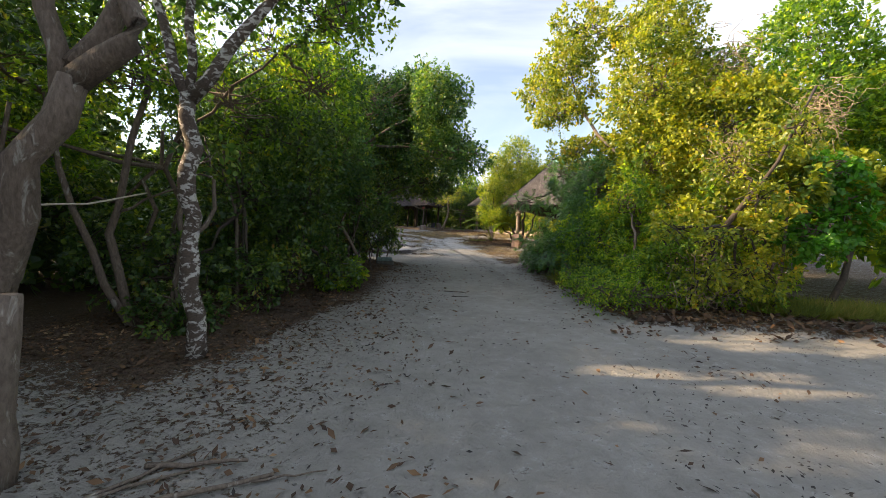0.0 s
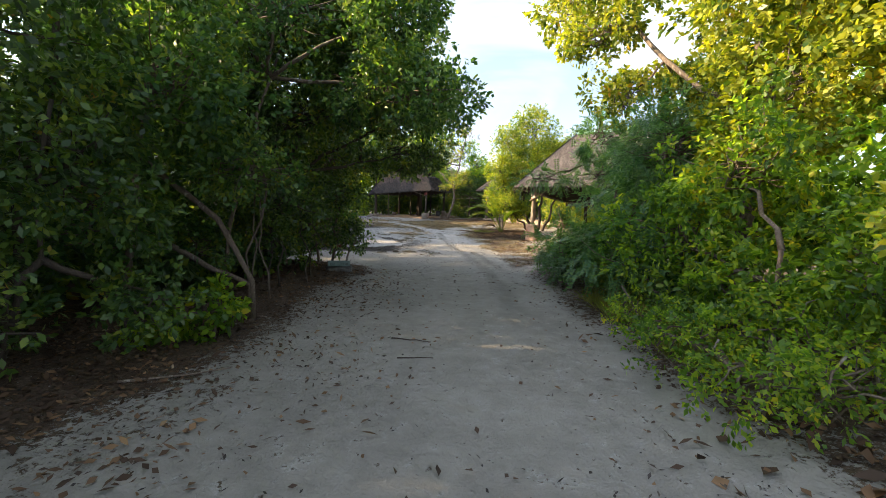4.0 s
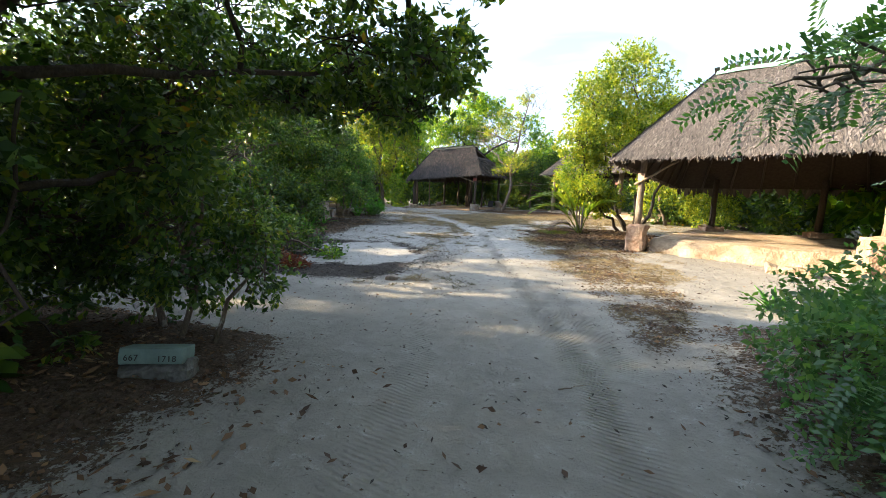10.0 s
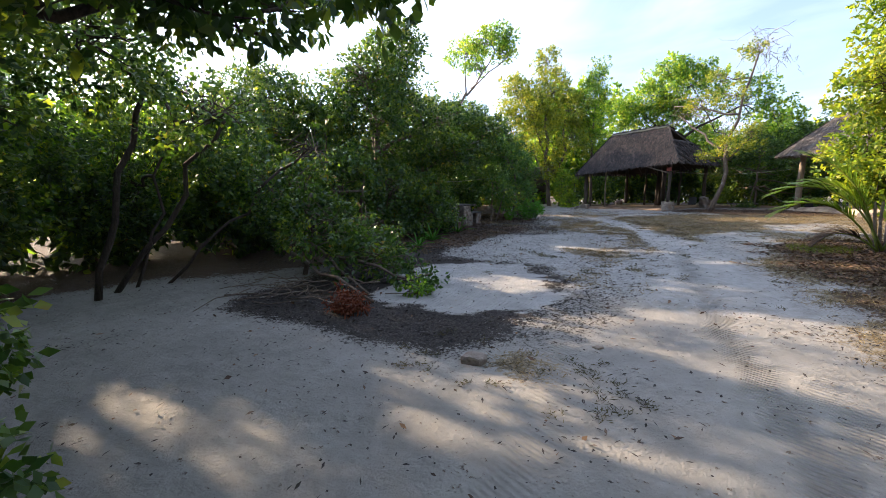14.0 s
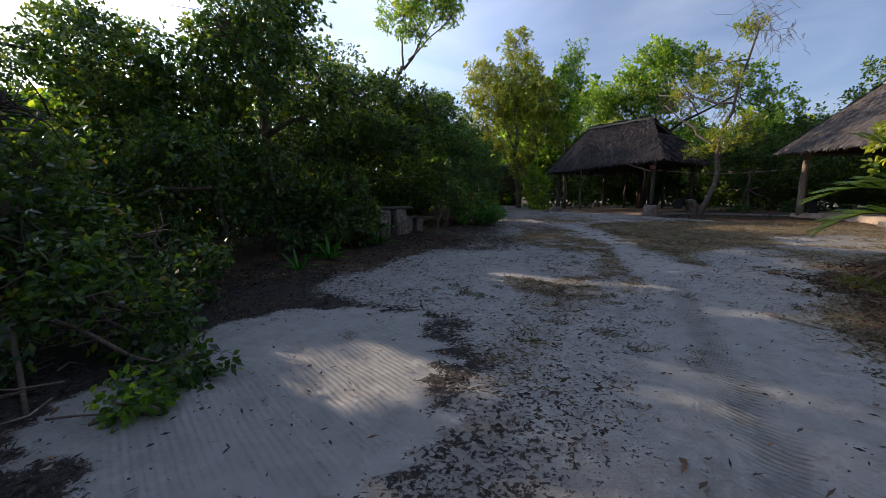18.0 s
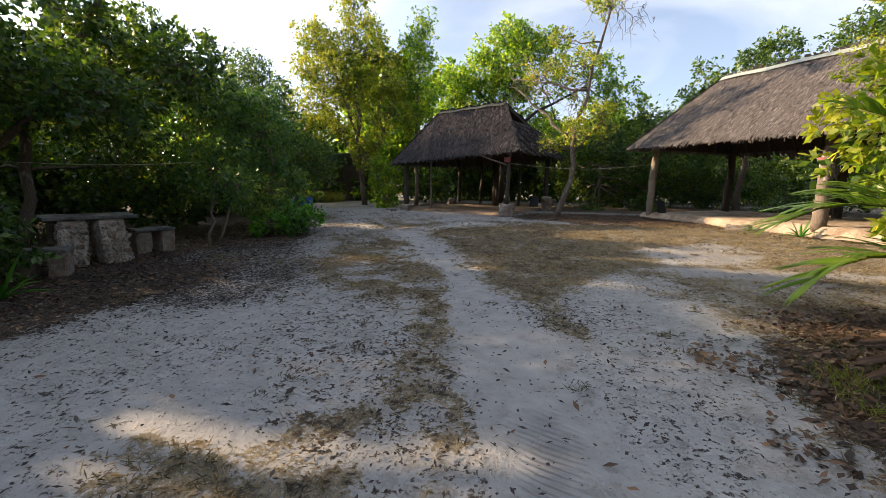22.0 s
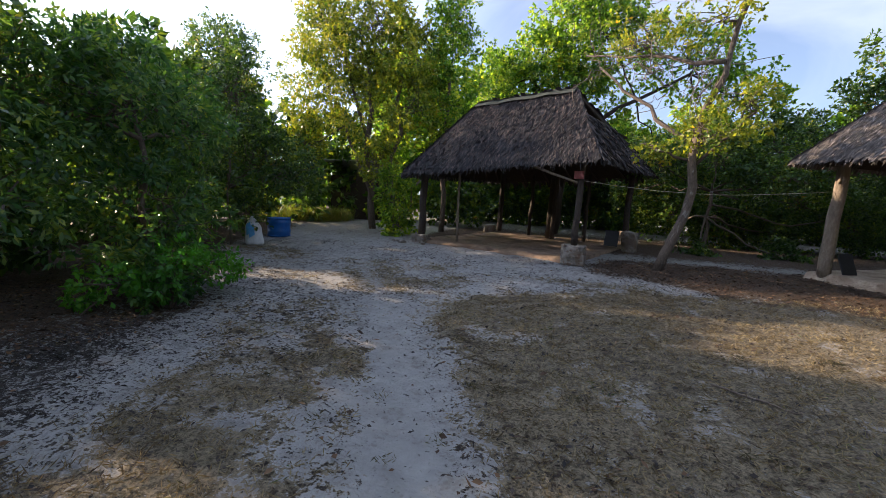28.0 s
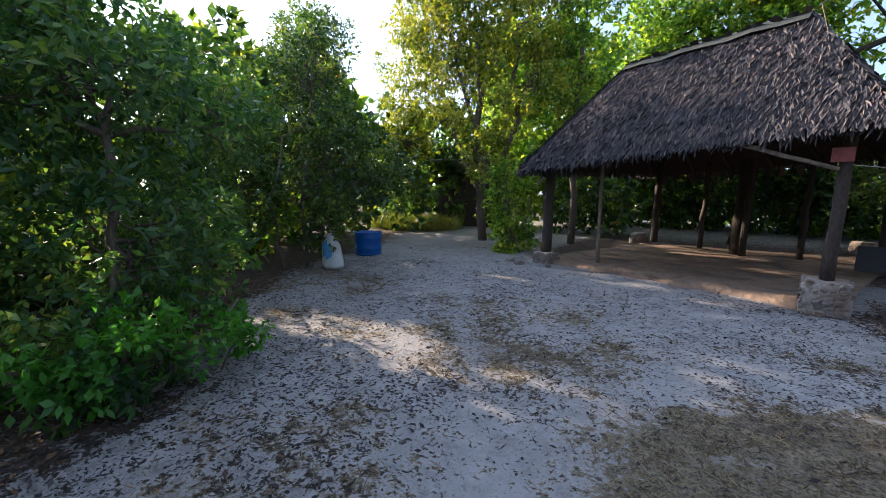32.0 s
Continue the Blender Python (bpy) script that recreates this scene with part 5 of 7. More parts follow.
plant("tree", "spreading dark broad-leaved tree over the sandy track", "tree", (-2.6, 8.9),
      [("trunk", stem(G(-2.9, 8.6), (-2.8, 8.9, 2.9), 0.1, 7, 41), (0.05, 0.03)), ("trunk", stem(G(-2.6, 9.8), (-1.9, 10.0, 3.2), 0.12, 7, 42), (0.032, 0.02)),
       ("limb", [G(-1.78, 9.17), (-1.79, 9.17, 0.5), (-2.0, 9.17, 0.9), (-2.21, 9.17, 1.26), (-2.62, 9.17, 1.58), (-2.89, 9.17, 1.77), (-3.4, 9.2, 2.2)], (0.03, 0.034, 0.04, 0.045)),
       ("limb", [(-1.8, 9.17, 0.46), (-2.02, 9.17, 0.55), (-2.3, 9.17, 0.64), (-2.54, 9.17, 0.78), (-3.1, 9.2, 1.05)], (0.03, 0.035)),
       ("trunk", stem(G(-2.2, 9.9), (-2.0, 10.0, 2.4), 0.1, 7, 45), (0.018, 0.012)), ("trunk", stem(G(-2.0, 10.1), (-2.3, 10.3, 2.2), 0.1, 7, 46), (0.016, 0.010)), ("trunk", stem(G(-2.35, 10.2), (-2.2, 10.5, 2.3), 0.1, 7, 47), (0.018, 0.012))],
      [(-3.1, 8.4, 1.3, 0.8, 0.9, 0.9), (-2.4, 8.5, 2.6, 1.3, 1.3, 0.95, 1.1), (-1.7, 9.5, 4.0, 1.5, 1.5, 1.0, 1.7), (-3.9, 9.3, 2.0, 1.1, 1.3, 1.6), (-0.1, 10.4, 3.1, 1.3, 1.1, 0.65, 1.3), (-0.45, 10.5, 4.4, 1.25, 1.15, 0.75, 1.8), (-2.8, 9.6, 4.6, 1.5, 1.5, 0.9, 2.1), (-3.2, 10.4, 3.6, 1.2, 1.3, 0.8, 1.2), (-4.4, 10.2, 4.2, 1.3, 1.5, 1.1, 1.2), (-1.9, 9.3, 1.9, 0.7, 0.7, 0.55, 0.8), (-2.9, 9.8, 0.75, 0.6, 0.6, 0.55, 0.8)], LEAF_COOL, 0.088, 0.048, 500, 15, False, bark=BARK)
plant("tree", "dark tree with low arching limbs above the track", "tree", (-2.7, 11.9),
      [("trunk", stem(G(-2.9, 11.9), (-2.3, 12.2, 2.9), 0.1, 7, 51), (0.07, 0.045)), ("limb", stem((-2.6, 12.0, 1.8), (-0.4, 12.6, 3.3), 0.1, 7, 52), (0.04, 0.02)),
       ("limb", stem((-2.5, 12.1, 2.0), (-0.9, 14.6, 2.75), 0.1, 7, 53) + [(-0.2, 14.2, 2.7)], (0.045, 0.012)), ("limb", stem((-2.5, 13.2, 2.0), (-2.05, 16.4, 2.95), 0.08, 7, 56), (0.04, 0.02)), ("trunk", stem(G(-2.2, 10.9), (-2.3, 11.1, 2.6), 0.12, 9, 54), (0.018, 0.012)),
       ("trunk", stem(G(-2.5, 11.2), (-2.4, 11.1, 2.3), 0.12, 9, 55), (0.016, 0.011)), ("trunk", stem(G(-1.95, 11.5), (-2.2, 11.7, 2.2), 0.14, 9, 57), (0.014, 0.010)), ("trunk", stem(G(-2.1, 12.1), (-2.0, 12.4, 2.0), 0.14, 9, 58), (0.014, 0.010))],
      [(-3.0, 10.6, 1.9, 0.85, 1.0, 0.9), (-3.0, 12.2, 1.9, 0.9, 1.0, 1.0), (-0.8, 11.5, 3.6, 1.5, 1.4, 0.8, 1.5), (-0.3, 12.9, 3.3, 1.2, 1.1, 0.6, 1.0), (-0.05, 14.05, 2.65, 0.55, 0.5, 0.33, 0.9), (-0.7, 14.3, 2.75, 0.8, 0.65, 0.42, 0.8), (0.05, 13.7, 3.5, 0.8, 0.7, 0.4, 0.7), (-1.4, 13.4, 3.5, 1.1, 1.2, 0.6, 0.6), (-2.3, 12.3, 4.6, 1.6, 1.7, 0.8, 1.4), (-2.2, 11.0, 4.3, 1.4, 1.3, 0.8, 1.5), (-3.6, 11.4, 5.0, 1.4, 1.5, 0.8, 1.2), (-1.3, 15.1, 2.65, 0.9, 0.7, 0.4, 0.8), (-0.3, 15.1, 2.45, 0.55, 0.4, 0.28, 0.9), (-0.9, 15.0, 2.45, 0.7, 0.5, 0.3, 0.9), (0.1, 14.9, 2.75, 0.4, 0.4, 0.24, 0.8), (-1.7, 14.9, 2.5, 0.7, 0.5, 0.35, 0.8), (-2.3, 15.0, 3.0, 0.9, 0.8, 0.4, 0.6), (-2.1, 15.6, 2.75, 0.7, 0.6, 0.28, 0.8), (-2.9, 15.4, 3.7, 1.3, 0.9, 0.6, 0.35), (-3.8, 14.7, 3.4, 1.3, 1.0, 0.8, 0.35),
       (-4.2, 11.5, 2.5, 1.2, 1.4, 1.8, 0.45), (-2.0, 11.3, 3.0, 1.2, 1.2, 0.75, 1.0), (-2.7, 12.6, 3.0, 1.1, 1.1, 0.7, 0.5), (-3.4, 10.4, 3.4, 1.2, 1.2, 0.9, 1.0), (-4.6, 12.2, 4.0, 1.3, 1.5, 1.1, 1.0), (-3.4, 12.0, 3.6, 1.0, 1.2, 0.7, 0.9), (-2.6, 11.2, 0.8, 0.5, 0.7, 0.6, 0.8), (-2.6, 12.4, 0.75, 0.5, 0.6, 0.6, 0.8), (-1.95, 10.6, 1.5, 0.55, 0.6, 0.5, 0.8), (-1.9, 11.6, 1.6, 0.5, 0.7, 0.5, 0.7), (-1.9, 13.2, 1.6, 0.6, 0.5, 0.5)], LEAF_DARK, 0.09, 0.05, 520, 16, False, bark=BARK_DARK)
plant("shrub", "drooping dark-green bush beside the numbered marker", "shrub", (-2.3, 13.75),
      [("trunk", stem(G(-2.15, 13.6), (-2.1, 13.9, 1.5), 0.12, 6, 61), (0.03, 0.02)), ("trunk", stem(G(-1.85, 13.65), (-1.7, 14.1, 1.2), 0.16, 6, 62), (0.025, 0.015)),
       ("trunk", stem(G(-2.5, 13.8), (-2.7, 13.9, 1.7), 0.12, 6, 63), (0.035, 0.02))],
      [(-1.8, 14.05, 0.72, 0.55, 0.4, 0.6), (-1.95, 13.45, 0.72, 0.5, 0.22, 0.28, 0.7), (-2.5, 13.85, 1.15, 0.95, 0.55, 1.0), (-3.2, 13.8, 0.7, 0.8, 0.5, 0.65), (-2.8, 13.6, 2.0, 0.9, 0.8, 0.8), (-3.5, 13.4, 1.2, 0.85, 0.7, 1.1), (-2.2, 13.7, 2.4, 0.9, 0.7, 0.6), (-4.3, 13.2, 0.9, 0.9, 0.8, 0.9)], LEAF_DARK, 0.075, 0.042, 620, 17, False, droop=0.5)
plant("shrub", "small green broad-leaved bush at the track's edge", "shrub", (-1.75, 8.35), [("trunk", stem(G(-1.8, 8.35), (-1.75, 8.35, 0.5), 0.1, 4, 71), (0.015, 0.01))],
      [(-1.85, 8.35, 0.34, 0.34, 0.38, 0.32), (-2.15, 8.0, 0.26, 0.3, 0.36, 0.24)], LEAF_MID, 0.10, 0.06, 330, 18, True, twigs=12)

# ---- east side of the first stretch ----
plant("tree", "tall yellow-green sunlit tree", "tree", (4.3, 9.6),
      [("trunk", stem(G(4.3, 9.6), (4.4, 9.8, 3.4), 0.1, 8, 81), (0.11, 0.06)), ("limb", stem((4.4, 9.75, 2.6), (3.6, 11.6, 4.6), 0.1, 6, 82), (0.05, 0.03)), ("limb", stem((4.4, 9.8, 3.2), (5.0, 10.3, 6.2), 0.1, 6, 83), (0.05, 0.025)),
       ("limb", stem((5.4, 8.4, 1.0), (5.6, 8.2, 3.2), 0.14, 6, 84), (0.06, 0.04))],
      [(4.5, 9.3, 2.9, 1.0, 1.0, 1.1), (4.7, 9.8, 4.5, 1.5, 1.3, 1.4), (3.2, 11.6, 5.6, 1.05, 1.0, 1.0, 0.85), (3.1, 11.8, 4.55, 0.85, 0.85, 0.6, 0.85), (3.7, 11.3, 6.6, 0.9, 0.9, 0.7, 0.8), (5.0, 10.5, 6.3, 1.3, 1.2, 0.95, 0.8), (5.8, 8.7, 3.6, 1.2, 1.1, 1.3), (2.9, 12.8, 5.4, 0.9, 0.9, 0.8, 0.7), (4.5, 11.4, 3.5, 0.9, 0.8, 0.6, 0.8), (3.55, 11.5, 3.4, 0.75, 0.7, 0.45, 0.9)],
      LEAF_YELLOW, 0.10, 0.06, 430, 21, False)
plant("shrub", "mixed green and yellow roadside shrub", "shrub", (3.6, 7.9),
      [("trunk", stem(G(3.7, 8.0), (3.6, 7.9, 1.2), 0.1, 5, 91), (0.03, 0.02)), ("trunk", stem(G(4.6, 7.7), (4.7, 7.5, 1.5), 0.1, 5, 92), (0.03, 0.02))],
      [(3.6, 8.5, 0.7, 0.7, 0.85, 0.62), (4.4, 7.7, 0.9, 0.85, 0.75, 0.85), (4.3, 7.25, 0.32, 0.55, 0.35, 0.3, 0.6), (5.4, 7.35, 0.36, 0.6, 0.4, 0.34, 0.6), (5.6, 7.8, 1.1, 0.9, 0.8, 1.0), (3.5, 9.4, 1.1, 0.8, 0.9, 1.0), (3.9, 9.0, 2.0, 0.8, 0.8, 0.7)], LEAF_MID, 0.085, 0.042, 480, 22, True)
plant("shrub", "bright yellow-leaved bush in the sun", "shrub", (4.7, 7.0), [("trunk", stem(G(4.75, 7.2), (4.6, 7.0, 1.6), 0.1, 5, 95), (0.025, 0.015))],
      [(4.55, 6.95, 1.75, 0.75, 0.5, 0.32), (5.6, 7.0, 2.3, 0.8, 0.6, 0.5), (6.9, 7.6, 2.0, 0.9, 0.8, 1.1)], LEAF_YELLOW, 0.12, 0.075, 380, 23, True, twigs=14)
plant("shrub", "bright green broad-leaved bush in the sun", "shrub", (5.7, 7.0), [("trunk", stem(G(5.7, 7.1), (5.6, 6.9, 1.8), 0.1, 5, 97), (0.03, 0.02))],
      [(6.0, 6.9, 1.55, 0.55, 0.5, 0.6), (6.6, 7.0, 1.9, 0.6, 0.55, 0.6), (6.2, 6.9, 2.5, 0.5, 0.5, 0.4)], LEAF_FRESH, 0.11, 0.075, 300, 241, True, twigs=14)


def leaning_tree():
    """The dark trunk that leans out of the eastern shrubs, with tangles of dead twigs."""
    root = plant("tree", "leaning dark trunk hung with dry tangled twigs", "tree", (4.35, 7.4),
                 [("trunk", [G(4.35, 7.4), (4.3, 7.0, 0.72), (4.35, 6.5, 1.58), (4.7, 6.35, 2.2)], (0.052, 0.042)),
                  ("limb", [(4.7, 6.35, 2.18), (4.9, 6.3, 2.54), (5.15, 6.25, 3.25), (5.4, 6.35, 3.66)], (0.032, 0.018)),
                  ("limb", [G(6.6, 7.2), (7.0, 7.3, 0.7), (7.4, 7.6, 1.4)], (0.06, 0.045))],
                 [(5.1, 6.8, 2.9, 0.5, 0.4, 0.35, 0.7), (4.5, 6.8, 2.5, 0.5, 0.4, 0.4, 0.7), (3.95, 6.3, 0.75, 0.42, 0.25, 0.42, 0.9), (4.6, 6.5, 0.85, 0.5, 0.3, 0.5, 0.9), (4.0, 6.2, 1.35, 0.3, 0.2, 0.25, 0.8), (4.75, 6.35, 1.5, 0.4, 0.3, 0.4, 0.8), (5.4, 6.9, 0.8, 0.5, 0.4, 0.5, 0.8), (3.55, 6.6, 1.5, 0.45, 0.3, 0.26, 0.9), (4.55, 6.15, 1.95, 0.34, 0.2, 0.3, 0.9), (5.05, 6.1, 2.9, 0.34, 0.22, 0.36, 0.9)], LEAF_YELLOW, 0.085, 0.045, 420, 242, False, bark=BARK_DARK)
    rng = np.random.RandomState(11)
    specs = []
    for c, r, m in (((6.1, 7.0, 3.5), 0.45, 130), ((4.66, 7.0, 2.68), 0.42, 90), ((6.1, 9.5, 5.1), 0.8, 150), ((4.5, 7.05, 0.95), 0.35, 50), ((4.3, 6.9, 0.6), 0.5, 90)):
        c = np.array(c)
        for _ in range(m):
            a = c + rng.randn(3) * 0.4 * r
            b = a + unit(rng.randn(3) * np.array((1, 1, 0.8))) * r * (0.4 + 0.7 * rng.rand()) - np.array((0, 0, 0.15 * r))
            specs.append((bend(a, b, 4, 0.3, rng.randint(9999)), (0.007, 0.003)))
    lift = Matrix.Translation(-root.matrix_basis.translation)
    tagged(part("dead_twig_tangle", joined_tubes("dead_twig_tangle", specs), DRY_TWIG, root, "pale straw-brown dead twigs", lift), kind="stuff")


leaning_tree()
plant("shrub", "low small-leaved green undergrowth along the sandy track", "shrub", (2.95, 7.0), [("trunk", stem(G(2.95, 7.05), (2.95, 7.0, 0.5), 0.1, 4, 98), (0.012, 0.008))],
      [(2.75, 6.85, 0.38, 0.42, 0.42, 0.3), (3.25, 6.85, 0.4, 0.45, 0.36, 0.32), (2.7, 7.6, 0.42, 0.36, 0.5, 0.34), (3.3, 7.5, 0.55, 0.55, 0.45, 0.4), (3.75, 6.95, 0.36, 0.35, 0.3, 0.26), (2.75, 8.6, 0.4, 0.3, 0.5, 0.3)], LEAF_MID, 0.055, 0.028, 620, 243, False, twigs=10)
plant("tree", "leafy green tree at the side clearing", "tree", (7.3, 9.4), [("trunk", stem(G(7.3, 9.4), (7.6, 9.6, 3.8), 0.1, 7, 96), (0.12, 0.07))],
      [(7.2, 8.9, 2.6, 1.2, 1.1, 1.5), (8.2, 9.8, 4.3, 1.5, 1.4, 1.5), (6.6, 10.4, 4.6, 1.3, 1.3, 1.3), (9.4, 8.8, 2.4, 1.2, 1.2, 2.0), (7.2, 10.6, 1.2, 1.6, 1.0, 1.1), (8.6, 10.4, 6.0, 1.5, 1.4, 1.2), (10.2, 9.6, 4.6, 1.4, 1.4, 1.6)], LEAF_MID, 0.13, 0.07, 260, 24)
plant("shrub", "blue-green feathery shrub at the track's edge", "shrub", (3.4, 11.2),
      [("trunk", stem(G(3.4, 11.2), (3.3, 11.1, 1.9), 0.1, 6, 101), (0.035, 0.02)), ("trunk", stem(G(3.7, 10.8), (3.8, 10.6, 2.4), 0.1, 6, 102), (0.035, 0.02))],
      [(3.4, 10.8, 1.2, 0.78, 0.9, 0.95), (3.95, 10.6, 2.5, 0.9, 1.0, 0.8), (3.0, 12.4, 0.7, 0.7, 0.8, 0.55), (3.2, 10.1, 0.8, 0.8, 0.8, 0.8), (4.3, 11.6, 2.2, 1.0, 1.0, 1.1)], LEAF_BLUE, 0.062, 0.03, 50, 25, fern=True)
plant("shrub", "broad-leaved cool green bush under the feathery shrub", "shrub", (3.4, 10.6), [("trunk", stem(G(3.4, 10.6), (3.35, 10.6, 0.8), 0.1, 4, 103), (0.02, 0.012))],
      [(3.25, 10.2, 0.6, 0.52, 0.6, 0.5), (3.4, 11.0, 0.75, 0.55, 0.6, 0.55), (3.05, 11.9, 0.5, 0.45, 0.5, 0.42), (3.35, 9.4, 0.5, 0.5, 0.5, 0.42)], LEAF_COOL, 0.10, 0.056, 420, 251, True, twigs=14)
plant("shrub", "low dark-green bush on the track's edge", "shrub", (3.0, 13.5), [("trunk", stem(G(3.0, 13.5), (3.0, 13.5, 0.6), 0.1, 4, 105), (0.02, 0.012))],
      [(2.95, 13.2, 0.5, 0.6, 0.75, 0.46), (3.6, 14.0, 0.55, 0.8, 0.8, 0.5), (3.4, 12.6, 0.6, 0.7, 0.7, 0.6), (4.6, 14.6, 0.5, 0.8, 0.8, 0.5), (4.5, 13.2, 0.7, 0.8, 0.8, 0.7)], LEAF_BLUE, 0.065, 0.036, 620, 26, False, twigs=16)
plant("tree", "feathery-leaved tree leaning over the low bush", "tree", (5.2, 12.8),
      [("trunk", stem(G(5.2, 12.8), (4.8, 12.7, 2.4), 0.1, 7, 111), (0.06, 0.035)), ("limb", stem((4.9, 12.75, 1.2), (3.4, 13.6, 2.5), 0.08, 6, 112), (0.028, 0.012)), ("limb", stem((4.85, 12.7, 1.9), (3.7, 12.7, 3.0), 0.08, 6, 113), (0.025, 0.012))],
      [(3.8, 13.4, 2.4, 0.85, 0.75, 0.5), (2.5, 13.1, 2.15, 0.75, 0.35, 0.22, 0.5), (4.5, 12.8, 2.6, 1.0, 0.95, 0.65), (5.2, 12.6, 2.4, 1.2, 1.1, 1.1), (3.6, 12.9, 3.0, 0.75, 0.7, 0.4), (4.6, 13.9, 2.0, 0.9, 0.8, 0.6)], LEAF_BLUE, 0.062, 0.03, 44, 27, fern=True)
plant("tree", "green tree behind the feathery shrubs", "tree", (6.6, 13.4), [("trunk", stem(G(6.6, 13.4), (6.5, 13.4, 3.4), 0.1, 7, 115), (0.1, 0.06))],
      [(6.4, 13.0, 3.4, 1.3, 1.3, 1.4), (7.6, 14.6, 3.0, 1.4, 1.3, 1.8), (6.0, 11.6, 4.6, 1.3, 1.2, 1.2), (8.6, 16.4, 2.4, 1.2, 1.2, 2.0), (6.3, 12.4, 1.2, 1.1, 1.3, 1.0)], LEAF_YELLOW, 0.12, 0.07, 250, 28)

# ---- the side track and the clearing's west side ----
plant("tree", "leaning dark trees beyond the side track", "tree", (-7.3, 13.7),
      [("trunk", stem(G(-7.3, 13.7), (-6.2, 13.4, 3.4), 0.1, 8, 121), (0.08, 0.05)), ("trunk", stem(G(-8.0, 14.6), (-7.0, 14.0, 3.0), 0.12, 8, 122), (0.07, 0.04)), ("trunk", stem(G(-6.9, 16.3), (-5.3, 17.3, 2.6), 0.08, 8, 124), (0.045, 0.025)), ("trunk", stem(G(-6.6, 16.0), (-5.7, 16.5, 2.9), 0.1, 8, 125), (0.05, 0.03)), ("trunk", stem(G(-6.9, 17.0), (-5.6, 18.3, 1.9), 0.1, 7, 126), (0.03, 0.02)), ("trunk", stem(G(-7.0, 16.6), (-6.6, 17.2, 2.6), 0.1, 7, 127), (0.025, 0.018)), ("limb", stem((-6.6, 13.5, 2.6), (-4.6, 14.2, 3.8), 0.1, 6, 123), (0.05, 0.03))],
      [(-7.2, 13.0, 3.2, 1.6, 1.5, 1.2), (-8.6, 15.4, 2.6, 1.2, 1.4, 2.0), (-5.2, 13.6, 4.0, 1.3, 1.1, 0.9), (-9.0, 13.4, 1.5, 1.0, 1.6, 1.5), (-6.2, 12.3, 1.4, 1.2, 0.8, 1.3), (-8.9, 17.3, 1.7, 1.2, 1.0, 1.7), (-7.0, 13.6, 5.0, 1.7, 1.6, 1.0, 0.85), (-7.6, 15.3, 5.0, 1.5, 1.4, 1.0, 0.85), (-8.6, 17.0, 4.4, 1.3, 1.2, 1.2), (-9.6, 18.8, 3.9, 1.4, 1.3, 1.3), (-9.8, 20.8, 3.9, 1.4, 1.3, 1.4), (-6.2, 14.4, 5.0, 1.2, 1.1, 0.7, 0.7), (-5.6, 15.9, 3.2, 1.1, 0.9, 0.8), (-5.6, 17.2, 2.6, 1.0, 0.9, 0.7), (-5.6, 14.6, 2.5, 0.9, 0.9, 1.0), (-7.6, 14.6, 1.7, 1.0, 1.2, 1.5), (-5.0, 18.4, 2.2, 0.8, 0.7, 0.55, 0.8), (-7.8, 18.2, 2.4, 1.1, 1.0, 1.2)], LEAF_DARK, 0.095, 0.052, 430, 31, bark=BARK_DARK)
plant("shrub", "half-fallen leafy bush beside the brush heap", "shrub", (-5.2, 18.4),
      [("trunk", stem(G(-5.4, 18.5), (-5.0, 18.4, 1.5), 0.12, 6, 131), (0.045, 0.025)), ("limb", stem(G(-3.1, 17.75, 0.06), (-5.3, 18.2, 0.55), 0.05, 6, 132), (0.018, 0.03)), ("limb", stem(G(-3.4, 18.0, 0.05), (-5.2, 18.4, 0.75), 0.06, 6, 133), (0.015, 0.03))],
      [(-4.9, 18.4, 1.0, 1.0, 0.75, 0.65), (-5.9, 18.8, 1.5, 1.1, 0.9, 0.8), (-4.1, 18.7, 0.5, 0.75, 0.6, 0.42), (-5.0, 19.4, 0.8, 1.0, 0.8, 0.75), (-3.2, 18.75, 0.22, 0.4, 0.3, 0.18)], LEAF_DARK, 0.095, 0.048, 380, 32, False)
plant("shrub", "low fresh-green tuft on the pale sand", "shrub", (-2.9, 18.35), [("trunk", stem(G(-2.9, 18.4), (-2.85, 18.35, 0.3), 0.1, 4, 135), (0.012, 0.008))],
      [(-2.85, 18.35, 0.2, 0.22, 0.16, 0.12)], LEAF_MID, 0.07, 0.04, 700, 33, True, twigs=8)
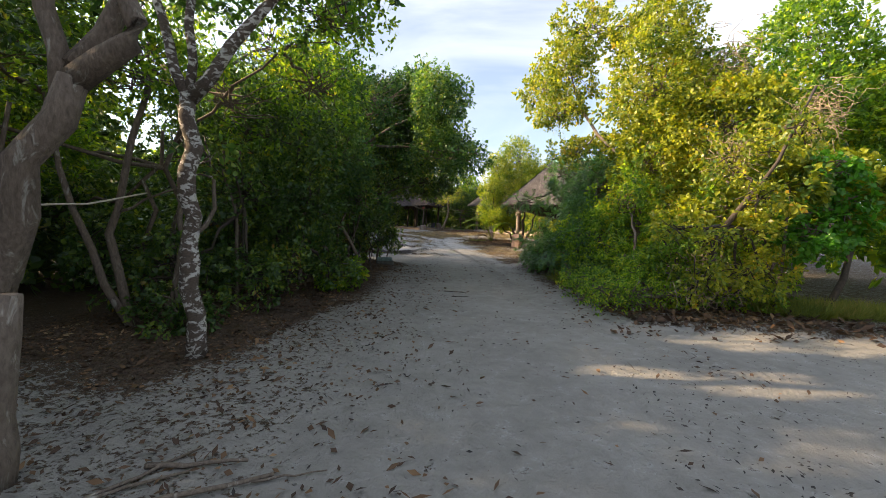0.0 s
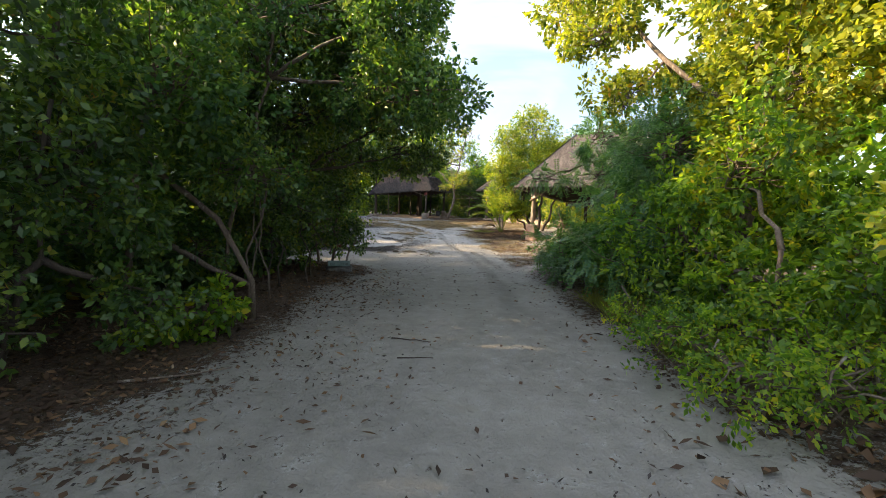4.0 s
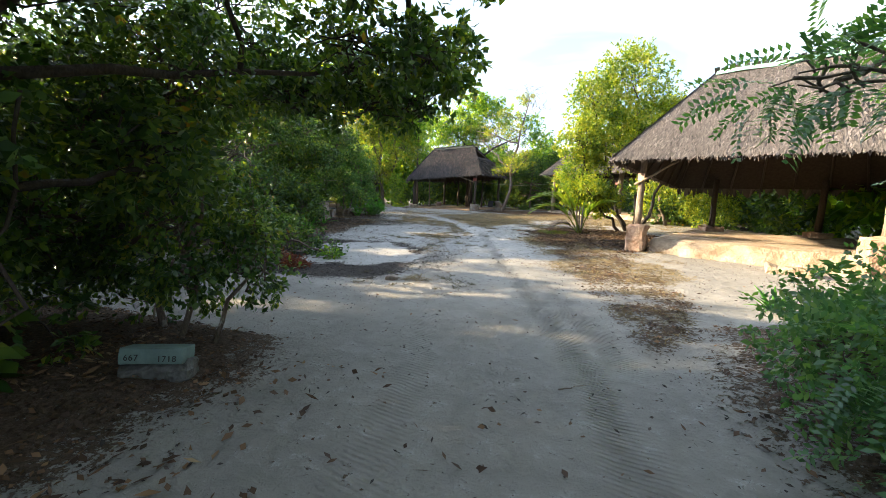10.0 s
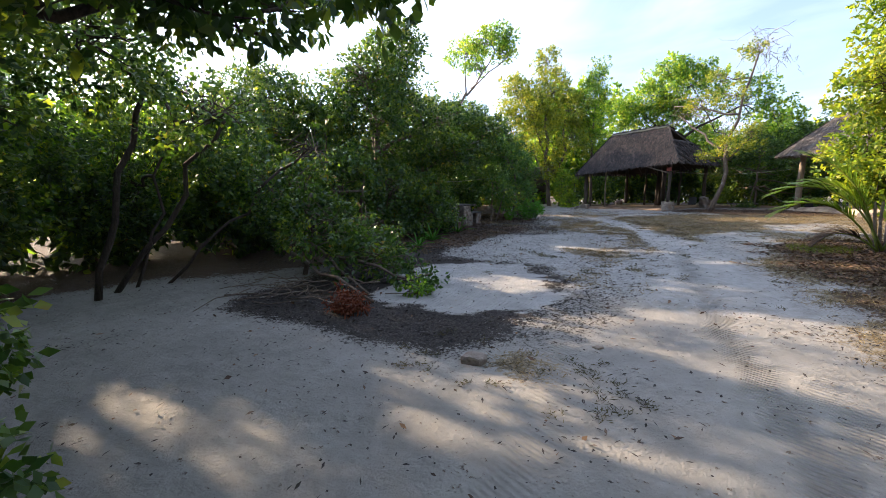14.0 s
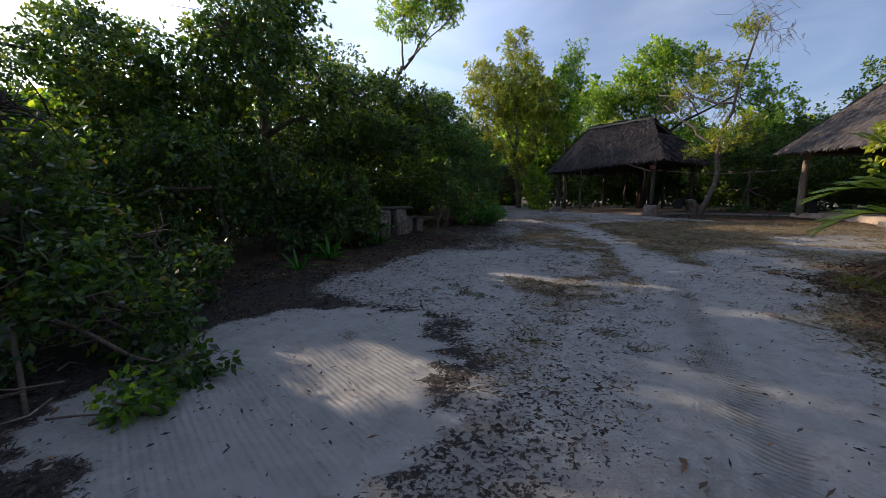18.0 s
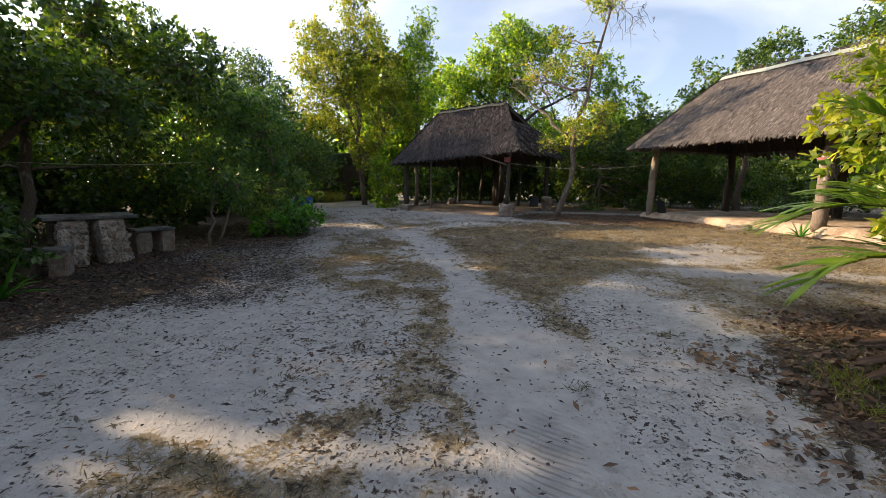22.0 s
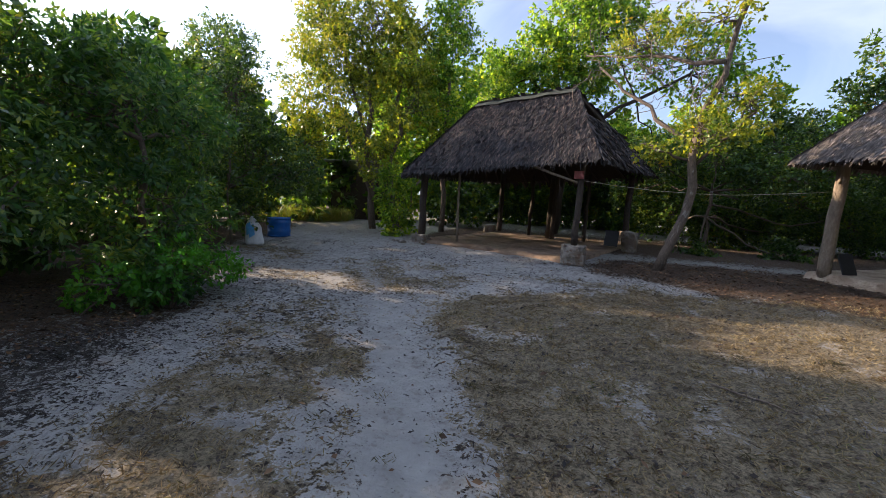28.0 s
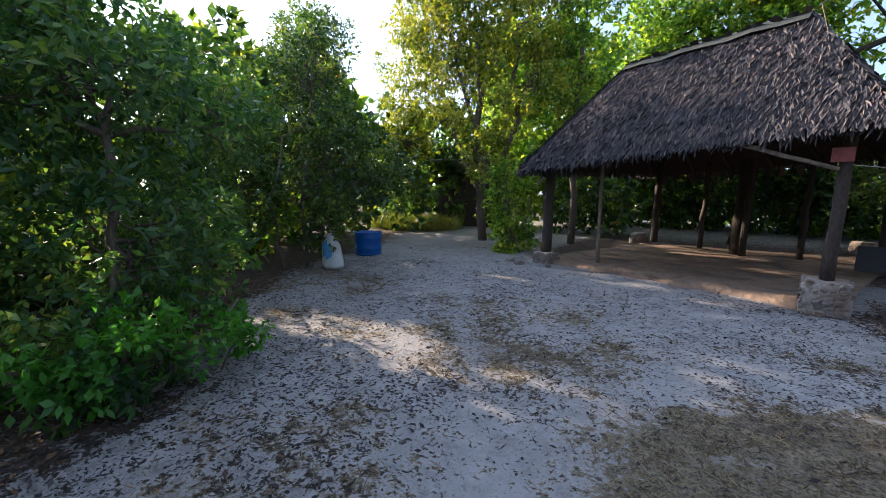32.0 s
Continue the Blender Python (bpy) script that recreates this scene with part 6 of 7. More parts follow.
plant("tree", "large dark round-crowned tree at the clearing's edge", "tree", (-7.4, 22.6),
      [("trunk", stem(G(-7.4, 22.6), (-7.7, 22.9, 3.2), 0.1, 8, 141), (0.13, 0.08)), ("limb", stem((-7.6, 22.8, 2.4), (-8.8, 23.4, 5.0), 0.1, 6, 142), (0.07, 0.035)), ("limb", stem((-7.6, 22.8, 2.6), (-6.4, 24.0, 3.6), 0.1, 6, 143), (0.06, 0.03)), ("trunk", stem(G(-7.0, 21.4), (-6.6, 21.2, 2.2), 0.15, 7, 144), (0.05, 0.03))],
      [(-7.1, 22.7, 1.4, 1.25, 1.4, 1.25), (-7.3, 22.6, 3.5, 1.5, 1.7, 1.4), (-7.0, 21.8, 4.2, 1.3, 1.3, 1.0), (-8.8, 23.0, 4.2, 1.4, 1.4, 0.9, 0.7), (-6.8, 22.7, 5.0, 1.1, 1.1, 0.75, 0.8), (-7.1, 20.8, 1.5, 1.2, 1.0, 1.4), (-9.2, 20.8, 3.0, 1.5, 1.4, 1.6), (-6.6, 24.4, 3.6, 1.2, 1.2, 1.0, 0.3), (-6.25, 23.4, 0.85, 0.75, 0.9, 0.8), (-7.6, 19.4, 1.4, 1.2, 0.9, 1.3), (-7.2, 24.3, 1.15, 0.85, 0.75, 1.1), (-8.6, 22.0, 2.6, 1.2, 1.3, 1.2), (-8.6, 24.2, 2.8, 1.1, 1.2, 1.0), (-6.65, 24.45, 0.95, 0.6, 0.5, 0.8), (-6.5, 24.0, 1.5, 0.6, 0.6, 0.5)],
      LEAF_DARK, 0.11, 0.06, 350, 34)
plant("tree", "dark leafy tree arching over the stone table", "tree", (-9.0, 26.4),
      [("trunk", stem(G(-9.0, 26.2), (-8.7, 26.4, 3.2), 0.1, 7, 151), (0.10, 0.06)), ("limb", stem((-9.4, 25.4, 1.3), (-7.6, 25.8, 2.6), 0.06, 6, 152), (0.05, 0.03))],
      [(-8.0, 27.2, 3.5, 1.3, 1.3, 0.9), (-7.75, 26.65, 4.2, 0.55, 0.5, 0.5), (-11.4, 26.6, 1.8, 0.9, 2.0, 1.8), (-8.2, 24.9, 4.2, 1.5, 1.3, 1.0, 0.35), (-8.2, 28.2, 4.0, 1.4, 1.3, 1.0), (-9.6, 28.6, 1.9, 1.0, 1.3, 1.8), (-6.9, 27.7, 3.5, 1.05, 1.0, 0.85), (-9.6, 25.8, 4.8, 1.4, 1.6, 1.1, 0.45), (-7.0, 25.8, 2.75, 1.0, 1.1, 0.5), (-7.7, 25.7, 3.0, 1.1, 1.2, 0.7), (-7.9, 27.1, 2.9, 1.0, 0.9, 0.65), (-8.9, 26.3, 2.8, 1.0, 1.6, 0.7)], LEAF_DARK, 0.115, 0.062, 310, 35)
plant("shrub", "big rounded glossy green bush in the clearing", "shrub", (-6.9, 28.9),
      [("trunk", stem(G(-6.75, 27.95), (-6.9, 28.3, 1.5), 0.1, 6, 161), (0.035, 0.02)), ("trunk", stem(G(-6.65, 28.05), (-6.5, 28.5, 1.6), 0.12, 6, 162), (0.03, 0.02)), ("trunk", stem(G(-6.8, 30.0), (-6.8, 30.0, 2.4), 0.1, 6, 163), (0.05, 0.03))],
      [(-7.0, 28.6, 1.75, 1.0, 0.9, 0.85), (-6.85, 30.1, 1.35, 0.85, 1.0, 1.1), (-7.1, 30.0, 2.8, 1.15, 1.2, 0.95), (-7.9, 29.2, 2.9, 1.1, 1.1, 0.95), (-6.1, 29.75, 0.72, 0.45, 0.5, 0.36), (-7.9, 31.0, 1.5, 0.8, 0.8, 1.2), (-7.9, 30.4, 3.4, 0.9, 0.9, 0.6), (-7.9, 31.5, 2.75, 0.85, 0.7, 0.8)], LEAF_COOL, 0.115, 0.044, 400, 36, False, droop=0.35)
plant("shrub", "low fresh-green growth at the round bush's foot", "shrub", (-6.0, 29.7), [("trunk", stem(G(-6.0, 29.7), (-5.95, 29.7, 0.4), 0.1, 4, 165), (0.014, 0.008))],
      [(-5.95, 29.75, 0.85, 0.42, 0.5, 0.36), (-6.35, 29.2, 0.75, 0.4, 0.45, 0.3), (-6.1, 30.4, 0.8, 0.4, 0.4, 0.3)], LEAF_FRESH, 0.08, 0.045, 420, 361, False, twigs=8)
plant("shrub", "dark bush behind the drum and the sack", "shrub", (-9.5, 33.5),
      [("trunk", stem(G(-9.2, 33.6), (-9.3, 33.6, 1.8), 0.14, 6, 171), (0.035, 0.02)), ("trunk", stem(G(-9.5, 33.3), (-9.7, 33.2, 1.8), 0.14, 6, 172), (0.035, 0.02))],
      [(-8.85, 34.0, 2.35, 1.4, 1.0, 1.1), (-8.95, 33.95, 1.25, 0.75, 0.6, 0.65), (-9.25, 33.8, 3.9, 0.85, 0.8, 1.0), (-9.3, 31.9, 3.2, 1.1, 0.9, 1.0), (-9.7, 32.8, 1.8, 0.8, 0.7, 1.0), (-8.2, 34.1, 2.2, 0.9, 0.7, 0.9), (-11.8, 35.6, 4.6, 1.3, 1.2, 1.5), (-12.3, 36.2, 6.0, 1.1, 1.0, 1.0), (-11.9, 35.4, 2.6, 1.1, 1.0, 1.4)], LEAF_DARK, 0.095, 0.05, 340, 37, False)
plant("tree", "slim tree with a small flat crown above the stone table", "tree", (-10.2, 25.2),
      [("trunk", stem(G(-10.2, 25.2), (-8.4, 26.2, 2.6), 0.04, 6, 181) + stem((-8.1, 26.4, 3.1), (-7.2, 26.9, 4.9), 0.04, 5, 185), (0.08, 0.06, 0.045)), ("limb", stem((-7.2, 26.9, 4.8), (-6.0, 26.7, 6.0), 0.1, 5, 182), (0.035, 0.015)), ("limb", stem((-7.2, 26.9, 4.9), (-7.3, 27.0, 6.1), 0.1, 5, 183), (0.03, 0.015)), ("limb", stem((-7.0, 26.85, 5.0), (-5.5, 26.6, 5.7), 0.1, 5, 184), (0.025, 0.012))],
      [(-6.2, 26.7, 6.3, 0.95, 0.85, 0.42), (-7.2, 27.0, 6.2, 0.8, 0.8, 0.4), (-5.6, 26.6, 5.8, 0.55, 0.5, 0.28), (-6.7, 26.8, 5.6, 0.5, 0.5, 0.25, 0.7)], LEAF_MID, 0.085, 0.045, 520, 38, bark=BARK_PALE)

# ---- far end ----
plant("tree", "tall airy yellow-green tree behind the clearing", "tree", (-8.7, 38.9),
      [("trunk", stem(G(-8.5, 38.8), (-8.9, 39.0, 6.0), 0.06, 8, 191), (0.13, 0.06)), ("trunk", stem(G(-7.9, 38.9), (-7.7, 39.0, 6.2), 0.06, 8, 192), (0.10, 0.05)), ("limb", stem((-8.8, 38.9, 3.6), (-10.3, 39.2, 7.2), 0.08, 6, 193), (0.06, 0.03)),
       ("limb", stem((-8.5, 38.8, 1.6), (-9.4, 38.4, 4.0), 0.1, 6, 194), (0.07, 0.04))],
      [(-9.2, 39.0, 4.6, 1.7, 1.4, 1.7, 0.9), (-10.3, 39.2, 7.2, 1.6, 1.4, 1.7, 0.8), (-8.5, 39.0, 7.2, 1.5, 1.3, 1.7, 0.85), (-7.2, 38.9, 4.6, 1.2, 1.1, 1.6, 0.9), (-8.9, 39.0, 9.0, 0.9, 0.9, 1.0, 0.8), (-11.3, 39.2, 5.2, 1.4, 1.3, 1.9, 0.9), (-8.3, 38.6, 2.8, 0.9, 0.9, 1.0),
       (-9.5, 39.0, 6.2, 1.6, 1.4, 1.4), (-7.4, 39.0, 6.2, 1.2, 1.1, 1.3), (-11.0, 39.2, 7.8, 1.1, 1.1, 1.2, 0.8), (-11.4, 38.9, 3.4, 1.0, 1.0, 1.2)], LEAF_YELLOW, 0.14, 0.06, 230, 41, droop=0.4)
plant("tree", "dark green tall tree beside the airy one", "tree", (-6.2, 39.4), [("trunk", stem(G(-6.3, 39.6), (-6.2, 39.4, 5.6), 0.06, 8, 195), (0.10, 0.05))],
      [(-6.1, 39.3, 7.0, 1.0, 1.0, 1.6), (-6.4, 39.6, 4.8, 1.0, 1.0, 1.3), (-7.2, 37.9, 1.5, 0.75, 0.8, 1.3), (-6.9, 37.5, 0.95, 0.5, 0.5, 0.7)], LEAF_MID, 0.12, 0.06, 300, 42)
plant("tree", "big round green tree behind the old shelter, with added shading canopy", "tree", (-2.9, 42.6),
      [("trunk", stem(G(-2.9, 42.6), (-2.3, 41.2, 5.0), 0.06, 8, 201), (0.15, 0.09)), ("limb", stem((-2.4, 41.4, 4.2), (0.8, 40.8, 5.8), 0.08, 6, 202), (0.08, 0.04)), ("limb", stem((-2.4, 41.4, 4.2), (-4.0, 41.0, 6.0), 0.08, 6, 203), (0.08, 0.04))],
      # Blobs at y 44 to 46 are added behind the roof to shade the undergrowth.
      [(-3.6, 41.0, 6.3, 1.7, 1.4, 1.4), (-1.6, 41.2, 7.1, 1.8, 1.5, 1.5), (0.9, 41.0, 6.0, 1.7, 1.4, 1.5, 0.4), (-2.4, 41.2, 5.4, 1.8, 1.3, 1.1), (-4.7, 41.0, 5.6, 1.3, 1.2, 1.2), (2.2, 41.0, 5.0, 1.3, 1.2, 1.3, 0.4), (-2.5, 41.2, 8.0, 1.3, 1.2, 0.8), (-5.6, 44.4, 4.2, 1.7, 1.7, 0.9), (-3.0, 44.8, 4.3, 1.7, 1.7, 0.9), (-0.4, 44.6, 4.2, 1.7, 1.7, 0.9), (2.2, 44.4, 4.2, 1.7, 1.7, 0.9), (-4.4, 46.4, 3.6, 1.7, 1.2, 0.9), (-1.4, 46.4, 3.6, 1.7, 1.2, 0.9), (1.4, 46.4, 3.6, 1.7, 1.2, 0.9)], LEAF_MID, 0.145, 0.08, 230, 43, bark=BARK_DARK)


def bare_tree():
    """The crooked tree beside the old shelter: few leaves, many bare twigs."""
    root = plant("tree", "crooked half-bare tree with a pale curved trunk", "tree", (-0.1, 35.7),
                 [("trunk", [G(-0.12, 35.65), (-0.02, 35.66, 0.95), (0.12, 35.68, 1.35), (0.27, 35.7, 1.8), (0.34, 35.7, 2.3), (0.27, 35.7, 2.8), (0.33, 35.7, 3.4)], (0.10, 0.085, 0.075)),
                  ("limb", stem((0.32, 35.7, 3.3), (1.15, 35.4, 6.9), 0.06, 8, 211), (0.065, 0.03)), ("limb", stem((0.3, 35.7, 3.1), (-1.6, 36.6, 4.9), 0.1, 7, 212), (0.055, 0.02)),
                  ("limb", stem((0.3, 35.7, 2.7), (1.2, 35.5, 3.7), 0.1, 6, 213), (0.04, 0.02)), ("limb", stem((0.6, 35.6, 4.6), (-2.0, 38.0, 5.6), 0.1, 7, 214), (0.05, 0.02))],
                 [(0.35, 35.5, 3.25, 0.85, 0.75, 0.5), (1.1, 35.5, 3.7, 0.7, 0.6, 0.45), (-0.45, 35.6, 3.0, 0.45, 0.4, 0.3, 0.8), (1.0, 35.4, 6.9, 0.8, 0.7, 0.4, 0.7), (0.4, 35.6, 5.3, 0.9, 0.8, 0.6, 0.5), (-0.8, 36.2, 5.2, 0.9, 0.8, 0.6, 0.5), (0.0, 36.0, 6.2, 0.8, 0.8, 0.5, 0.5)],
                 LEAF_YELLOW, 0.09, 0.05, 260, 44, bark=BARK, twigs=34)
    rng = np.random.RandomState(7)
    specs = []
    for c, r, m in (((-0.9, 36.0, 5.0), 1.1, 60), ((1.2, 35.3, 7.1), 1.1, 50), ((0.2, 35.7, 4.4), 0.9, 40), ((1.9, 35.4, 6.7), 0.6, 18)):
        c = np.array(c)
        for _ in range(m):
            a = c + rng.randn(3) * 0.35 * r
            b = a + unit(rng.randn(3)) * r * (0.4 + 0.6 * rng.rand()) - np.array((0, 0, 0.12))
            specs.append((bend(a, b, 5, 0.35, rng.randint(9999)), (0.009, 0.003)))
    twigs = joined_tubes("bare_twig_tangle", specs)
    tagged(part("bare_twig_tangle", twigs, BARK_PALE, root, "grey bare twigs", Matrix.Translation(-root.matrix_basis.translation)), kind="stuff")


bare_tree()
plant("shrub", "dark hedge of shrubs between the shelters", "shrub", (1.6, 40.2), [("trunk", stem(G(1.6, 40.2), (1.6, 40.2, 2.4), 0.1, 6, 221), (0.06, 0.04))],
      [(0.9, 42.4, 1.7, 1.2, 1.0, 1.2), (2.5, 42.4, 1.5, 1.2, 1.0, 1.3), (1.7, 40.4, 3.3, 1.4, 1.2, 1.0), (3.4, 41.2, 3.6, 1.4, 1.2, 1.2), (4.6, 43.0, 2.2, 1.4, 1.2, 1.8), (3.8, 42.4, 1.2, 1.0, 0.9, 1.0), (-0.2, 42.6, 2.6, 1.2, 1.0, 1.4), (5.8, 42.6, 1.6, 1.2, 0.9, 1.4), (0.2, 40.2, 3.1, 1.2, 1.1, 0.8), (3.0, 40.0, 2.7, 1.2, 1.0, 0.7), (5.0, 40.6, 3.0, 1.3, 1.1, 0.8), (1.2, 39.4, 0.6, 0.6, 0.5, 0.45, 0.8), (3.3, 39.6, 0.7, 0.7, 0.5, 0.5, 0.8)], LEAF_DARK, 0.11, 0.06, 320, 45)
plant("tree", "leafy green trees behind the pale shelter", "tree", (7.4, 42.0), [("trunk", stem(G(7.4, 42), (7.4, 42.0, 4.4), 0.08, 7, 225), (0.15, 0.09)), ("trunk", stem(G(9.8, 40), (9.8, 40, 4.4), 0.08, 7, 226), (0.15, 0.09))],
      [(6.2, 42.0, 5.3, 1.6, 1.4, 1.4), (8.0, 42.0, 6.3, 1.7, 1.5, 1.5), (10.2, 40.0, 6.4, 1.8, 1.6, 1.6), (7.6, 43.2, 2.0, 2.0, 1.2, 1.9), (11.2, 40.6, 2.6, 1.6, 1.6, 2.4), (7.0, 40.6, 3.7, 1.6, 1.2, 0.8), (9.6, 38.8, 3.7, 1.5, 1.3, 0.9), (8.2, 40.2, 0.8, 0.8, 0.6, 0.6, 0.8), (12.0, 37.0, 5.0, 1.6, 1.6, 2.0)], LEAF_DARK, 0.14, 0.075, 230, 46)
plant("tree", "light small-leaved tree before the pale shelter", "tree", (7.2, 30.2), [("trunk", stem(G(7.2, 30.2), (6.6, 30.2, 3.0), 0.08, 7, 231), (0.07, 0.04)), ("limb", stem((6.8, 30.2, 2.4), (5.4, 30.6, 3.7), 0.1, 6, 232), (0.035, 0.015))],
      [(5.5, 30.6, 3.8, 0.95, 0.8, 0.65, 0.8), (6.5, 30.2, 3.3, 1.0, 0.9, 0.8), (6.3, 30.3, 4.5, 1.0, 0.9, 0.6, 0.8), (7.6, 30.0, 3.0, 1.0, 1.0, 1.2)], LEAF_YELLOW, 0.06, 0.03, 620, 47)
plant("tree", "bushy sunlit yellow-green tree with many crooked stems", "tree", (4.7, 26.4),
      [("trunk", stem(G(4.7, 26.4), (3.9, 26.0, 2.4), 0.14, 7, 241), (0.09, 0.05)), ("trunk", stem(G(4.9, 26.5), (5.2, 26.6, 2.6), 0.14, 7, 242), (0.08, 0.05)), ("trunk", stem(G(5.2, 26.7), (5.9, 26.9, 2.4), 0.14, 7, 243), (0.07, 0.04)), ("trunk", stem(G(4.4, 26.2), (3.2, 25.6, 1.7), 0.14, 7, 244), (0.06, 0.035))],
      [(3.9, 25.9, 3.5, 1.6, 1.4, 1.5), (4.4, 26.0, 5.4, 1.4, 1.2, 1.3), (2.95, 25.6, 2.3, 0.95, 0.95, 0.95), (5.7, 26.8, 4.0, 1.4, 1.3, 1.4), (3.3, 25.4, 1.3, 0.8, 0.7, 0.55, 0.7), (6.6, 28.0, 2.2, 1.3, 1.0, 1.4), (8.4, 28.6, 1.9, 1.3, 1.0, 1.9), (2.75, 24.95, 3.3, 0.85, 0.8, 0.95), (3.1, 25.2, 4.6, 0.95, 0.95, 0.9), (2.95, 25.1, 1.6, 0.75, 0.6, 0.65), (3.75, 25.5, 1.4, 0.75, 0.6, 0.55), (3.05, 24.25, 1.65, 0.55, 0.45, 0.5, 0.8)], LEAF_LIME, 0.105, 0.055, 420, 48, False, bark=BARK_DARK)


# ---- far woods ----
def woods(name, label, spots, seed, mat=None):
    rng = np.random.RandomState(seed)
    blobs = []
    for x, y, top in spots:
        blobs.append((x, y, top * 0.28 + 0.4, 1.9, 1.9, top * 0.30))
        blobs.append((x + rng.randn() * 0.4, y + rng.randn() * 0.4, top * 0.72 + 0.4, 1.8, 1.8, top * 0.28))
    V, F, _ = foliage(blobs, 0.34, 0.19, 28, seed, False, 0.3, 40, 1.1)
    ob = part(name, mesh_of(name, V, F), mat or LEAF_DARK, None, label)
    return tagged(ob, category="woods", kind="stuff")


rw = np.random.RandomState(3)
# The row near x -9 is added behind the hedge to block the low sun.
woods("woods", "dense dark woods west of the track, near row added to block sun", [(-8.8 - 1.8 * rw.rand(), y, (5.3 if y > 4.5 else 3.7) + 1.0 * rw.rand()) for y in np.arange(-4, 12.5, 2.5)] + [(-12.8, y, 4.4 + rw.rand() + 0.5 * (28 < y < 37) - 1.5 * (25.5 < y < 28.5)) for y in np.arange(-4, 44, 2.9) if not 17 < y < 21] + [(-15.6, y, 3.4) for y in np.arange(21.5, 33, 2.2)], 51)
woods("woods", "green woods closing the far end", [(x, 48.2 + rw.rand(), 4.8 + 1.4 * rw.rand() + 3.6 * (-14.5 < x < -7.5)) for x in np.arange(-16, 17, 2.6)] + [(-14.0, 37.0, 4.8), (-15, 42.5, 4.5), (-12.8, 34.0, 4.4), (-9.6, 43.9, 8.6), (-8.2, 44.9, 8.6), (-11.2, 45.0, 8.0)], 52, LEAF_MID)
woods("woods", "green woods east of the shelters", [(12.6 + rw.rand(), y, 5.4 + 1.2 * rw.rand()) for y in np.arange(5, 38, 2.7)] + [(10.6, 31.0, 4.8), (10.2, 33.4, 4.4), (11.0, 24.6, 4.4), (10.6, 12.0, 5.6)], 53, LEAF_MID)
woods("woods", "low hedge beyond the side track", [(-13.4, 18.4, 3.6), (-13.6, 20.4, 3.8), (-11.0, 19.3, 3.0), (-11.6, 22.6, 3.8), (-11.0, 16.2, 3.2)], 54, LEAF_MID)
woods("woods", "dark woods beside the start of the track", [(-4.6, -2.6, 5.0), (-4.4, -0.2, 4.6), (-6.0, 0.6, 5.0), (10.5, -3, 5), (12, 0, 5), (12, 2.6, 4.6)], 55)


def undergrowth(label, spots, seed, mat=None):
    """Low dense bushes at the foot of the woods."""
    blobs = [(x, y, gz(x, y) + h * 0.45, 1.1, 0.9, h * 0.6) for x, y, h in spots]
    V, F, _ = foliage(blobs, 0.19, 0.105, 95, seed, False, 0.3, 40, 1.2)
    tagged(part("undergrowth", mesh_of("undergrowth", V, F), mat or LEAF_DARK, None, label), category="undergrowth", kind="stuff")


undergrowth("dark undergrowth behind the old shelter", [(x, 47.0 + 0.6 * math.sin(x * 2), 2.6) for x in np.arange(-7.4, 13, 1.35)] + [(x, 47.8, 4.8 + 0.5 * math.sin(x * 3)) for x in np.arange(-7, 13, 1.7)] + [(x, 50.2, 3.2) for x in np.arange(-8, 10, 1.5)] + [(-7.2, 42.4, 1.8), (-6.2, 42.4, 1.9)], 56)
undergrowth("dark undergrowth behind the sunlit shelter", [(9.0 + 0.3 * k, 30.0 - k * 0.2, 2.0) for k in range(4)] + [(8.0, 30.6, 1.8), (7.0, 30.8, 1.4), (10.4, 27.6, 2.2), (11.2, 26.0, 2.2), (9.4, 25.4, 2.2), (12.9, 23.0, 2.2), (14.0, 21.0, 2.2), (14.2, 18.8, 2.2)], 57)
undergrowth("dark undergrowth west of the track", [(-6.8, 1.6, 2.0), (-8.2, 6.4, 1.6), (-8.7, 8.4, 1.6), (-7.6, 7.6, 1.5), (-7.2, 3.0, 2.2), (-7.3, 4.6, 2.2), (-6.6, 6.2, 2.2), (-9.9, 15.8, 2.0), (-9.5, 17.2, 2.0), (-8.7, 18.8, 1.8), (-10.4, 14.2, 2.2), (-11.6, 17.6, 2.4), (-4.4, 12.4, 1.3), (-4.2, 10.9, 1.3), (-4.3, 9.4, 1.3), (-4.4, 8.0, 1.5), (-5.6, 11.6, 1.8), (-5.8, 9.6, 1.8), (-5.9, 7.4, 1.8), (-6.6, 5.2, 1.9), (-6.9, 3.2, 1.9), (-6.6, 0.8, 1.9), (-3.5, 10.0, 0.8), (-3.4, 12.0, 0.8), (-10.4, 15.0, 1.8), (-10.2, 17.4, 1.6), (-9.6, 13.2, 2.2), (-8.8, 12.0, 2.2), (-7.4, 11.4, 2.2),
                                               (-10.9, 25.3, 2.2), (-11.0, 26.8, 2.2), (-10.4, 28.5, 2.0), (-11.0, 24.0, 2.2), (-11.4, 27.6, 2.4), (-9.4, 29.8, 1.8), (-11.4, 32.6, 1.8), (-8.9, 19.4, 1.6)], 58)


# ---- scattered leaves, grass, twigs ----
def scatter(count, weight, seed, box=(-9.0, 8.5, -0.8, 37.5)):
    rng = np.random.RandomState(seed)
    m = count * 6
    x = box[0] + (box[1] - box[0]) * rng.rand(m)
    y = box[2] + (box[3] - box[2]) * rng.rand(m)
    keep = rng.rand(m) < weight(x, y)
    return x[keep][:count], y[keep][:count], rng


def near_z(x, y):
    c = cover(x, y)
    return ground_z(x, y) + 0.012 * (fbm(x * 3.3, y * 3.3, 8) - 0.5) + 0.008


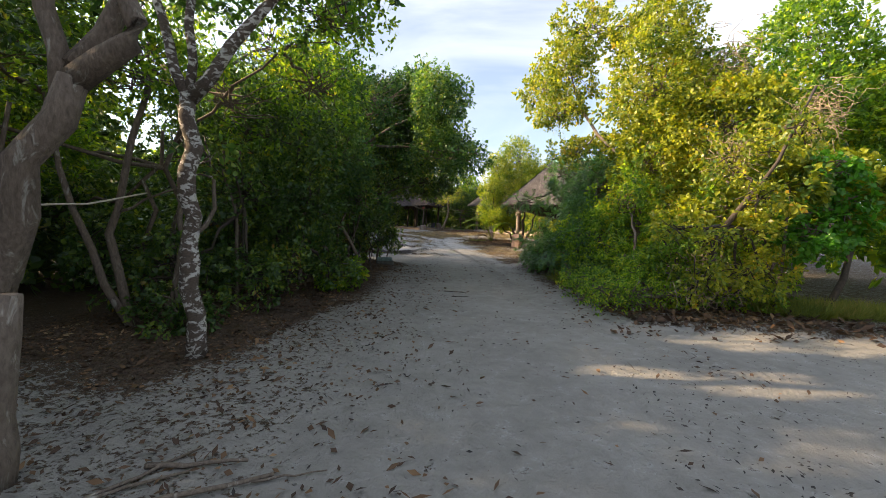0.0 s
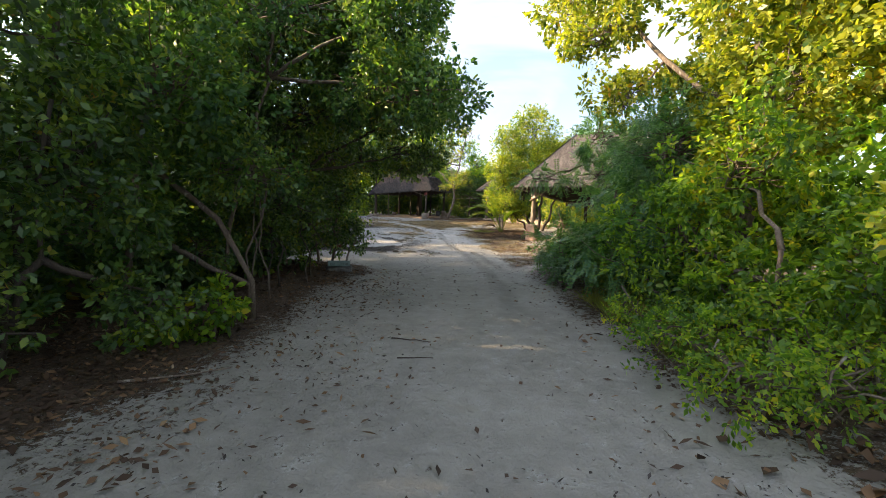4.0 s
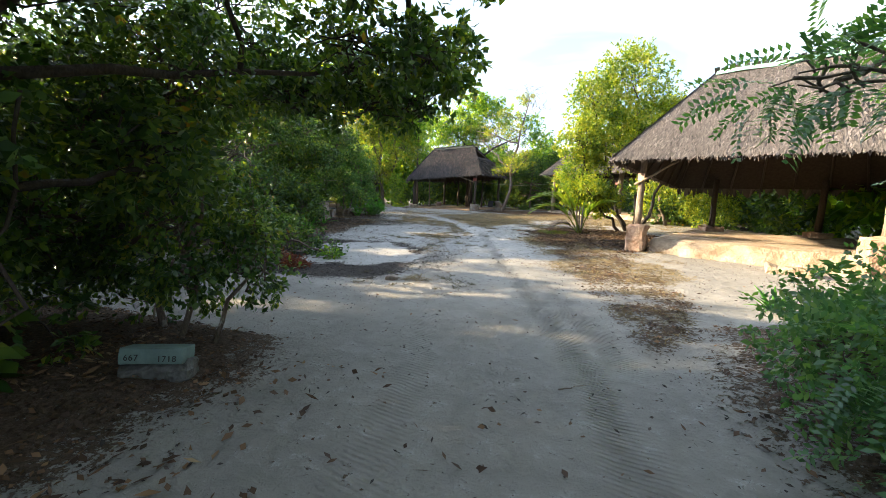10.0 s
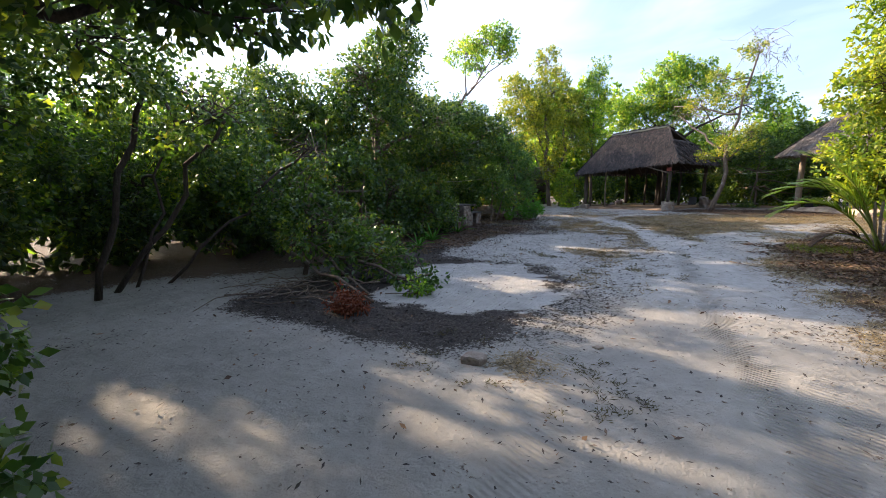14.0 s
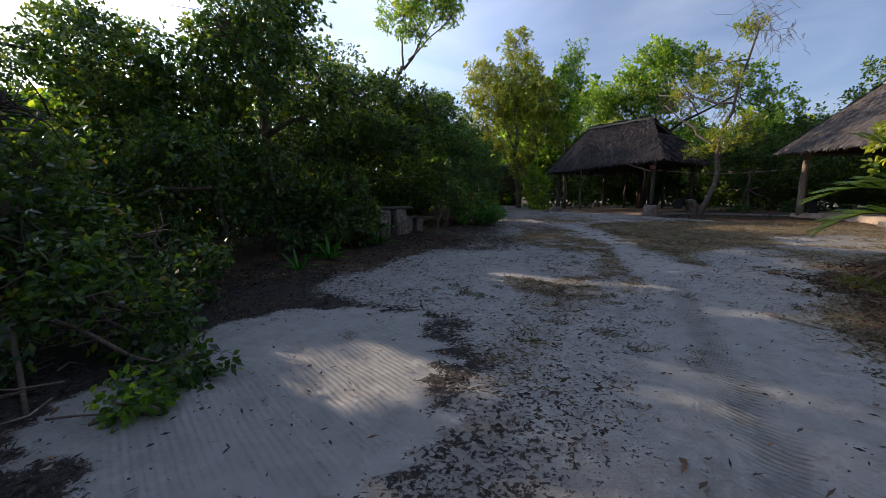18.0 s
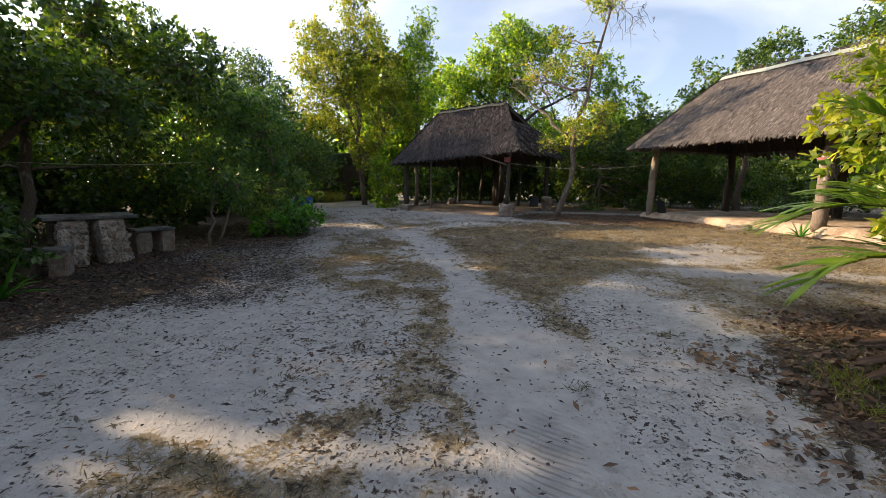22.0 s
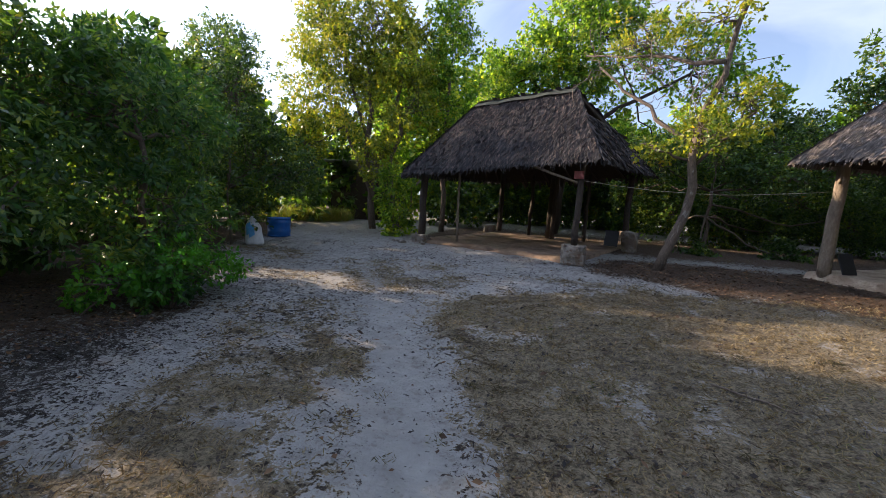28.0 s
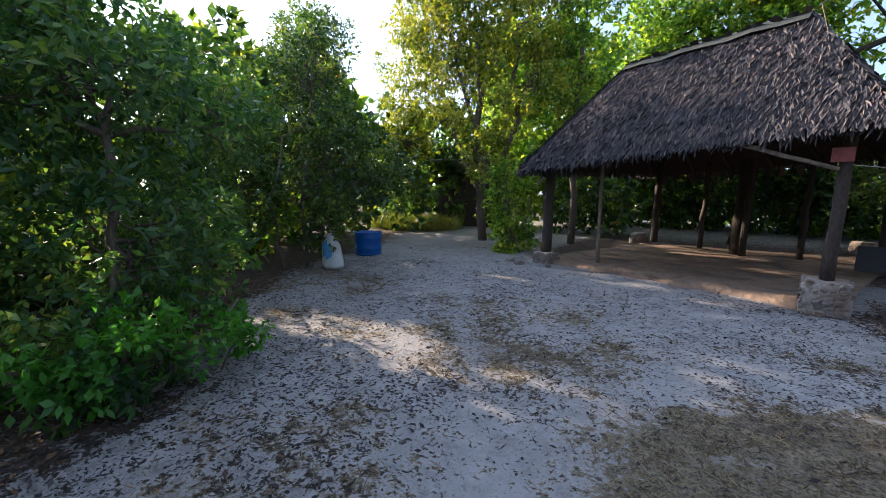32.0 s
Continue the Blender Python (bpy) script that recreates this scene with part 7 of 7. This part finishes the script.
def fallen(name, label, count, weight, mat, seed, L, W, flat=0.25, box=(-9.0, 8.5, -0.8, 37.5)):
    x, y, rng = scatter(count, weight, seed, box)
    n = len(x)
    a = rng.rand(n) * 2 * np.pi
    d = np.stack([np.cos(a), np.sin(a), rng.randn(n) * flat * 0.6], -1)
    nn = np.stack([rng.randn(n) * flat, rng.randn(n) * flat, np.ones(n)], -1)
    p = np.stack([x, y, near_z(x, y) + 0.006 + 0.008 * rng.rand(n)], -1)
    V, F = leaf_arrays(p, d, nn, L * (0.35 + 1.2 * rng.rand(n) ** 2), W * (0.5 + 0.9 * rng.rand(n)), False)
    tagged(part(name, mesh_of(name, V, F), mat, None, label), category="leaf litter", kind="stuff")


fallen("fallen_leaves", "brown dry leaves fallen on the sand", 52000, lambda x, y: (0.012 + 0.9 * step(cover(x, y)["litter"], 0.22, 0.8) ** 1.3 + 0.5 * vnoise(x * 1.9, y * 1.9, 41) ** 2 * step(0.7 - x, 0.0, 2.2) * (1 - step(y, 11, 14))) * (x > -4.6 - 0.25 * np.maximum(y - 14, 0)) * (x < 5.5 + 0.1 * np.maximum(y - 14, 0)), LEAF_DEAD, 61, 0.062, 0.03, 0.4)
fallen("fallen_leaves", "curled brown leaves lying on the track's sandy margin", 2800,
       lambda x, y: 0.9 * vnoise(x * 1.7, y * 1.7, 46) ** 2 * (step(0.4 - x, 0.0, 1.6) + 0.7 * step(x, 1.9, 2.6) + 0.05), LEAF_DEAD, 64, 0.085, 0.034, 0.6, (-2.8, 3.2, -0.6, 13.5))
fallen("fallen_leaves", "large curled brown leaves under the eastern shrubs", 900, lambda x, y: 0.12 + 0.75 * step(cover(x, y)["litter"], 0.2, 0.6), LEAF_DEAD, 66, 0.15, 0.075, 0.7, (2.2, 6.8, 5.5, 7.4))
fallen("dark_litter", "dark rotting leaf litter round the pale sand", 48000, lambda x, y: step(cover(x, y)["dark"], 0.2, 0.75), LEAF_CHAR, 62, 0.048, 0.022, 0.5)
fallen("scattered_leaves", "dark curled leaves strewn over the track", 40000, lambda x, y: (0.02 + 0.6 * (vnoise(x * 1.3, y * 1.3, 4) ** 4) + 0.25 * vnoise(x * 4, y * 4, 6) ** 4) * (1 - 0.7 * (1 - step(y, 15, 17)) * (1 - step(np.abs(x - 0.9), 0.5, 1.4))) * (1 + 0.4 * (y > 17) + 5.0 * step(-2.8 - x - 0.25 * (y - 22), 0, 2.0) * step(y, 19, 21) * (1 - step(y, 28, 31))), LEAF_CHAR, 63, 0.042, 0.016, 0.45)


def blades(name, label, count, weight, mat, seed, tall, tuft=9, lay=1.0, box=(-9.0, 8.5, -0.8, 37.5)):
    x, y, rng = scatter(count // tuft, weight, seed, box)
    x, y = np.repeat(x, tuft) + rng.randn(len(x) * tuft) * 0.035, np.repeat(y, tuft) + rng.randn(len(y) * tuft) * 0.035
    n = len(x)
    d = np.stack([rng.randn(n) * lay, rng.randn(n) * lay, 0.35 + rng.rand(n)], -1)
    p = np.stack([x, y, near_z(x, y) - 0.004], -1)
    nn = np.stack([rng.randn(n), rng.randn(n), np.full(n, 0.3)], -1)
    V, F = leaf_arrays(p, d, nn, tall * (0.4 + rng.rand(n)), np.full(n, 0.006 + tall * 0.015), False)
    tagged(part(name, mesh_of(name, V, F), mat, None, label), category="grass", kind="stuff")


blades("dry_grass", "trampled dry straw-coloured grass", 105000, lambda x, y: step(cover(x, y)["dry"], 0.3, 0.7), GRASS_DRY, 71, 0.055, 8, 1.4)
blades("green_grass", "yellowish green grass at the track's edge", 26000, lambda x, y: step(cover(x, y)["green"], 0.25, 0.7), GRASS_GREEN, 72, 0.27, 12, 0.5, (2.1, 8.5, 5.8, 11.5))
blades("green_grass", "patch of short green grass near the palm", 5000, lambda x, y: step(cover(x, y)["green"], 0.2, 0.6), GRASS_GREEN, 73, 0.09, 10, 0.7, (0.5, 3.5, 22.8, 25.6))
blades("green_grass", "sunlit tall grass at the far end of the trail", 9000, lambda x, y: step(cover(x, y)["green"], 0.3, 0.7), GRASS_GREEN, 74, 0.45, 10, 0.3, (-15, -10.5, 38.8, 42.2))


def tuft_weight(x, y):
    spot = step(vnoise(x * 3.4, y * 3.4, 58), 0.52, 0.75) * (0.3 + 0.7 * vnoise(x * 0.9, y * 0.9, 59))
    near_patch = step(1.0 - np.hypot((x + 0.9) / 1.5, (y - 16.9) / 0.8), 0.0, 0.4)
    mid = step(1.0 - np.hypot((x + 1.3) / 1.9, (y - 21.6) / 1.5), 0.0, 0.4)
    east = 0.8 * step(1.0 - np.hypot((x - 1.5) / 1.3, (y - 23.8) / 2.4), 0.0, 0.4)
    return spot * np.maximum(np.maximum(near_patch, mid), np.maximum(east, 0.25 * step(y, 19, 21) * step(x, -4, -3)))


blades("tufted_grass", "small dark tufts of trampled grass on the sand", 30000, tuft_weight, GRASS_TUFT, 75, 0.045, 26, 1.5, (-4.5, 3.5, 15.8, 32.0))
fallen("brown_leaves", "brown fallen leaves carpeting the ground round the palm", 14000, lambda x, y: step(1.0 - np.hypot((x - 3.2) / 2.3, (y - 23.8) / 3.0) + 0.4 * (vnoise(x * 2, y * 2, 60) - 0.5), 0.0, 0.35), LEAF_DEAD, 65, 0.075, 0.036, 0.5, (0.7, 6.0, 20.0, 28.0))


# ---- rosettes and the young palm ----
def rosette(label, x, y, count, length, width, mat, seed, rise=0.9, group="agaves"):
    """A ground plant of long pointed leaves, each a part."""
    rng = np.random.RandomState(seed)
    root = thing("agave", x, y, None, 0, label, "agave", group)
    for k in range(count):
        a = k * 2.4 + rng.rand() * 0.4
        lean = 0.25 + 0.9 * (k / count) + 0.2 * rng.rand()
        L = length * (0.7 + 0.5 * rng.rand())
        n = 7
        V, F = [], []
        for i in range(n):
            q = i / (n - 1)
            out = L * q * math.sin(lean)
            z = L * (q * math.cos(lean) * rise) - 0.35 * L * q * q * math.sin(lean)
            w = width * (0.55 + 1.6 * q * (1 - q)) * (1 - q ** 3) + 0.002
            c = Vector((math.cos(a) * (0.03 + out), math.sin(a) * (0.03 + out), max(z, -0.01) + 0.02))
            s = Vector((-math.sin(a), math.cos(a), 0)) * w / 2
            up = Vector((0, 0, w * 0.22))
            V += [c - s + up, c, c + s + up]
        for i in range(n - 1):
            j = i * 3
            F += [(j, j + 1, j + 4, j + 3), (j + 1, j + 2, j + 5, j + 4)]
        leaf = part("leaf", mesh_of("leaf", V, F, True), mat, root)
        sol = leaf.modifiers.new("thickness", "SOLIDIFY")
        sol.thickness = 0.006
    return root


rosette("spiky green agave at the bush's edge", 4.15, 16.35, 17, 0.48, 0.06, LEAF_FRESH, 1)
rosette("spiky green agave at the bush's edge", 4.75, 16.1, 15, 0.42, 0.055, LEAF_FRESH, 2)
rosette("strappy yellow-green plant beside the thicket", -5.56, 22.5, 15, 0.62, 0.06, LEAF_FRESH, 3)
rosette("strappy yellow-green plant beside the thicket", -5.85, 24.15, 9, 0.60, 0.06, LEAF_FRESH, 4)
rosette("strappy yellow-green plant beside the thicket", -5.3, 21.6, 10, 0.5, 0.05, LEAF_FRESH, 5)
rosette("strappy yellow-green plant before the shelter", 5.3, 32.55, 10, 0.5, 0.06, LEAF_FRESH, 6)
rosette("spiky plant at the foot of the thicket", -4.2, 3.1, 12, 0.8, 0.05, LEAF_DARK, 7)


def palm(x, y):
    root = thing("young_palm", x, y, None, 0, "young palm with arching bright green fronds", "palm")
    rng = np.random.RandomState(4)
    fronds = ((176, 2.95, 1.22, 0.90), (188, 2.5, 1.10, 0.92), (150, 2.6, 1.35, 0.78), (60, 2.0, 1.3, 0.8), (172, 3.0, 1.40, 0.55), (184, 1.25, 0.85, 0.9), (330, 2.0, 1.35, 0.7))
    for k, (az, L, el, curl) in enumerate(fronds):
        a, L = radians(az), L * 0.74
        h = Vector((math.cos(a), math.sin(a), 0))
        pts = []
        for i in range(12):
            q = i / 11
            ang = el - curl * 1.9 * q * q
            p = Vector((0.05 * math.cos(k * 2.1), 0.05 * math.sin(k * 2.1), 0.02)) if not pts else pts[-1] + (h * math.cos(ang) + Vector((0, 0, math.sin(ang)))) * (L / 11)
            pts.append(p)
        fr = part("frond", tube_mesh("frond", [tuple(p) for p in pts], (0.022, 0.006), 6), GRASS_GREEN, root, "yellowish frond stalk")
        Vs, Fs, m = [], [], 0
        pairs = 36
        for i in range(pairs):
            q = 0.36 + 0.64 * i / (pairs - 1)
            f = q * 11
            j = min(10, int(f))
            p = pts[j].lerp(pts[j + 1], f - j)
            t = (pts[j + 1] - pts[j]).normalized()
            s = h.cross(Vector((0, 0, 1))).normalized()
            up = s.cross(t).normalized()
            up = up if up.z > 0 else -up
            length = 0.42 * (0.45 + 0.55 * math.sin(math.pi * (0.2 + 0.7 * (q - 0.3) / 0.7))) * (0.9 + 0.2 * rng.rand())
            for side in (-1, 1):
                d = (s * side * 0.62 + t * (0.65 + 0.5 * q) + up * 0.48 + Vector(rng.randn(3)) * 0.05).normalized()
                w = d.cross(up).normalized()
                row = []
                for n in range(5):
                    g = n / 4
                    c = p + d * length * g - Vector((0, 0, 1)) * length * 0.30 * g * g
                    half = 0.020 * (0.7 + 1.1 * g) * (1 - g) ** 0.6 + 0.0015
                    row += [tuple(c - w * half), tuple(c + up * 0.004), tuple(c + w * half)]
                Vs += row
                for n in range(4):
                    b = m + n * 3
                    Fs += [(b, b + 1, b + 4, b + 3), (b + 1, b + 2, b + 5, b + 4)]
                m += 15
        dead = k == 5
        tagged(part("leaflet_fringe", mesh_of("leaflet_fringe", np.array(Vs), np.array(Fs), True), LEAF_DEAD if dead else PALM_LEAF, fr, "withered brown leaflets" if dead else "narrow green leaflets"), kind="stuff")
    for k in range(3):
        part("stalk", tube_mesh("stalk", bend((0.06 * k - 0.05, 0.05 * (k % 2), 0), (0.1 * k - 0.1, 0.1, 0.9), 4, 0.05, k), (0.03, 0.02), 7), BARK_PALE, root)


palm(2.78, 24.4)


# ---- stone table and seats ----
def stone_table():
    root = thing("stone_table", -7.08, 26.0, None, 62, "grey slab table on rough coral stone legs", "table")
    part("tabletop", slab("tabletop", 1.12, 0.78, 0.05, 0.012, 3, 2, 0.015), CEMENT, root, "dark grey cement slab", pose(0, 0, 0.68))
    for k, (x, y, t) in enumerate(((-0.27, -0.2, 4), (0.25, -0.22, -6), (-0.27, 0.2, 2), (0.27, 0.2, -3))):
        leg = part("leg", slab("leg", 0.36, 0.28, 0.70, 0.02, 4, k + 3, 0.05), MASONRY, root, "leg of mortared rubble stone", pose(x, y, -0.02, 0, t, 15 * k))
        face_with_stones(leg, 0.36, 0.28, 0.68, 40 + k)


stone_table()


def bench(x, y, turn, w, h, label):
    root = thing("stone_bench", x, y, None, turn, label, "bench", "stone benches")
    part("seat", slab("seat", w, 0.36, 0.05, 0.01, 3, 5, 0.015), CEMENT, root, "grey cement slab", pose(0, 0, h))
    for k, s in enumerate((-1, 1)):
        part("leg", slab("leg", 0.22, 0.32, h + 0.02, 0.03, 3, k + 8, 0.04), RUBBLE_STONE, root, "leg of mortared rubble stone", pose(s * (w / 2 - 0.13), 0, -0.02, 0, 0, 8 * k))


bench(-7.05, 27.0, 70, 0.62, 0.38, "low bench of a cement slab on stone blocks")
bench(-6.72, 25.12, 40, 0.62, 0.32, "low bench of a cement slab on stone blocks")


# ---- drum, sack, marker ----
def drum():
    root = thing("plastic_drum", -9.3, 35.25, None, 0, "cut-down blue plastic drum standing on the sand", "drum")
    bm = bmesh.new()
    prof = [(0.26, 0.0), (0.285, 0.02), (0.29, 0.10), (0.30, 0.14), (0.30, 0.17), (0.29, 0.20), (0.292, 0.34), (0.302, 0.37), (0.302, 0.40), (0.29, 0.43), (0.288, 0.50), (0.275, 0.50), (0.272, 0.06), (0.0, 0.05)]
    n = 40
    rings = [[bm.verts.new((r * math.cos(2 * math.pi * k / n), r * math.sin(2 * math.pi * k / n), z + 0.01 * math.sin(4 * math.pi * k / n) * (z > 0.45))) for k in range(n)] for r, z in prof[:-1]]
    for a, b in zip(rings[:-1], rings[1:]):
        for k in range(n):
            bm.faces.new((a[k], a[(k + 1) % n], b[(k + 1) % n], b[k])).smooth = True
    bm.faces.new(rings[-1])
    bm.faces.new(list(reversed(rings[0])))
    part("body", bm, BLUE_PLASTIC, root)
    part("rim_ring", tube_mesh("rim_ring", [(0.297 * math.cos(a), 0.297 * math.sin(a), 0.485) for a in np.linspace(0, 2 * math.pi, 41)], (0.014, 0.014), 8), BLUE_PLASTIC, root)
    part("base_ring", tube_mesh("base_ring", [(0.288 * math.cos(a), 0.288 * math.sin(a), 0.03) for a in np.linspace(0, 2 * math.pi, 41)], (0.014, 0.014), 8), BLUE_PLASTIC, root)


drum()


def sack():
    root = thing("sack", -8.75, 33.85, None, 12, "full white woven sack with faded blue print", "sack")
    bm = bmesh.new()
    n, rows = 26, 16
    rings = []
    for j in range(rows):
        q = j / (rows - 1)
        r = 0.20 * (1 - 0.18 * q) * (1 - max(0, (q - 0.55) / 0.45) ** 1.5 * 0.88)
        r *= 0.86 if j == 0 else 1
        ring = []
        for k in range(n):
            a = 2 * math.pi * k / n
            w = 1 + 0.10 * noise.noise(Vector((math.cos(a) * 2, math.sin(a) * 2, q * 3.5))) + 0.05 * math.sin(a * 7 + q * 2) * q
            ring.append(bm.verts.new((r * w * math.cos(a) * 1.05 - 0.07 * q, r * w * math.sin(a) * 0.85, 0.66 * q)))
        rings.append(ring)
    for a, b in zip(rings[:-1], rings[1:]):
        for k in range(n):
            bm.faces.new((a[k], a[(k + 1) % n], b[(k + 1) % n], b[k])).smooth = True
    bm.faces.new(rings[-1])
    bm.faces.new(list(reversed(rings[0])))
    part("bag", bm, SACK_WHITE, root)
    for k in range(2):
        V, F = [], []
        for j in range(6):
            z = 0.22 + 0.05 * j + 0.0
            for i in range(5):
                a = -1.9 + 0.14 * i + 0.35 * k
                r = 0.222 * (1 - 0.10 * j / 6)
                V.append((r * math.cos(a) - 0.07 * z / 0.62, r * math.sin(a) * 0.84, z - 0.05 * k + 0.02 * i))
        for j in range(5):
            for i in range(4):
                q = j * 5 + i
                F.append((q, q + 1, q + 6, q + 5))
        part("print", mesh_of("print", V, F, True), SACK_PRINT, root, "faded blue print")


sack()


def marker():
    root = thing("marker_block", -1.80, 13.0, None, 14, "pale painted marker board with black numbers on rubble", "marker")
    part("rubble_base", slab("rubble_base", 0.50, 0.28, 0.15, 0.06, 3, 4, 0.05), CEMENT, root, "rough dark stone base", pose(0, 0.06, -0.05))
    part("board", slab("board", 0.46, 0.18, 0.125, 0.008, 3, 6, 0.015), BOARD_PAINT, root, "pale greenish painted block", pose(0, 0, 0.10, -10))
    for words, x, size, dz in (("667", -0.19, 0.064, 0.045), ("1718", 0.045, 0.064, 0.036)):
        cu = bpy.data.curves.new("number", "FONT")
        cu.body, cu.size, cu.extrude, cu.space_character = words, size, 0.002, 1.12
        tmp = bpy.data.objects.new("number", cu)
        me = bpy.data.meshes.new_from_object(tmp)
        bpy.data.objects.remove(tmp)
        part("painted_number", me, BLACK_PAINT, root, "black painted numerals " + words, pose(x, -0.086 - 0.002, 0.10 + dz + 0.004, 80))


marker()

# ---- posts, ropes, brush, sticks ----
ob = part("fence_post", tube_mesh("fence_post", bend(G(-2.28, 2.12), (-2.2, 2.12, 1.04), 6, 0.03, 3), (0.06, 0.052), 10, 0.12, 2), BARK_PALE, None, "short mottled wooden post standing in the sand")
tagged(ob, category="post")
for name, label, pts, r in (("rope", "pale rope tied between two stems", bend((-3.05, 2.55, 1.5), (-3.35, 4.75, 1.68), 8, 0.01, 1, 0.03), 0.009),
                            ("clothes_line", "pale line strung from the old shelter to the next one", bend((-1.75, 35.4, 2.35), (2.85, 36.3, 2.35), 14, 0.004, 2, 0.035), 0.0055),
                            ("clothes_line", "thin line strung in front of the dark thicket", bend((-9.4, 25.0, 2.0), (-6.9, 28.4, 2.05), 10, 0.004, 3, 0.03), 0.006)):
    tagged(part(name, tube_mesh(name, pts, (r, r), 6), ROPE, None, label), category="rope")


def brush_heap():
    root = thing("brush_heap", -3.2, 17.4, None, 0, "heap of rust-brown dead leaves and cut branches", "brush heap")
    lift = Matrix.Translation(-root.matrix_basis.translation)
    z = gz(-3.15, 17.4)
    V, F, _ = foliage([(-3.1, 17.4, z + 0.07, 0.32, 0.2, 0.1), (-3.35, 17.55, z + 0.08, 0.2, 0.16, 0.08)], 0.06, 0.02, 1100, 81, True, 0.5, 30)
    part("dead_leaves", mesh_of("dead_leaves", V, F), LEAF_RUST, root, "rust-red dead leaves", lift)
    rng = np.random.RandomState(5)
    specs = []
    for k in range(46):
        x, y = -4.3 + rng.randn() * 0.55, 17.6 + rng.randn() * 0.35
        a = np.array((x, y, gz(x, y) + 0.03 + 0.2 * rng.rand()))
        t = rng.rand() * 6.3
        specs.append((bend(a, a + np.array((math.cos(t), math.sin(t), 0.12 * rng.randn())) * (0.3 + 0.6 * rng.rand()), 4, 0.15, k), (0.009, 0.004)))
    tagged(part("cut_twig_heap", joined_tubes("cut_twig_heap", specs), BARK_PALE, root, "grey cut twigs", lift), kind="stuff")


brush_heap()


def stick(x, y, az, length, r, seed, label="dry grey stick lying on the ground", mat=None):
    a = radians(az)
    n = 6
    pts = bend((0, 0, 0), (math.cos(a) * length, math.sin(a) * length, 0), n, 0.12, seed)
    pts = [(x + p[0], y + p[1], gz(x + p[0], y + p[1]) + r * 0.7 + 0.012) for p in pts]
    ob = part("stick", tube_mesh("stick", pts, (r, r * 0.5), 6, 0.2, seed), mat or BARK_PALE, None, label)
    tagged(ob, category="stick", group="sticks")


for k, (x, y, az, L, r) in enumerate(((-2.05, 1.65, 28, 1.3, 0.022), (-1.9, 1.75, 60, 0.9, 0.014), (-1.65, 2.3, 10, 0.55, 0.018), (-2.3, 1.5, 40, 1.2, 0.016), (-1.0, 2.2, 20, 0.4, 0.008), (0.2, 8.0, 5, 0.35, 0.007),
                                      (0.05, 8.6, -10, 0.45, 0.008), (-1.9, 7.2, 30, 0.8, 0.012), (-2.3, 9.0, 20, 0.7, 0.012), (3.2, 22.6, 15, 0.9, 0.03), (-0.3, 30.2, -30, 0.6, 0.010), (0.6, 22.4, -40, 0.5, 0.010),
                                      (-5.2, 17.0, 40, 1.3, 0.015), (-4.9, 16.9, 60, 1.0, 0.012), (1.2, 13.5, 30, 0.25, 0.006), (-2.0, 31.8, 40, 0.3, 0.008))):
    stick(x, y, az, L, r, 300 + k, mat=BARK_DARK if k in (5, 6, 9) else None)

# the low tin-roofed hut glimpsed behind the thicket
hut = thing("tin_hut", -11.6, 43.4, None, 10, "small dark hut with a pale sloping roof behind trees", "hut")
part("wall", slab("wall", 2.4, 2.0, 1.9, 0.01, 2, 3, 0.02), BARK_DARK, hut, "dark wall")
part("roof", slab("roof", 3.0, 2.6, 0.06, 0.02, 4, 4, 0.01), TIN, hut, "pale sloping roof", pose(0, 0, 2.1, -18))
